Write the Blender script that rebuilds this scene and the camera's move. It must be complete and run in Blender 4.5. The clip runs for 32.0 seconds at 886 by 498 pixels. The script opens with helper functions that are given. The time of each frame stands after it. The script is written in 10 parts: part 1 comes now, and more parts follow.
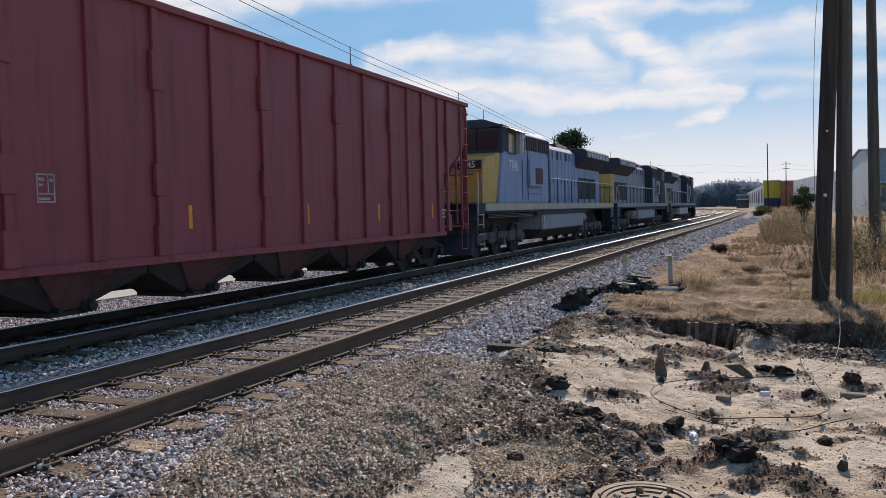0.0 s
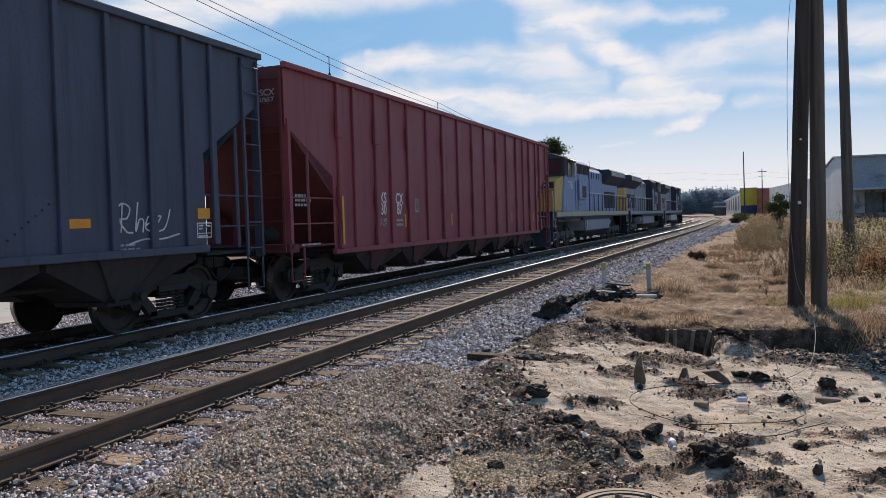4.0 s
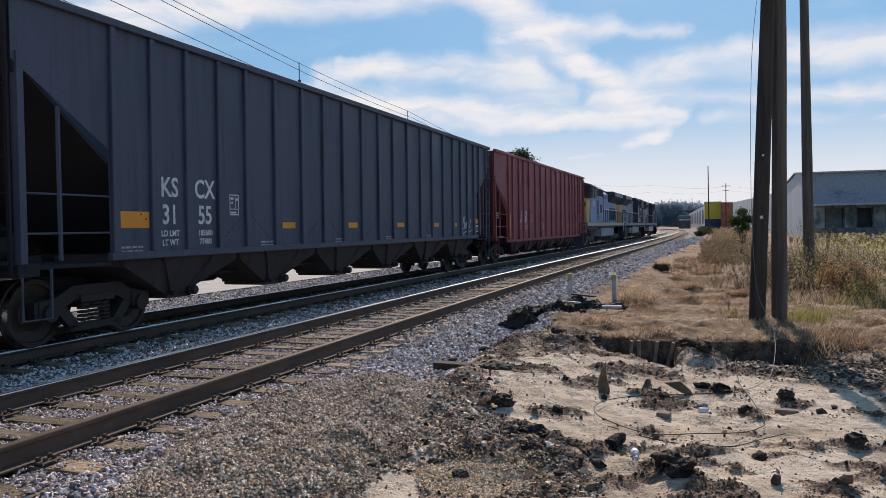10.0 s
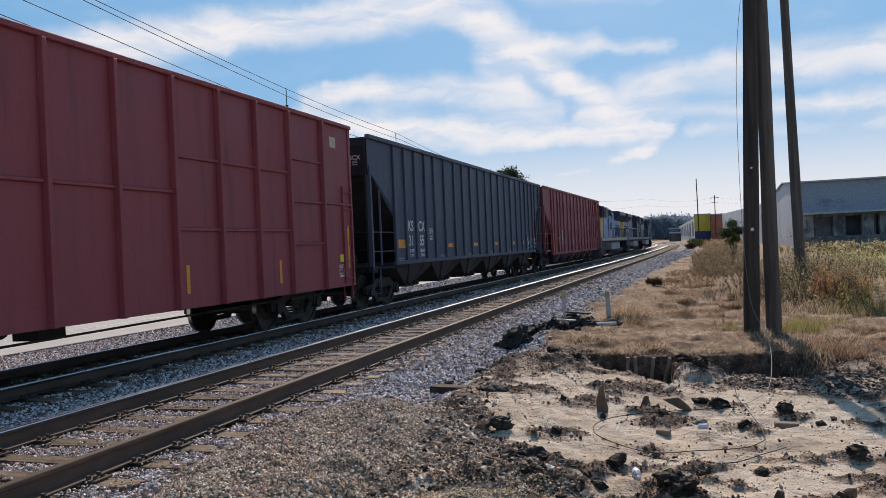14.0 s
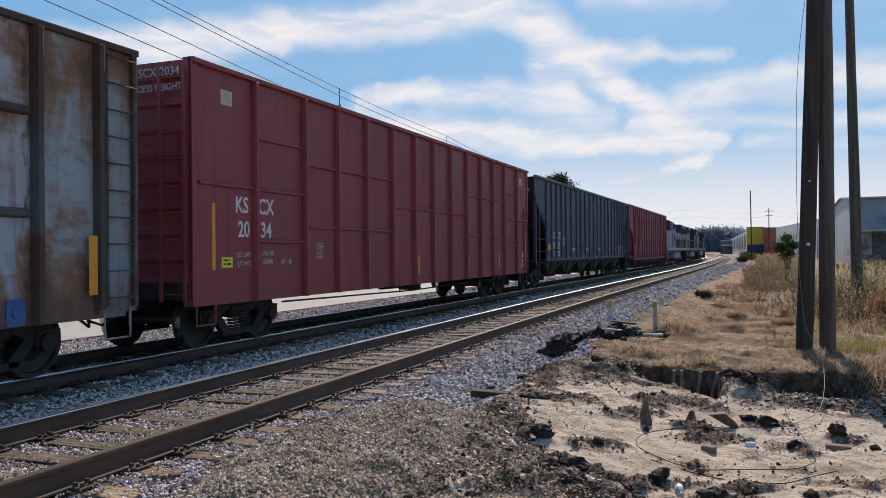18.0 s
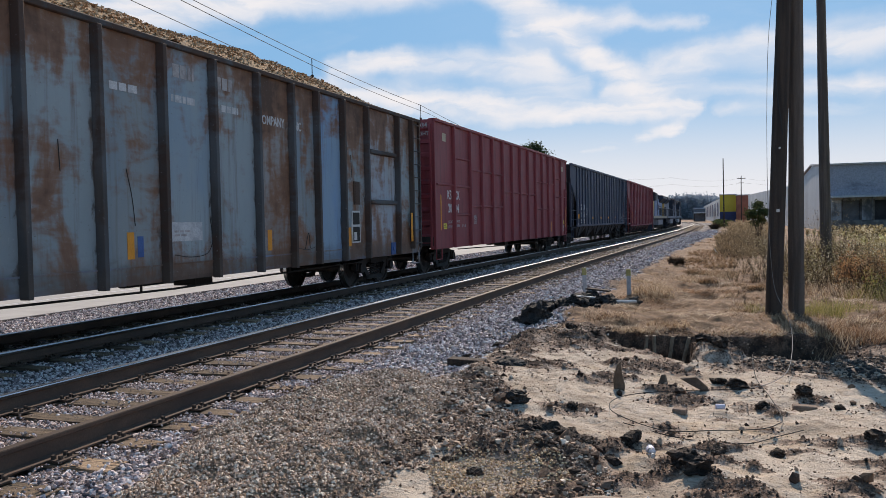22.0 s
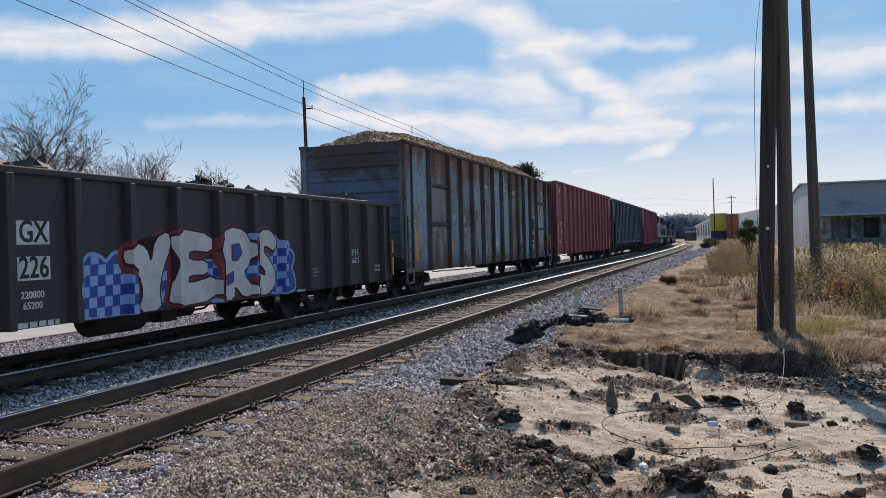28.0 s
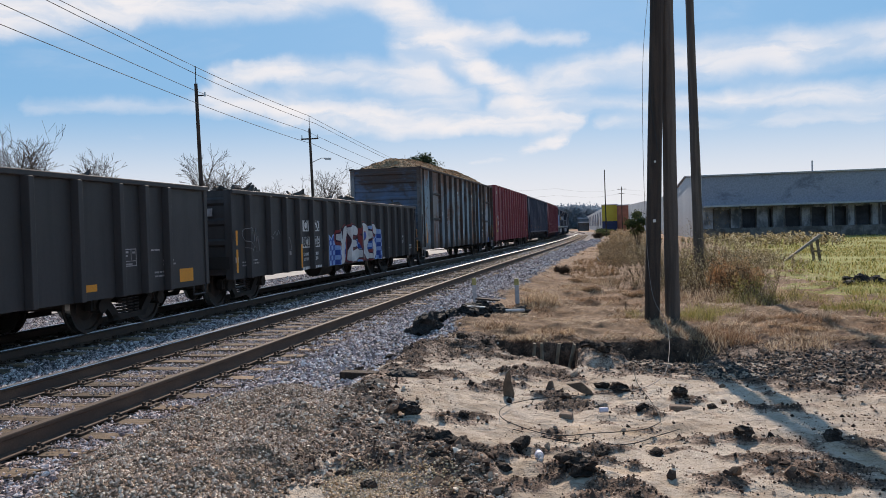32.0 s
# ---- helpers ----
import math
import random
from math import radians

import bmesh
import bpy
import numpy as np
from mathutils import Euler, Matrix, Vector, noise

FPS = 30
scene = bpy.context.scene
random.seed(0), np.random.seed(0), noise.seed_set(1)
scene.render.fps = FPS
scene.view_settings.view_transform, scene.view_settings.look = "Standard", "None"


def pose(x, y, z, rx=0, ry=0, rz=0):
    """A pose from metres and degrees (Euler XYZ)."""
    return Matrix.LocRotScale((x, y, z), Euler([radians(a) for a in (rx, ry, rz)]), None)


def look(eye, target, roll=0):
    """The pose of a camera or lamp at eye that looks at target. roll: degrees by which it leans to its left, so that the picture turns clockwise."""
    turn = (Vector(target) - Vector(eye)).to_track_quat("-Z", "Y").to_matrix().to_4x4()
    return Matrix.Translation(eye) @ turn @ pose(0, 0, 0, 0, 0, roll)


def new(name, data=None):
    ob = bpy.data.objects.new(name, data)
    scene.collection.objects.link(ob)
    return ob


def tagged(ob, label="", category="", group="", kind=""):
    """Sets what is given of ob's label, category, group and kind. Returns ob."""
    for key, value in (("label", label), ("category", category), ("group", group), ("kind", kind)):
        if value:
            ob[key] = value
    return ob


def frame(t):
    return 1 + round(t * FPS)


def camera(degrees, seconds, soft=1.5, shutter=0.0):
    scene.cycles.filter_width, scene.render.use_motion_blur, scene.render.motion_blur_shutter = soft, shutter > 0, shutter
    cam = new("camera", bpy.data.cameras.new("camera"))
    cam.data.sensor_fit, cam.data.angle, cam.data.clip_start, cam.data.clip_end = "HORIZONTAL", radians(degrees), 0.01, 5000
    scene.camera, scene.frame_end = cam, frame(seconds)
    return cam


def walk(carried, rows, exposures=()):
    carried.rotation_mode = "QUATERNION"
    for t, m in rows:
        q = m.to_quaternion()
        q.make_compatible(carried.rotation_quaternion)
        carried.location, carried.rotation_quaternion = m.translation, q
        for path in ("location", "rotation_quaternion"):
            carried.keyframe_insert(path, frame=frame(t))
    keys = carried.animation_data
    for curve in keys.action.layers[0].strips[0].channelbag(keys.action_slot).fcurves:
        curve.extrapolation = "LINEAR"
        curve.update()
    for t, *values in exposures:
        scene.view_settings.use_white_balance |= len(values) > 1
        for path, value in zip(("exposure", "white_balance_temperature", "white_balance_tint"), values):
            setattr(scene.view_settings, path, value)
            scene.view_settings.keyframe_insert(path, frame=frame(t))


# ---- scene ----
cam = camera(57.9, 32.0, soft=0.5)
PATH = [
    (0, (5.333, 0.065, 1.449), (4.584, 1.917, 1.354), -1.4),
    (0.5, (5.338, 0.072, 1.449), (4.583, 1.922, 1.356), -1.3),
    (1, (5.338, 0.069, 1.447), (4.585, 1.919, 1.356), -1.4),
    (1.5, (5.341, 0.054, 1.446), (4.588, 1.905, 1.363), -1.3),
    (2, (5.347, 0.048, 1.449), (4.599, 1.901, 1.372), -1.6),
    (2.5, (5.356, 0.049, 1.448), (4.608, 1.902, 1.375), -1.6),
    (3, (5.357, 0.045, 1.45), (4.635, 1.909, 1.371), -1.4),
    (3.5, (5.353, 0.044, 1.455), (4.657, 1.917, 1.378), -1.8),
    (5.5, (5.349, 0.046, 1.455), (4.603, 1.901, 1.394), -1.6),
    (6, (5.349, 0.052, 1.455), (4.61, 1.909, 1.398), -1.9),
    (6.5, (5.348, 0.061, 1.451), (4.61, 1.919, 1.388), -1.8),
    (7, (5.351, 0.059, 1.453), (4.608, 1.915, 1.394), -2.0),
    (7.5, (5.353, 0.058, 1.452), (4.615, 1.917, 1.4), -2.2),
    (8, (5.352, 0.053, 1.455), (4.616, 1.912, 1.402), -1.9),
    (8.5, (5.355, 0.055, 1.455), (4.615, 1.912, 1.411), -2.0),
    (9, (5.351, 0.061, 1.453), (4.605, 1.916, 1.415), -2.1),
    (9.5, (5.362, 0.035, 1.458), (4.691, 1.918, 1.409), -0.6),
    (10, (5.356, 0.021, 1.458), (4.729, 1.92, 1.404), -0.8),
    (10.5, (5.35, 0.023, 1.459), (4.752, 1.93, 1.401), -1.0),
    (11, (5.351, 0.019, 1.458), (4.764, 1.93, 1.402), -1.0),
    (11.5, (5.348, 0.01, 1.463), (4.778, 1.927, 1.401), -0.9),
    (12, (5.346, 0.016, 1.469), (4.796, 1.938, 1.41), -1.0),
    (12.5, (5.291, 0.044, 1.496), (4.728, 1.963, 1.475), -0.9),
    (13, (5.35, 0.028, 1.497), (4.799, 1.951, 1.493), -1.1),
    (13.5, (5.344, 0.035, 1.493), (4.764, 1.949, 1.488), -2.1),
    (15.5, (5.333, 0.076, 1.478), (4.673, 1.964, 1.478), -2.0),
    (16, (5.344, 0.078, 1.482), (4.662, 1.958, 1.511), -1.9),
    (16.5, (5.324, 0.104, 1.488), (4.592, 1.964, 1.53), -1.7),
    (17, (5.32, 0.15, 1.492), (4.565, 2.002, 1.54), -2.1),
    (17.5, (5.329, 0.11, 1.479), (4.597, 1.971, 1.498), -1.4),
    (18, (5.323, 0.095, 1.482), (4.608, 1.963, 1.489), -0.5),
    (18.5, (5.309, 0.1, 1.481), (4.562, 1.955, 1.466), -1.2),
    (19, (5.327, 0.092, 1.475), (4.506, 1.916, 1.47), -0.6),
    (19.5, (5.345, 0.077, 1.478), (4.544, 1.909, 1.509), -0.6),
    (20, (5.355, 0.078, 1.453), (4.581, 1.922, 1.5), -1.0),
    (20.5, (5.339, 0.072, 1.444), (4.586, 1.925, 1.432), -1.3),
    (21, (5.345, 0.067, 1.446), (4.616, 1.93, 1.414), -0.5),
    (21.5, (5.355, 0.073, 1.457), (4.675, 1.954, 1.408), -1.2),
    (22, (5.346, 0.059, 1.475), (4.687, 1.946, 1.407), -1.1),
    (22.5, (5.337, 0.062, 1.472), (4.688, 1.952, 1.395), -0.9),
    (23, (5.33, 0.05, 1.473), (4.696, 1.946, 1.394), -1.0),
    (23.5, (5.336, 0.049, 1.477), (4.697, 1.942, 1.393), -0.6),
    (24, (5.344, 0.052, 1.48), (4.701, 1.944, 1.402), -1.0),
    (24.5, (5.333, 0.049, 1.483), (4.687, 1.941, 1.42), -0.8),
    (25, (5.339, 0.054, 1.478), (4.681, 1.942, 1.427), -1.0),
    (25.5, (5.35, 0.037, 1.476), (4.699, 1.928, 1.416), -1.5),
    (27.5, (5.349, 0.047, 1.455), (4.708, 1.941, 1.43), -1.5),
    (28, (5.358, 0.039, 1.458), (4.718, 1.934, 1.442), -1.5),
    (28.5, (5.373, 0.021, 1.467), (4.739, 1.918, 1.451), -1.6),
    (29, (5.396, -0.004, 1.472), (4.863, 1.923, 1.439), -1.7),
    (29.5, (5.393, -0.008, 1.474), (4.905, 1.931, 1.432), -1.5),
    (30, (5.392, -0.006, 1.477), (4.907, 1.933, 1.422), -1.4),
    (30.5, (5.382, -0.003, 1.483), (4.916, 1.941, 1.431), -1.5),
    (31, (5.37, 0.004, 1.485), (4.926, 1.954, 1.445), -2.0),
    (31.5, (5.369, 0.004, 1.491), (4.956, 1.96, 1.444), -1.8),
    (32, (5.366, -0.008, 1.495), (4.969, 1.952, 1.448), -1.6),
]
walk(cam, [(t, look(eye, target, roll)) for t, eye, target, roll in PATH], exposures=[(0, 0.0, 6900, 16), (32, 0.0, 6900, 16)])

# ---- world, sun, exposure ----
SUN_AZ = 5.5      # degrees to the left of the track's direction
SUN_EL = 34.0
sun_dir = Vector((-math.sin(radians(SUN_AZ)) * math.cos(radians(SUN_EL)), math.cos(radians(SUN_AZ)) * math.cos(radians(SUN_EL)), math.sin(radians(SUN_EL))))
sun = new("sun", bpy.data.lights.new("sun", "SUN"))
sun.data.energy, sun.data.angle, sun.data.color = 5.0, radians(0.6), (1.0, 0.885, 0.745)
sun.matrix_world = look(sun_dir * 60, (0, 0, 0))
scene.view_settings.exposure = 0.0


class Nodes:
    """Short hand for building node trees."""

    def __init__(self, tree):
        self.t = tree
        tree.nodes.clear()

    def n(self, kind, **props):
        node = self.t.nodes.new(kind)
        for k, v in props.items():
            if k == "op":
                node.operation = v
            elif k == "blend":
                node.blend_type = v
            elif k == "dtype":
                node.data_type = v
            elif k == "sky":
                node.sky_type = v
            elif k == "attr":
                node.attribute_name = v
            elif k == "dist":
                node.distance = v
            elif k == "feature":
                node.feature = v
        return node

    def put(self, node, key, value):
        if isinstance(value, bpy.types.NodeSocket):
            self.t.links.new(value, node.inputs[key])
        elif value is not None:
            node.inputs[key].default_value = value

    def math(self, op, a, b=None, c=None, clamp=False):
        m = self.n("ShaderNodeMath", op=op)
        m.use_clamp = clamp
        for i, v in enumerate((a, b, c)):
            self.put(m, i, v)
        return m.outputs[0]

    def vec(self, op, a, b=None):
        m = self.n("ShaderNodeVectorMath", op=op)
        self.put(m, 0, a)
        if b is not None:
            self.put(m, 1, b)
        return m.outputs["Value"] if op in ("DOT_PRODUCT", "LENGTH", "DISTANCE") else m.outputs[0]

    def noise(self, vec, scale, detail=4.0, rough=0.55, distort=0.0):
        m = self.n("ShaderNodeTexNoise")
        for k, v in (("Vector", vec), ("Scale", scale), ("Detail", detail), ("Roughness", rough), ("Distortion", distort)):
            self.put(m, k, v)
        return m.outputs["Fac"]

    def ramp(self, fac, lo, hi, a=0.0, b=1.0):
        m = self.n("ShaderNodeMapRange")
        m.interpolation_type = "SMOOTHSTEP"
        for k, v in (("Value", fac), ("From Min", lo), ("From Max", hi), ("To Min", a), ("To Max", b)):
            self.put(m, k, v)
        return m.outputs[0]

    def mix(self, fac, a, b, blend="MIX"):
        m = self.n("ShaderNodeMix", dtype="RGBA", blend=blend)
        self.put(m, 0, fac)
        for i, v in ((6, a), (7, b)):
            self.put(m, i, (*v, 1.0) if isinstance(v, tuple) and len(v) == 3 else v)
        return m.outputs[2]

    def scaled(self, vec, s):
        m = self.n("ShaderNodeMapping")
        self.put(m, "Vector", vec)
        self.put(m, "Scale", s)
        return m.outputs[0]


world = bpy.data.worlds.new("sky_world")
scene.world = world
world.use_nodes = True


def build_sky():
    g = Nodes(world.node_tree)
    sky = g.n("ShaderNodeTexSky", sky="NISHITA")
    sky.sun_disc = False
    sky.sun_elevation, sky.sun_rotation = radians(SUN_EL), radians(-SUN_AZ)
    sky.air_density, sky.dust_density, sky.ozone_density = 1.0, 0.6, 1.6
    way = g.n("ShaderNodeTexCoord").outputs["Generated"]
    sep = g.n("ShaderNodeSeparateXYZ")
    g.put(sep, 0, way)
    x, y, z = sep.outputs
    az = g.math("MULTIPLY", g.math("ARCTAN2", g.math("MULTIPLY", x, -1.0), y), 180 / math.pi)
    el = g.math("MULTIPLY", g.math("ARCSINE", z), 180 / math.pi)
    comb = g.n("ShaderNodeCombineXYZ")
    g.put(comb, 0, az)
    g.put(comb, 1, el)
    flat = comb.outputs[0]
    # slow warp, so that the streaks are ragged
    w1 = g.n("ShaderNodeTexNoise")
    for k, v in (("Vector", flat), ("Scale", 0.30), ("Detail", 6.0), ("Roughness", 0.62)):
        g.put(w1, k, v)
    warp = g.vec("MULTIPLY", g.vec("SUBTRACT", w1.outputs["Color"], (0.5, 0.5, 0.5)), (2.6, 1.5, 0))
    p = g.vec("ADD", flat, warp)
    # az, el to az, el, half width, weight: streaks of cirrus
    streaks = [
        (60, 12.2, 40, 13.9, 1.1, 0.95), (40, 13.9, 32.5, 15.2, 1.2, 1.0), (32.5, 15.2, 22.5, 16.4, 1.25, 1.0), (22.5, 16.4, 17.1, 17.2, 1.4, 1.0),
        (17.1, 17.4, 13.6, 15.4, 1.2, 1.0), (13.6, 15.4, 11.6, 13.2, 1.25, 1.0), (11.6, 13.2, 8.4, 11.5, 1.0, 1.0), (8.4, 11.5, 4.5, 8.2, 0.9, 1.0),
        (12.4, 13.8, 6.6, 13.6, 0.7, 0.95), (6.6, 13.6, 1.4, 12.8, 0.45, 0.6), (1.7, 7.4, 3.0, 6.0, 0.5, 1.0), (3.0, 6.0, 8.8, 4.9, 0.6, 0.9)]
    banks = [
        (27.0, 10.7, 21.6, 11.3, 0.75, 0.9), (25.2, 11.5, 21.8, 11.6, 0.35, 0.85), (21.6, 11.0, 12.3, 11.0, 0.9, 0.75), (27.4, 9.3, 22.2, 8.7, 0.9, 0.9),
        (22.2, 8.6, 10.6, 7.5, 1.15, 1.0), (10.6, 7.5, 1.9, 7.5, 0.85, 1.0), (16.5, 10.4, 9.0, 9.4, 0.75, 0.7), (14.0, 13.0, 11.0, 10.0, 0.9, 0.7)]
    wisps = [
        (4.4, 10.3, -2.4, 10.9, 1.0, 0.85), (-2.4, 10.9, -12.3, 10.9, 1.25, 0.85), (-12.3, 10.9, -40, 12.0, 1.2, 0.8), (7.3, 8.9, -8.7, 8.1, 0.6, 0.75),
        (-8.7, 8.1, -40, 7.4, 0.8, 0.8), (0.0, 7.0, -30, 6.0, 0.6, 0.6), (38.2, 8.6, 28.1, 9.0, 0.5, 0.42), (10.3, 17.2, 2.0, 16.9, 0.8, 0.5), (60, 6.0, 28, 6.6, 0.6, 0.35)]
    strokes = streaks + banks + wisps
    total = None
    for a0, e0, a1, e1, half, weight in strokes:
        d = (a1 - a0, e1 - e0)
        length2 = d[0] ** 2 + d[1] ** 2
        rel = g.vec("SUBTRACT", p, (a0, e0, 0))
        s = g.math("MULTIPLY", g.vec("DOT_PRODUCT", rel, (d[0], d[1], 0)), 1 / length2, clamp=True)
        c2 = g.n("ShaderNodeCombineXYZ")
        g.put(c2, 0, g.math("MULTIPLY", s, d[0]))
        g.put(c2, 1, g.math("MULTIPLY", s, d[1]))
        dist = g.vec("LENGTH", g.vec("SUBTRACT", rel, c2.outputs[0]))
        m = g.ramp(dist, half * 1.75, half * 0.05, 0.0, weight)
        # overlapping strokes thicken each other
        total = m if total is None else g.math("SUBTRACT", g.math("ADD", total, m), g.math("MULTIPLY", total, m))
    slant = g.n("ShaderNodeMapping")
    g.put(slant, "Vector", p)
    g.put(slant, "Rotation", (0, 0, radians(-14)))
    g.put(slant, "Scale", (0.16, 0.75, 1))
    fine = g.noise(slant.outputs[0], 1.0, 6.0, 0.52, 0.4)
    wide = g.noise(g.scaled(flat, (0.05, 0.12, 1)), 1.0, 6.0, 0.6, 0.8)
    veil = g.ramp(wide, 0.42, 0.78, 0.0, 0.30)
    cloud = g.math("MAXIMUM", g.math("MULTIPLY", total, g.ramp(fine, 0.30, 0.64, 0.45, 1.0)), g.math("MULTIPLY", veil, g.ramp(fine, 0.3, 0.7)))
    low = g.ramp(el, 9.5, 1.0, 0.0, 0.86)
    cloud = g.math("MAXIMUM", cloud, low)
    cloud = g.math("MULTIPLY", cloud, g.ramp(el, -2.0, 0.5), clamp=True)
    bg = g.n("ShaderNodeBackground")
    g.put(bg, "Strength", 0.085)
    tone = g.mix(g.ramp(el, 18.0, 52.0, 0.8, 0.3), sky.outputs[0], (2.0, 5.45, 9.5))
    g.put(bg, "Color", g.mix(g.math("MULTIPLY", cloud, 0.94), tone, (10.3, 10.55, 10.8)))
    out = g.n("ShaderNodeOutputWorld")
    g.t.links.new(bg.outputs[0], out.inputs[0])


build_sky()


# ---- materials ----
def material(name):
    m = bpy.data.materials.new(name)
    m.use_nodes = True
    g = Nodes(m.node_tree)
    bsdf = g.n("ShaderNodeBsdfPrincipled")
    out = g.n("ShaderNodeOutputMaterial")
    g.t.links.new(bsdf.outputs[0], out.inputs[0])
    return m, g, bsdf


def bump(g, bsdf, height, strength=0.3, distance=0.01):
    b = g.n("ShaderNodeBump")
    g.put(b, "Strength", strength)
    g.put(b, "Distance", distance)
    g.put(b, "Height", height)
    g.t.links.new(b.outputs[0], bsdf.inputs["Normal"])


def surface(name, a, b, rough=0.7, scale=3.0, grain=40.0, metal=0.0, relief=0.25, depth=0.004, vary=0.0, stretch=(1, 1, 1), lo=0.35, hi=0.65):
    """Two tones mixed by a stretched noise, with fine grain, relief, and change from piece to piece."""
    m, g, s = material(name)
    co = g.n("ShaderNodeTexCoord").outputs["Object"]
    big = g.noise(g.scaled(co, stretch), scale, 6.0, 0.6, 0.3)
    fine = g.noise(co, grain, 3.0, 0.6)
    col = g.mix(g.ramp(big, lo, hi), a, b)
    col = g.mix(g.ramp(fine, 0.3, 0.7, 0.0, 0.35), col, tuple(0.55 * v for v in a))
    if vary:
        rnd = g.n("ShaderNodeObjectInfo").outputs["Random"]
        hsv = g.n("ShaderNodeHueSaturation")
        g.put(hsv, "Value", g.ramp(rnd, 0, 1, 1 - vary, 1 + vary))
        g.put(hsv, "Color", col)
        col = hsv.outputs[0]
    g.put(s, "Base Color", col)
    g.put(s, "Roughness", g.ramp(big, 0.2, 0.8, max(0.05, rough - 0.1), min(1, rough + 0.1)))
    g.put(s, "Metallic", metal)
    bump(g, s, g.math("ADD", fine, g.math("MULTIPLY", big, 0.5)), relief, depth)
    return m


def car_paint(name, col, fade, grime, rust=None, rust_amount=0.0, rough=0.55, panels=0.15):
    """Weathered paint of a railway car: faded patches, vertical streaks of grime, rust blooms."""
    m, g, s = material(name)
    co = g.n("ShaderNodeTexCoord").outputs["Object"]
    patch = g.noise(co, 0.7, 5.0, 0.6, 0.4)
    streak = g.noise(g.scaled(co, (3.0, 3.4, 0.28)), 1.6, 6.0, 0.62, 0.2)
    fine = g.noise(co, 30.0, 3.0, 0.6)
    c = g.mix(g.ramp(patch, 0.3, 0.75), col, fade)
    c = g.mix(g.ramp(streak, 0.45, 0.8, 0.0, 0.75), c, grime)
    c = g.mix(g.ramp(fine, 0.35, 0.8, 0.0, 0.3), c, grime)
    if rust:
        r1 = g.noise(g.scaled(co, (1.0, 1.5, 0.42)), 1.3, 8.0, 0.68, 0.5)
        r2 = g.noise(co, 5.0, 6.0, 0.7, 0.5)
        rr = g.math("ADD", g.math("MULTIPLY", r1, 0.75), g.math("MULTIPLY", r2, 0.25))
        mask = g.ramp(rr, 0.52 - rust_amount * 0.25, 0.76 - rust_amount * 0.2)
        tint = g.mix(g.ramp(r2, 0.3, 0.7), rust, tuple(v * 0.4 for v in rust))
        c = g.mix(g.math("MULTIPLY", mask, 0.92), c, tint)
        # dark runs of dirt below the rust
        c = g.mix(g.ramp(streak, 0.56, 0.72, 0.0, 0.6), c, tuple(v * 0.25 for v in rust))
    g.put(s, "Base Color", c)
    g.put(s, "Roughness", g.ramp(patch, 0.2, 0.8, rough - 0.08, rough + 0.2))
    dents = g.noise(co, 1.3, 2.0, 0.5)
    bump(g, s, g.math("ADD", g.math("MULTIPLY", fine, 0.05), dents), panels, 0.05)
    return m


M = {}
M["red_a"] = car_paint("red_hopper_paint", (0.25, 0.042, 0.055), (0.295, 0.070, 0.082), (0.115, 0.026, 0.033))
M["red_b"] = car_paint("maroon_chip_car_paint", (0.255, 0.039, 0.050), (0.295, 0.064, 0.073), (0.13, 0.025, 0.032))
M["slate"] = car_paint("slate_hopper_paint", (0.044, 0.053, 0.090), (0.074, 0.086, 0.131), (0.022, 0.027, 0.043))
M["rusty"] = car_paint("rusty_blue_paint", (0.33, 0.38, 0.45), (0.48, 0.48, 0.48), (0.17, 0.125, 0.10), rust=(0.27, 0.15, 0.085), rust_amount=0.62, rough=0.7)
M["rust_dark"] = car_paint("rusted_steel", (0.075, 0.05, 0.042), (0.13, 0.085, 0.065), (0.03, 0.024, 0.022), rough=0.8)
M["gondola"] = car_paint("dark_olive_grey_paint", (0.034, 0.031, 0.032), (0.052, 0.047, 0.048), (0.018, 0.016, 0.017))
# bay steel coloured dark for the shade under the car
M["bay_shade"] = car_paint("shade_dark_hopper_steel", (0.030, 0.026, 0.028), (0.052, 0.045, 0.046), (0.014, 0.013, 0.014), rough=0.85)
# darker copies of the two body paints, for car ends that lie in shade
M["red_shaded"] = car_paint("shaded_red_end_paint", (0.13, 0.026, 0.028), (0.17, 0.045, 0.045), (0.05, 0.018, 0.018), rough=0.8)
M["slate_shaded"] = car_paint("shaded_slate_end_paint", (0.010, 0.011, 0.015), (0.019, 0.021, 0.027), (0.006, 0.007, 0.009), rough=0.85)
# red bay faces, with the underside shade put into the colour
M["bay_red_shade"] = car_paint("shade_dark_red_steel", (0.085, 0.030, 0.030), (0.12, 0.05, 0.048), (0.03, 0.02, 0.02), rough=0.85)
M["underframe"] = surface("grimy_underframe_steel", (0.016, 0.015, 0.014), (0.036, 0.031, 0.027), 0.8, 3, 30)
M["truck"] = surface("grimy_cast_steel", (0.016, 0.014, 0.013), (0.036, 0.029, 0.025), 0.75, 5, 40)
M["wheel"] = surface("wheel_steel", (0.028, 0.023, 0.020), (0.062, 0.046, 0.037), 0.6, 5, 30, metal=0.3)
M["tread"] = surface("polished_wheel_tread", (0.45, 0.44, 0.43), (0.55, 0.54, 0.52), 0.3, 5, 30, metal=1.0)
M["yellow"] = surface("reflective_yellow", (0.74, 0.27, 0.012), (0.84, 0.34, 0.025), 0.5, 4, 60, lo=0.2, hi=0.8)
M["tack_tan"] = surface("bare_tan_board", (0.50, 0.40, 0.28), (0.62, 0.52, 0.38), 0.7, 6, 50)
M["sign_yellow"] = surface("warning_yellow", (0.80, 0.68, 0.05), (0.9, 0.75, 0.08), 0.5, 4, 60)
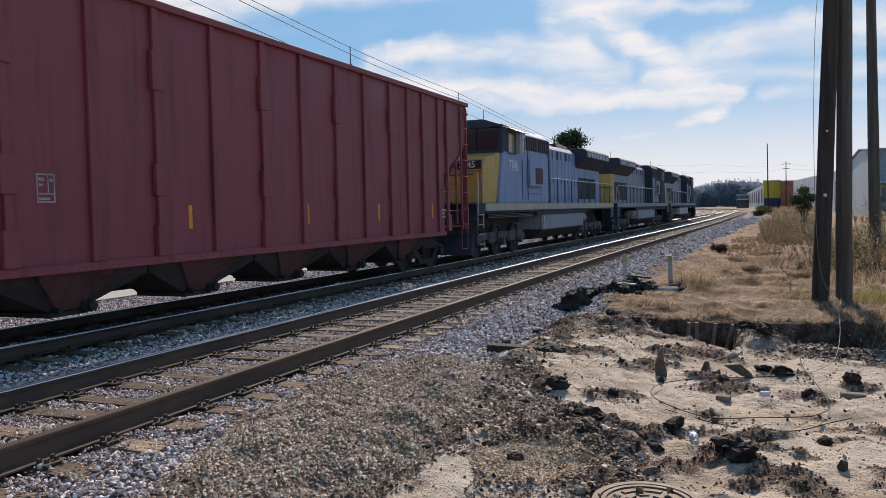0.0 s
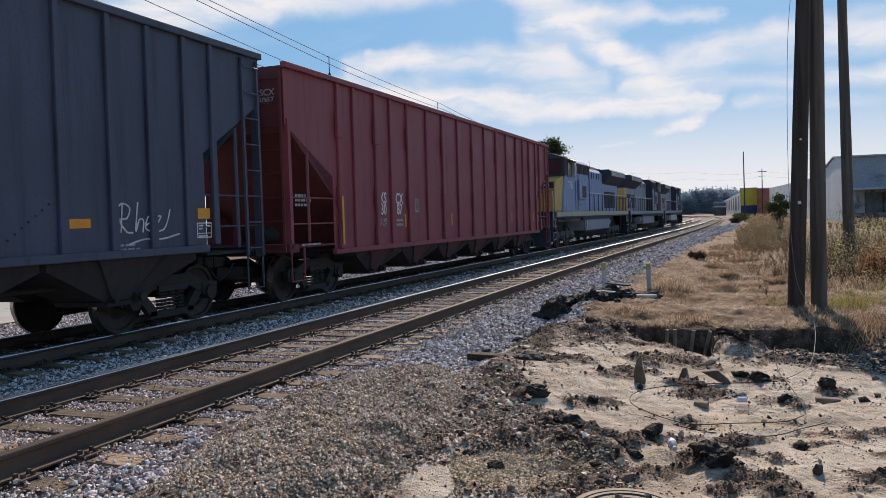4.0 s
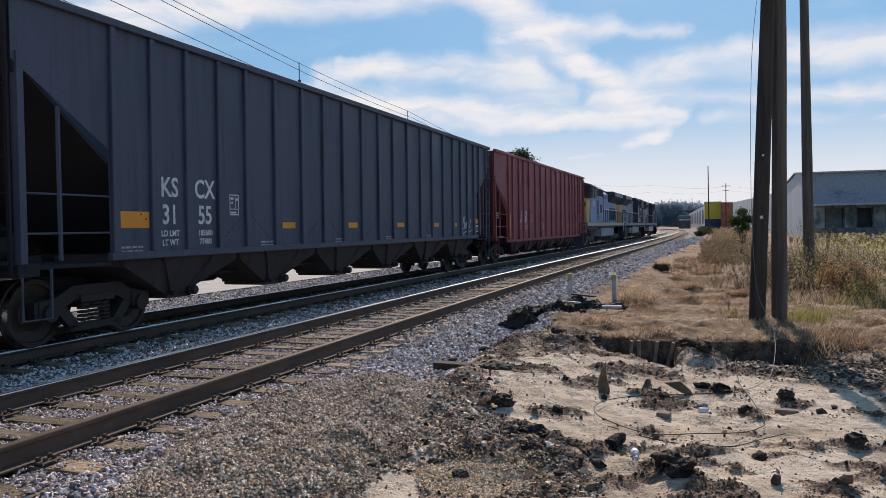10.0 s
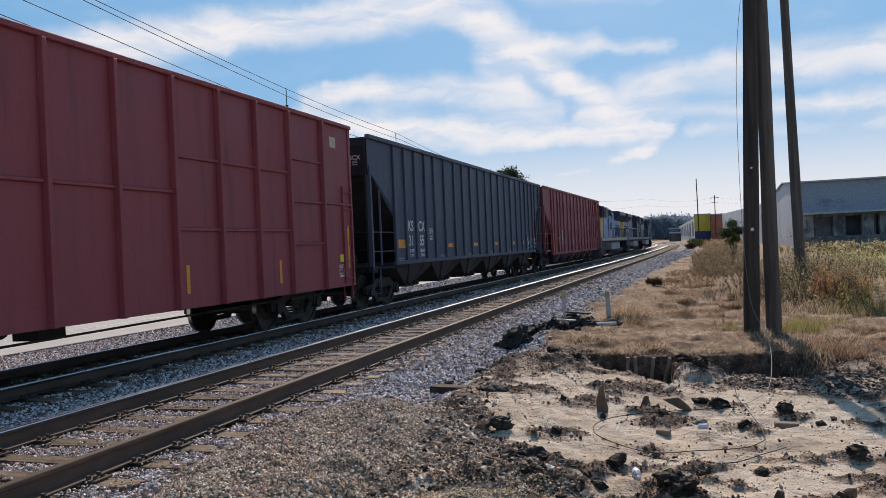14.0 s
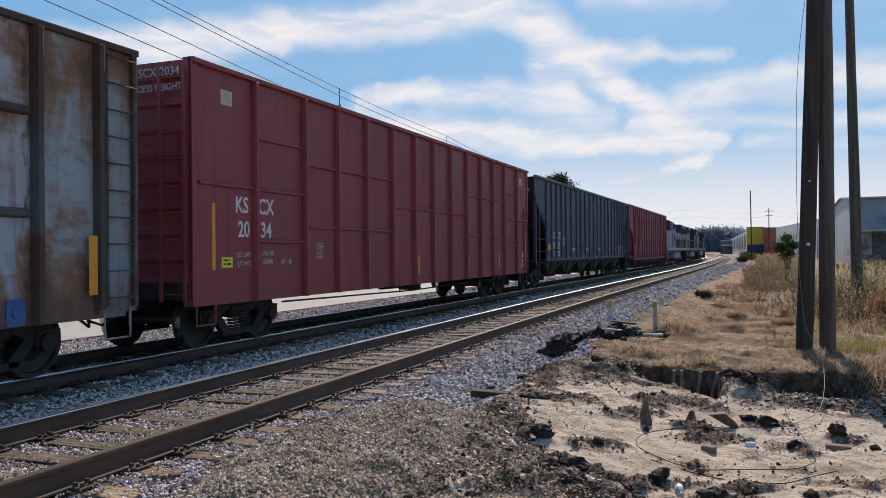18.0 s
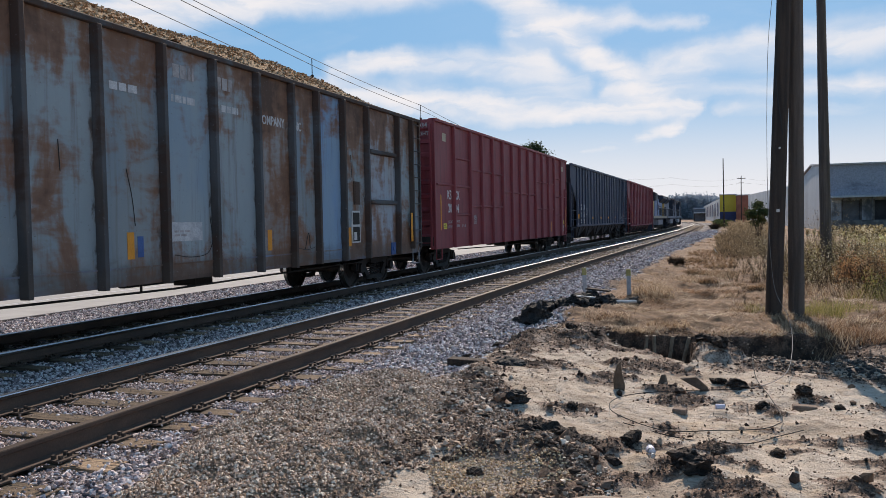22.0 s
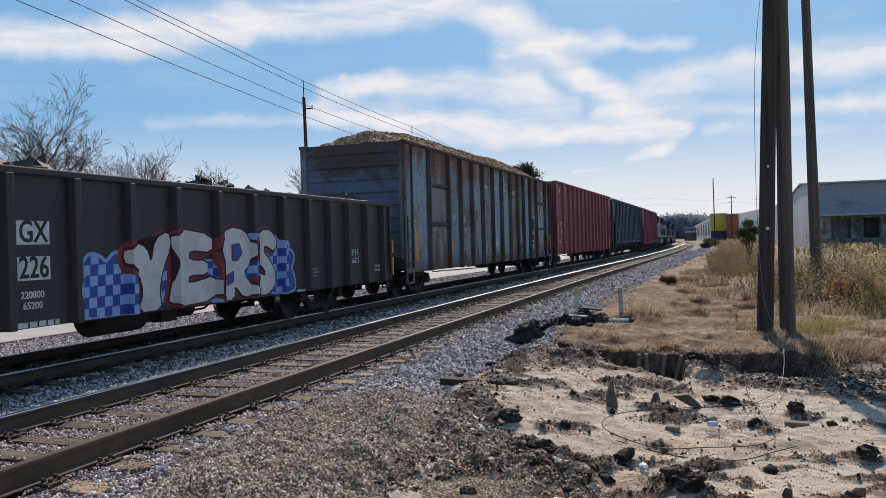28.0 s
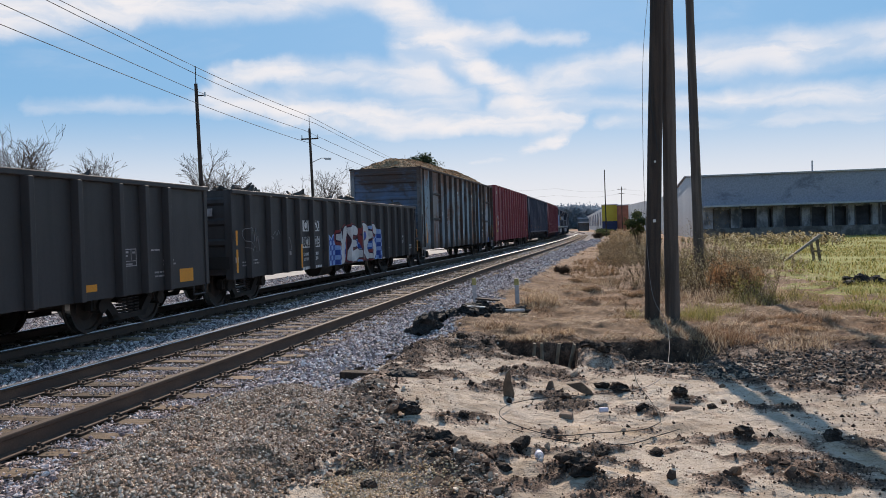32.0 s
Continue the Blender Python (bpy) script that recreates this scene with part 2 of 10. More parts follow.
M["stencil"] = surface("white_stencil_paint", (0.55, 0.55, 0.55), (0.75, 0.75, 0.74), 0.6, 6, 60)
M["stencil_dim"] = surface("faded_stencil_paint", (0.30, 0.27, 0.27), (0.48, 0.45, 0.45), 0.6, 6, 60)
M["black"] = surface("black_paint", (0.012, 0.012, 0.013), (0.03, 0.03, 0.032), 0.6, 5, 50)
M["loco_blue"] = car_paint("grey_blue_loco_paint", (0.20, 0.27, 0.46), (0.28, 0.35, 0.52), (0.09, 0.11, 0.16))
M["loco_dark"] = car_paint("dark_blue_loco_paint", (0.025, 0.03, 0.05), (0.05, 0.055, 0.075), (0.015, 0.015, 0.018), rough=0.78)
M["sill_pale"] = car_paint("grimy_pale_sill_paint", (0.42, 0.36, 0.24), (0.50, 0.47, 0.38), (0.20, 0.18, 0.14))
M["loco_yellow"] = car_paint("yellow_nose_paint", (0.56, 0.32, 0.06), (0.62, 0.42, 0.14), (0.26, 0.14, 0.05))
M["handrail"] = surface("worn_handrail_paint", (0.05, 0.05, 0.06), (0.10, 0.10, 0.11), 0.5, 5, 50)
M["rail_head"] = surface("polished_rail_head", (0.50, 0.51, 0.54), (0.62, 0.63, 0.66), 0.31, 2, 3, metal=1.0, relief=0.0, depth=0.001, stretch=(8, 0.3, 8))
M["rail_shoulder"] = surface("worn_rail_shoulder", (0.07, 0.06, 0.055), (0.13, 0.115, 0.105), 0.42, 2, 30, metal=0.8, relief=0.0, stretch=(8, 0.3, 8))
M["rail_dull"] = surface("dull_rail_head", (0.055, 0.036, 0.027), (0.10, 0.07, 0.052), 0.75, 2, 30, metal=0.2, relief=0.0, stretch=(8, 0.3, 8))
M["rail_side"] = surface("rusted_rail_web", (0.075, 0.045, 0.032), (0.13, 0.08, 0.055), 0.85, 4, 60, stretch=(1, 0.4, 1))
M["tie"] = surface("weathered_tie_wood", (0.085, 0.062, 0.046), (0.33, 0.245, 0.165), 0.9, 6, 60, vary=0.45, stretch=(0.5, 7, 2), relief=0.6, depth=0.01)


def sleeper_wood():
    """Grey-brown cracked timber with ochre, splintered ends."""
    m, g, s = material("cracked_sleeper_wood")
    co = g.n("ShaderNodeTexCoord").outputs["Object"]
    sep = g.n("ShaderNodeSeparateXYZ")
    g.put(sep, 0, co)
    grain = g.noise(g.scaled(co, (0.6, 16.0, 4.0)), 3.0, 7.0, 0.65, 0.3)
    patch = g.noise(co, 3.2, 5.0, 0.6, 0.3)
    fine = g.noise(co, 70.0, 3.0, 0.6)
    rnd = g.n("ShaderNodeObjectInfo").outputs["Random"]
    c = g.mix(g.ramp(grain, 0.35, 0.62), (0.05, 0.034, 0.024), (0.25, 0.185, 0.125))
    reach = g.math("ADD", g.math("ABSOLUTE", sep.outputs[0]), g.math("MULTIPLY", g.math("SUBTRACT", patch, 0.5), 0.7))
    c = g.mix(g.ramp(reach, 0.82, 1.08, 0.0, 0.75), c, g.mix(g.ramp(grain, 0.34, 0.6), (0.13, 0.085, 0.055), (0.42, 0.30, 0.195)))
    c = g.mix(g.ramp(patch, 0.55, 0.72, 0.0, 0.6), c, (0.33, 0.27, 0.21))
    c = g.mix(g.ramp(grain, 0.36, 0.27, 0.0, 0.9), c, (0.016, 0.012, 0.010))
    hsv = g.n("ShaderNodeHueSaturation")
    g.put(hsv, "Value", g.ramp(rnd, 0, 1, 0.55, 1.25))
    g.put(hsv, "Color", c)
    g.put(s, "Base Color", hsv.outputs[0])
    g.put(s, "Roughness", 0.92)
    bump(g, s, g.math("ADD", grain, g.math("MULTIPLY", fine, 0.3)), 0.8, 0.015)
    return m


M["sleeper"] = sleeper_wood()
M["plate"] = surface("rusted_tie_plate", (0.055, 0.036, 0.026), (0.10, 0.066, 0.047), 0.85, 8, 60, vary=0.25)
M["pole_grey"] = surface("silvery_brown_pole_wood", (0.075, 0.058, 0.048), (0.15, 0.12, 0.10), 0.9, 3.0, 60, stretch=(4, 4, 0.22), relief=0.7, depth=0.02)
M["pole"] = surface("weathered_pole_wood", (0.032, 0.023, 0.018), (0.082, 0.059, 0.046), 0.9, 3.0, 60, stretch=(4, 4, 0.22), relief=0.7, depth=0.02)
M["wire"] = surface("dull_cable", (0.02, 0.02, 0.021), (0.035, 0.035, 0.035), 0.85, 4, 30)
M["glass"] = surface("dark_window_glass", (0.015, 0.02, 0.028), (0.03, 0.035, 0.045), 0.08, 1, 4, relief=0.0)


# ---- geometry helpers ----
class Build:
    """Collects faces for one mesh."""

    def __init__(self):
        self.v, self.f, self.mi = [], [], []
        self.slot = 0

    def poly(self, verts, faces):
        o = len(self.v)
        self.v.extend(tuple(p) for p in verts)
        for f in faces:
            self.f.append(tuple(i + o for i in f))
            self.mi.append(self.slot)
        return self

    def box(self, x0, x1, y0, y1, z0, z1):
        return self.poly([(x0, y0, z0), (x1, y0, z0), (x1, y1, z0), (x0, y1, z0), (x0, y0, z1), (x1, y0, z1), (x1, y1, z1), (x0, y1, z1)],
                         [(3, 2, 1, 0), (4, 5, 6, 7), (0, 1, 5, 4), (1, 2, 6, 5), (2, 3, 7, 6), (3, 0, 4, 7)])

    def prism(self, outline, axis, a, b):
        """An outline in the two other axes (in x, y, z order), pushed from a to b along an axis."""
        def at(p, w):
            q = list(p)
            q.insert("xyz".index(axis), w)
            return q
        n = len(outline)
        flip = axis == "y"
        ring = outline if not flip else outline[::-1]
        return self.poly([at(p, a) for p in ring] + [at(p, b) for p in ring],
                         [tuple(range(n))[::-1], tuple(range(n, 2 * n))] + [(i, (i + 1) % n, (i + 1) % n + n, i + n) for i in range(n)])

    def cyl(self, p, q, r, n=12, r2=None):
        p, q = Vector(p), Vector(q)
        r2 = r if r2 is None else r2
        d = (q - p).normalized()
        u = d.cross(Vector((0, 0, 1)) if abs(d.z) < 0.9 else Vector((1, 0, 0))).normalized()
        w = d.cross(u)
        ang = [2 * math.pi * i / n for i in range(n)]
        return self.poly([p + (u * math.cos(a) + w * math.sin(a)) * r for a in ang] + [q + (u * math.cos(a) + w * math.sin(a)) * r2 for a in ang],
                         [tuple(range(n))[::-1], tuple(range(n, 2 * n))] + [(i, (i + 1) % n, (i + 1) % n + n, i + n) for i in range(n)])

    def tube(self, pts, r, n=6):
        """One continuous round bar along a line of points."""
        P = [Vector(p) for p in pts]
        verts = []
        for k, p in enumerate(P):
            d = (P[min(k + 1, len(P) - 1)] - P[max(k - 1, 0)]).normalized()
            u = d.cross(Vector((0, 0, 1)) if abs(d.z) < 0.95 else Vector((1, 0, 0))).normalized()
            w = d.cross(u)
            verts += [p + (u * math.cos(2 * math.pi * i / n) + w * math.sin(2 * math.pi * i / n)) * r for i in range(n)]
        m = len(P)
        return self.poly(verts, [tuple(range(n))[::-1], tuple(range((m - 1) * n, m * n))] + [(k * n + i, k * n + (i + 1) % n, (k + 1) * n + (i + 1) % n, (k + 1) * n + i) for k in range(m - 1) for i in range(n)])

    def mesh(self, name, mats, smooth=False):
        me = bpy.data.meshes.new(name)
        me.from_pydata(self.v, [], self.f)
        for m in mats if isinstance(mats, (list, tuple)) else [mats]:
            me.materials.append(m)
        me.polygons.foreach_set("material_index", self.mi)
        me.update()
        b = bmesh.new()
        b.from_mesh(me)
        bmesh.ops.recalc_face_normals(b, faces=b.faces)
        b.to_mesh(me)
        b.free()
        if smooth:
            me.polygons.foreach_set("use_smooth", [True] * len(me.polygons))
            me.set_sharp_from_angle(angle=radians(40))
        return me


def curl(pts, n=6):
    """Smooth line through points."""
    out = []
    P = [Vector(p) for p in pts]
    P = [P[0] * 2 - P[1], *P, P[-1] * 2 - P[-2]]
    for i in range(1, len(P) - 2):
        for k in range(n):
            t = k / n
            out.append(0.5 * ((2 * P[i]) + (P[i + 1] - P[i - 1]) * t + (2 * P[i - 1] - 5 * P[i] + 4 * P[i + 1] - P[i + 2]) * t * t + (3 * P[i] - P[i - 1] - 3 * P[i + 1] + P[i + 2]) * t ** 3))
    return out + [P[-2]]


def part(name, build, mat, parent, label="", bevel=0.0, smooth=False):
    me = build if isinstance(build, bpy.types.Mesh) else build.mesh(name, mat, smooth)
    ob = new(name, me)
    ob.parent = parent
    if label:
        ob["label"] = label
    if bevel:
        b = ob.modifiers.new("bevel", "BEVEL")
        b.width, b.segments, b.limit_method = bevel, 2, "ANGLE"
    return ob


def thing(name, label, category, group="", m=None, kind=""):
    ob = new(name)
    ob.empty_display_size = 0.3
    tagged(ob, label, category, group, kind)
    if m is not None:
        ob.matrix_world = m
    return ob


def solid(name, build, mat, label, category, group="", kind="", m=None, bevel=0.0, smooth=False):
    """A thing that is one mesh."""
    ob = part(name, build, mat, None, label, bevel, smooth)
    tagged(ob, "", category, group, kind)
    if m is not None:
        ob.matrix_world = m
    return ob


def raw_mesh(name, verts, faces, mats, mat_index=None, smooth=False):
    """A mesh from numpy arrays of points and of equal-sided faces."""
    me = bpy.data.meshes.new(name)
    k = faces.shape[1]
    me.vertices.add(len(verts))
    me.vertices.foreach_set("co", np.ascontiguousarray(verts, dtype=np.float32).ravel())
    me.loops.add(faces.size)
    me.loops.foreach_set("vertex_index", np.ascontiguousarray(faces, dtype=np.int32).ravel())
    me.polygons.add(len(faces))
    me.polygons.foreach_set("loop_start", np.arange(0, faces.size, k, dtype=np.int32))
    if mat_index is not None:
        me.polygons.foreach_set("material_index", np.ascontiguousarray(mat_index, dtype=np.int32))
    me.polygons.foreach_set("use_smooth", np.full(len(faces), smooth))
    for m in mats:
        me.materials.append(m)
    me.update(calc_edges=True)
    return me


# ---- the line of the tracks ----
LINE_Y = np.array([-160, 0, 15, 25, 36, 44, 52, 65, 87, 110, 130, 168, 219, 260, 320, 400, 520.0])
LINE_X = np.array([0, 0, 0, 0.06, 0.22, 0.40, 0.60, 0.88, 1.18, 1.27, 1.20, 0.75, -2.2, -7.0, -19, -42, -90.0])
fine_y = np.arange(-160, 520.1, 1.0)
fine_x = np.interp(fine_y, LINE_Y, LINE_X)
for _ in range(40):
    fine_x[1:-1] = 0.25 * fine_x[:-2] + 0.5 * fine_x[1:-1] + 0.25 * fine_x[2:]
TRACK_GAP = 4.05       # from the near track's centre line to the far one's
FAR_DROP = 0.08        # the far track lies lower than the near one


def line(y, off=0.0):
    """A point of the line at y, off metres to its right, and the heading in radians, to the left of +y."""
    x = float(np.interp(y, fine_y, fine_x))
    dx = float(np.interp(y + 1, fine_y, fine_x)) - float(np.interp(y - 1, fine_y, fine_x))
    h = math.atan2(-dx, 2.0)
    return x + off * math.cos(h), y + off * math.sin(h), h


# ---- the ground: one sheet to the horizon ----
def graded(fine, grow, lo, hi):
    """Grid lines: even steps inside the given stretches, growing steps outside."""
    a, b, step = fine
    out = list(np.arange(a, b + step / 2, step))
    s = step
    while out[-1] < hi:
        s = min(s * grow, 400)
        out.append(out[-1] + s)
    s = step
    while out[0] > lo:
        s = min(s * grow, 400)
        out.insert(0, out[0] - s)
    return np.array(out)


def value_noise(x, y, seed):
    """Smooth noise in -1..1 on numpy arrays."""
    xi, yi = np.floor(x).astype(np.int64), np.floor(y).astype(np.int64)
    fx, fy = x - xi, y - yi
    fx, fy = fx * fx * (3 - 2 * fx), fy * fy * (3 - 2 * fy)

    def r(i, j):
        h = (i * 374761393 + j * 668265263 + seed * 982451653) & 0xFFFFFFFF
        h = ((h ^ (h >> 13)) * 1274126177) & 0xFFFFFFFF
        return ((h ^ (h >> 16)) & 0xFFFF) / 32767.5 - 1
    return (r(xi, yi) * (1 - fx) + r(xi + 1, yi) * fx) * (1 - fy) + (r(xi, yi + 1) * (1 - fx) + r(xi + 1, yi + 1) * fx) * fy


def fractal(x, y, scale, octaves, seed):
    t, amp = 0, 1.0
    for k in range(octaves):
        t = t + amp * value_noise(x * scale * 2 ** k, y * scale * 2 ** k, seed + k)
        amp *= 0.5
    return t


def smooth(v, a, b):
    s = np.clip((v - a) / (b - a), 0, 1)
    return s * s * (3 - 2 * s)


def blob(x, y, cx, cy, rx, ry):
    return np.clip(1 - ((x - cx) / rx) ** 2 - ((y - cy) / ry) ** 2, 0, 1)


def shoulder(y):
    """How much wider the stone bed grows along the line."""
    return np.interp(y, [10, 16, 30, 45, 70, 120], [0.0, 0.5, 0.62, 0.8, 1.2, 1.5])


def ballast_mask(x, y):
    """1 on the stone bed of the tracks; x is taken from the line."""
    edge = 2.35 + 0.25 * fractal(x * 0, y, 0.5, 3, 5) + shoulder(y)
    return smooth(x, edge + 0.25, edge - 0.15) * smooth(x, -8.95, -8.7)


# patches of dark crumbly soil on the dug-up sand: x, y, radius
SOIL_FAR = [(3.5, 11.9, 0.6), (5.25, 11.15, 0.85), (6.4, 10.7, 0.6), (7.4, 10.4, 0.7), (4.1, 8.95, 0.32), (5.0, 8.65, 0.36), (5.48, 9.3, 0.22), (5.65, 8.45, 0.16), (3.35, 9.5, 0.34), (3.75, 7.45, 0.34), (4.0, 7.55, 0.15), (6.2, 8.85, 0.26), (8.3, 10.2, 0.9), (8.9, 9.3, 0.6), (7.6, 9.5, 0.5), (5.57, 7.6, 0.2), (4.73, 7.4, 0.22), (2.95, 10.9, 0.55), (6.9, 8.6, 0.3), (2.5, 10.0, 0.5), (4.6, 9.8, 0.5)]
SOIL_NEAR = [(4.64, 6.65, 0.2), (5.14, 6.2, 0.26), (5.4, 6.62, 0.24), (5.73, 6.72, 0.24), (5.49, 6.18, 0.16), (6.2, 7.15, 0.24), (5.95, 5.9, 0.24), (4.57, 5.9, 0.3), (4.34, 6.45, 0.3), (3.87, 6.45, 0.3), (4.1, 6.55, 0.3), (6.46, 7.2, 0.26), (6.1, 5.95, 0.3), (6.55, 6.57, 0.24), (7.16, 7.1, 0.3), (5.95, 6.65, 0.24), (6.9, 6.2, 0.3), (5.2, 5.5, 0.2), (5.6, 5.2, 0.2)]


def gravel_cover(x, y):
    """How much of the spilled gravel heap lies here."""
    return blob(x + 0.10 * (y - 5.9) - 0.2 * smooth(y, 7.2, 8.6), y, 2.22, 5.9, 1.02, 3.1) + 0.10 * fractal(x, y, 1.8, 3, 91)


def soil_density(x, y):
    """How thickly dark crumbs cover the ground right of the tracks, about 0..1.3."""
    d = x * 0
    xw, yw = x + 0.22 * fractal(x, y, 1.7, 4, 251), y + 0.22 * fractal(x, y, 1.7, 4, 261)
    for cx, cy, q in SOIL_FAR:
        d = np.maximum(d, np.clip(1 - ((xw - cx) / (1.5 * q)) ** 2 - ((yw - cy) / (1.05 * q)) ** 2, 0, 1))
    broken = np.clip(0.55 + 0.8 * fractal(x * 0.7, y * 1.7, 3.0, 4, 291), 0.1, 1.0)
    d = d * np.clip(0.75 + 0.7 * fractal(x * 0.6, y * 1.6, 2.6, 4, 295), 0.25, 1.0)
    for cx, cy, q in SOIL_NEAR:
        d = np.maximum(d, broken * np.clip(1 - ((xw - cx) / (1.6 * q)) ** 2 - ((yw - cy) / (0.85 * q)) ** 2, 0, 1))
    border = np.interp(y, [5.2, 5.8, 6.4, 7.2, 8.2, 9.4, 11.0], [4.9, 4.75, 4.1, 3.45, 3.25, 2.85, 2.5])
    rim = 0.22 * fractal(x, y, 1.9, 3, 61)
    d = np.maximum(d, (0.62 - 0.30 * smooth(x, border - 0.2, border - 0.9) + 0.36 * fractal(x, y, 1.3, 4, 271)) * smooth(x + rim, border + 0.12, border - 0.15))
    d = d * (1 - smooth(gravel_cover(x, y), 0.12, 0.3)) * (1 - 0.9 * smooth(np.maximum(blob(x, y, 3.3, 4.75, 0.28, 0.5), blob(x, y, 3.8, 5.35, 0.4, 0.45)), 0.0, 0.4))
    d = np.maximum(d, 0.42 * smooth(y + 2 * rim, 9.9, 11.0))
    return d * 1.0 + 0.5 * fractal(x, y, 2.8, 4, 231) * (0.35 + d) + 0.10 * fractal(x, y, 9.0, 2, 241)


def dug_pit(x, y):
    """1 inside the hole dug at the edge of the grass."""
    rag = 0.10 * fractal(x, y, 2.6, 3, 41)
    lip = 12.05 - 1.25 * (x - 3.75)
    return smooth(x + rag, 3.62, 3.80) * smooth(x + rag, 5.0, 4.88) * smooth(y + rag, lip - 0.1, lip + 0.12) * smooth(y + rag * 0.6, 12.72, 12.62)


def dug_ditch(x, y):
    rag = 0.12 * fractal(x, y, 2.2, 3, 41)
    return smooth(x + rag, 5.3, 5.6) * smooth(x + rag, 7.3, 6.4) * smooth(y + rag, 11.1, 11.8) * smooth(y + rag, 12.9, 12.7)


def terrain(x, y):
    """Height of the ground."""
    lx = x - np.interp(y, fine_y, fine_x)
    near = np.exp(-((np.hypot(x - 5, y - 8)) / 45) ** 2)
    bed = -0.215 - 0.05 * smooth(np.abs(lx + 2.03), 0.9, 0.2) * 1.0
    bed = bed - FAR_DROP * smooth(-lx, 1.6, 2.5) - 0.16 * smooth(lx, 1.7, 2.6) - 0.15 * smooth(-lx, 5.6, 6.9)
    base = -0.20 - 0.17 * smooth(lx, 2.2, 5.2) + 0.10 * smooth(y, 12.4, 13.6) + 0.06 * smooth(y, 16, 40)
    mat = smooth(y, 12.9, 13.6) * smooth(y, 40, 25)
    base = base + mat * 0.055 * fractal(x, y, 1.8, 4, 81)
    base = base + near * (0.05 * fractal(x, y, 0.7, 4, 11) + 0.022 * fractal(x, y, 4.0, 3, 21))
    w = smooth(lx, 2.7, 2.1)
    h = bed * w + base * (1 - w)
    dug = (1 - w) * smooth(y, 13.0, 12.2)
    torn = np.clip(soil_density(x, y), 0, 1.2)
    h = h + near * 0.012 * fractal(x, y, 7.0, 3, 31) + dug * smooth(torn, 0.25, 0.8) * (0.018 + 0.030 * np.abs(fractal(x, y, 3.6, 4, 211)) + 0.018 * fractal(x, y, 12.0, 2, 221))
    h = h + (0.15 + 0.045 * fractal(x, y, 2.3, 3, 281)) * smooth(gravel_cover(x, y), 0.1, 0.9)
    h = h - 0.95 * dug_pit(x, y) - 0.34 * dug_ditch(x, y)
    h = h + 0.16 * blob(x, y, 5.25, 11.1, 0.42, 0.55) + 0.10 * blob(x, y, 3.3, 11.9, 0.5, 0.5) + 0.10 * blob(x, y, 4.0, 6.05, 0.6, 0.32) + 0.07 * blob(x, y, 5.2, 5.9, 0.25, 0.3) + 0.06 * blob(x, y, 2.6, 11.4, 0.5, 0.5)
    road = smooth(lx, -8.6, -8.95)
    h = h * (1 - road) + (-0.43) * road
    return h


gx = graded((1.2, 8.0, 0.034), 1.09, -2600, 2600)
gx = np.unique(np.round(np.concatenate([gx[gx < -9.5], np.arange(-9.5, 0.9, 0.16), gx[gx >= 0.9]]), 3))
gy = graded((4.8, 13.2, 0.034), 1.03, -800, 4200)
GX, GY = np.meshgrid(gx, gy)
GZ = terrain(GX, GY)
nx, ny = len(gx), len(gy)
idx = np.arange(nx * ny).reshape(ny, nx)
quads = np.stack([idx[:-1, :-1], idx[:-1, 1:], idx[1:, 1:], idx[1:, :-1]], -1).reshape(-1, 4)


def ground_height(x, y):
    return float(terrain(np.array([x]), np.array([y]))[0])


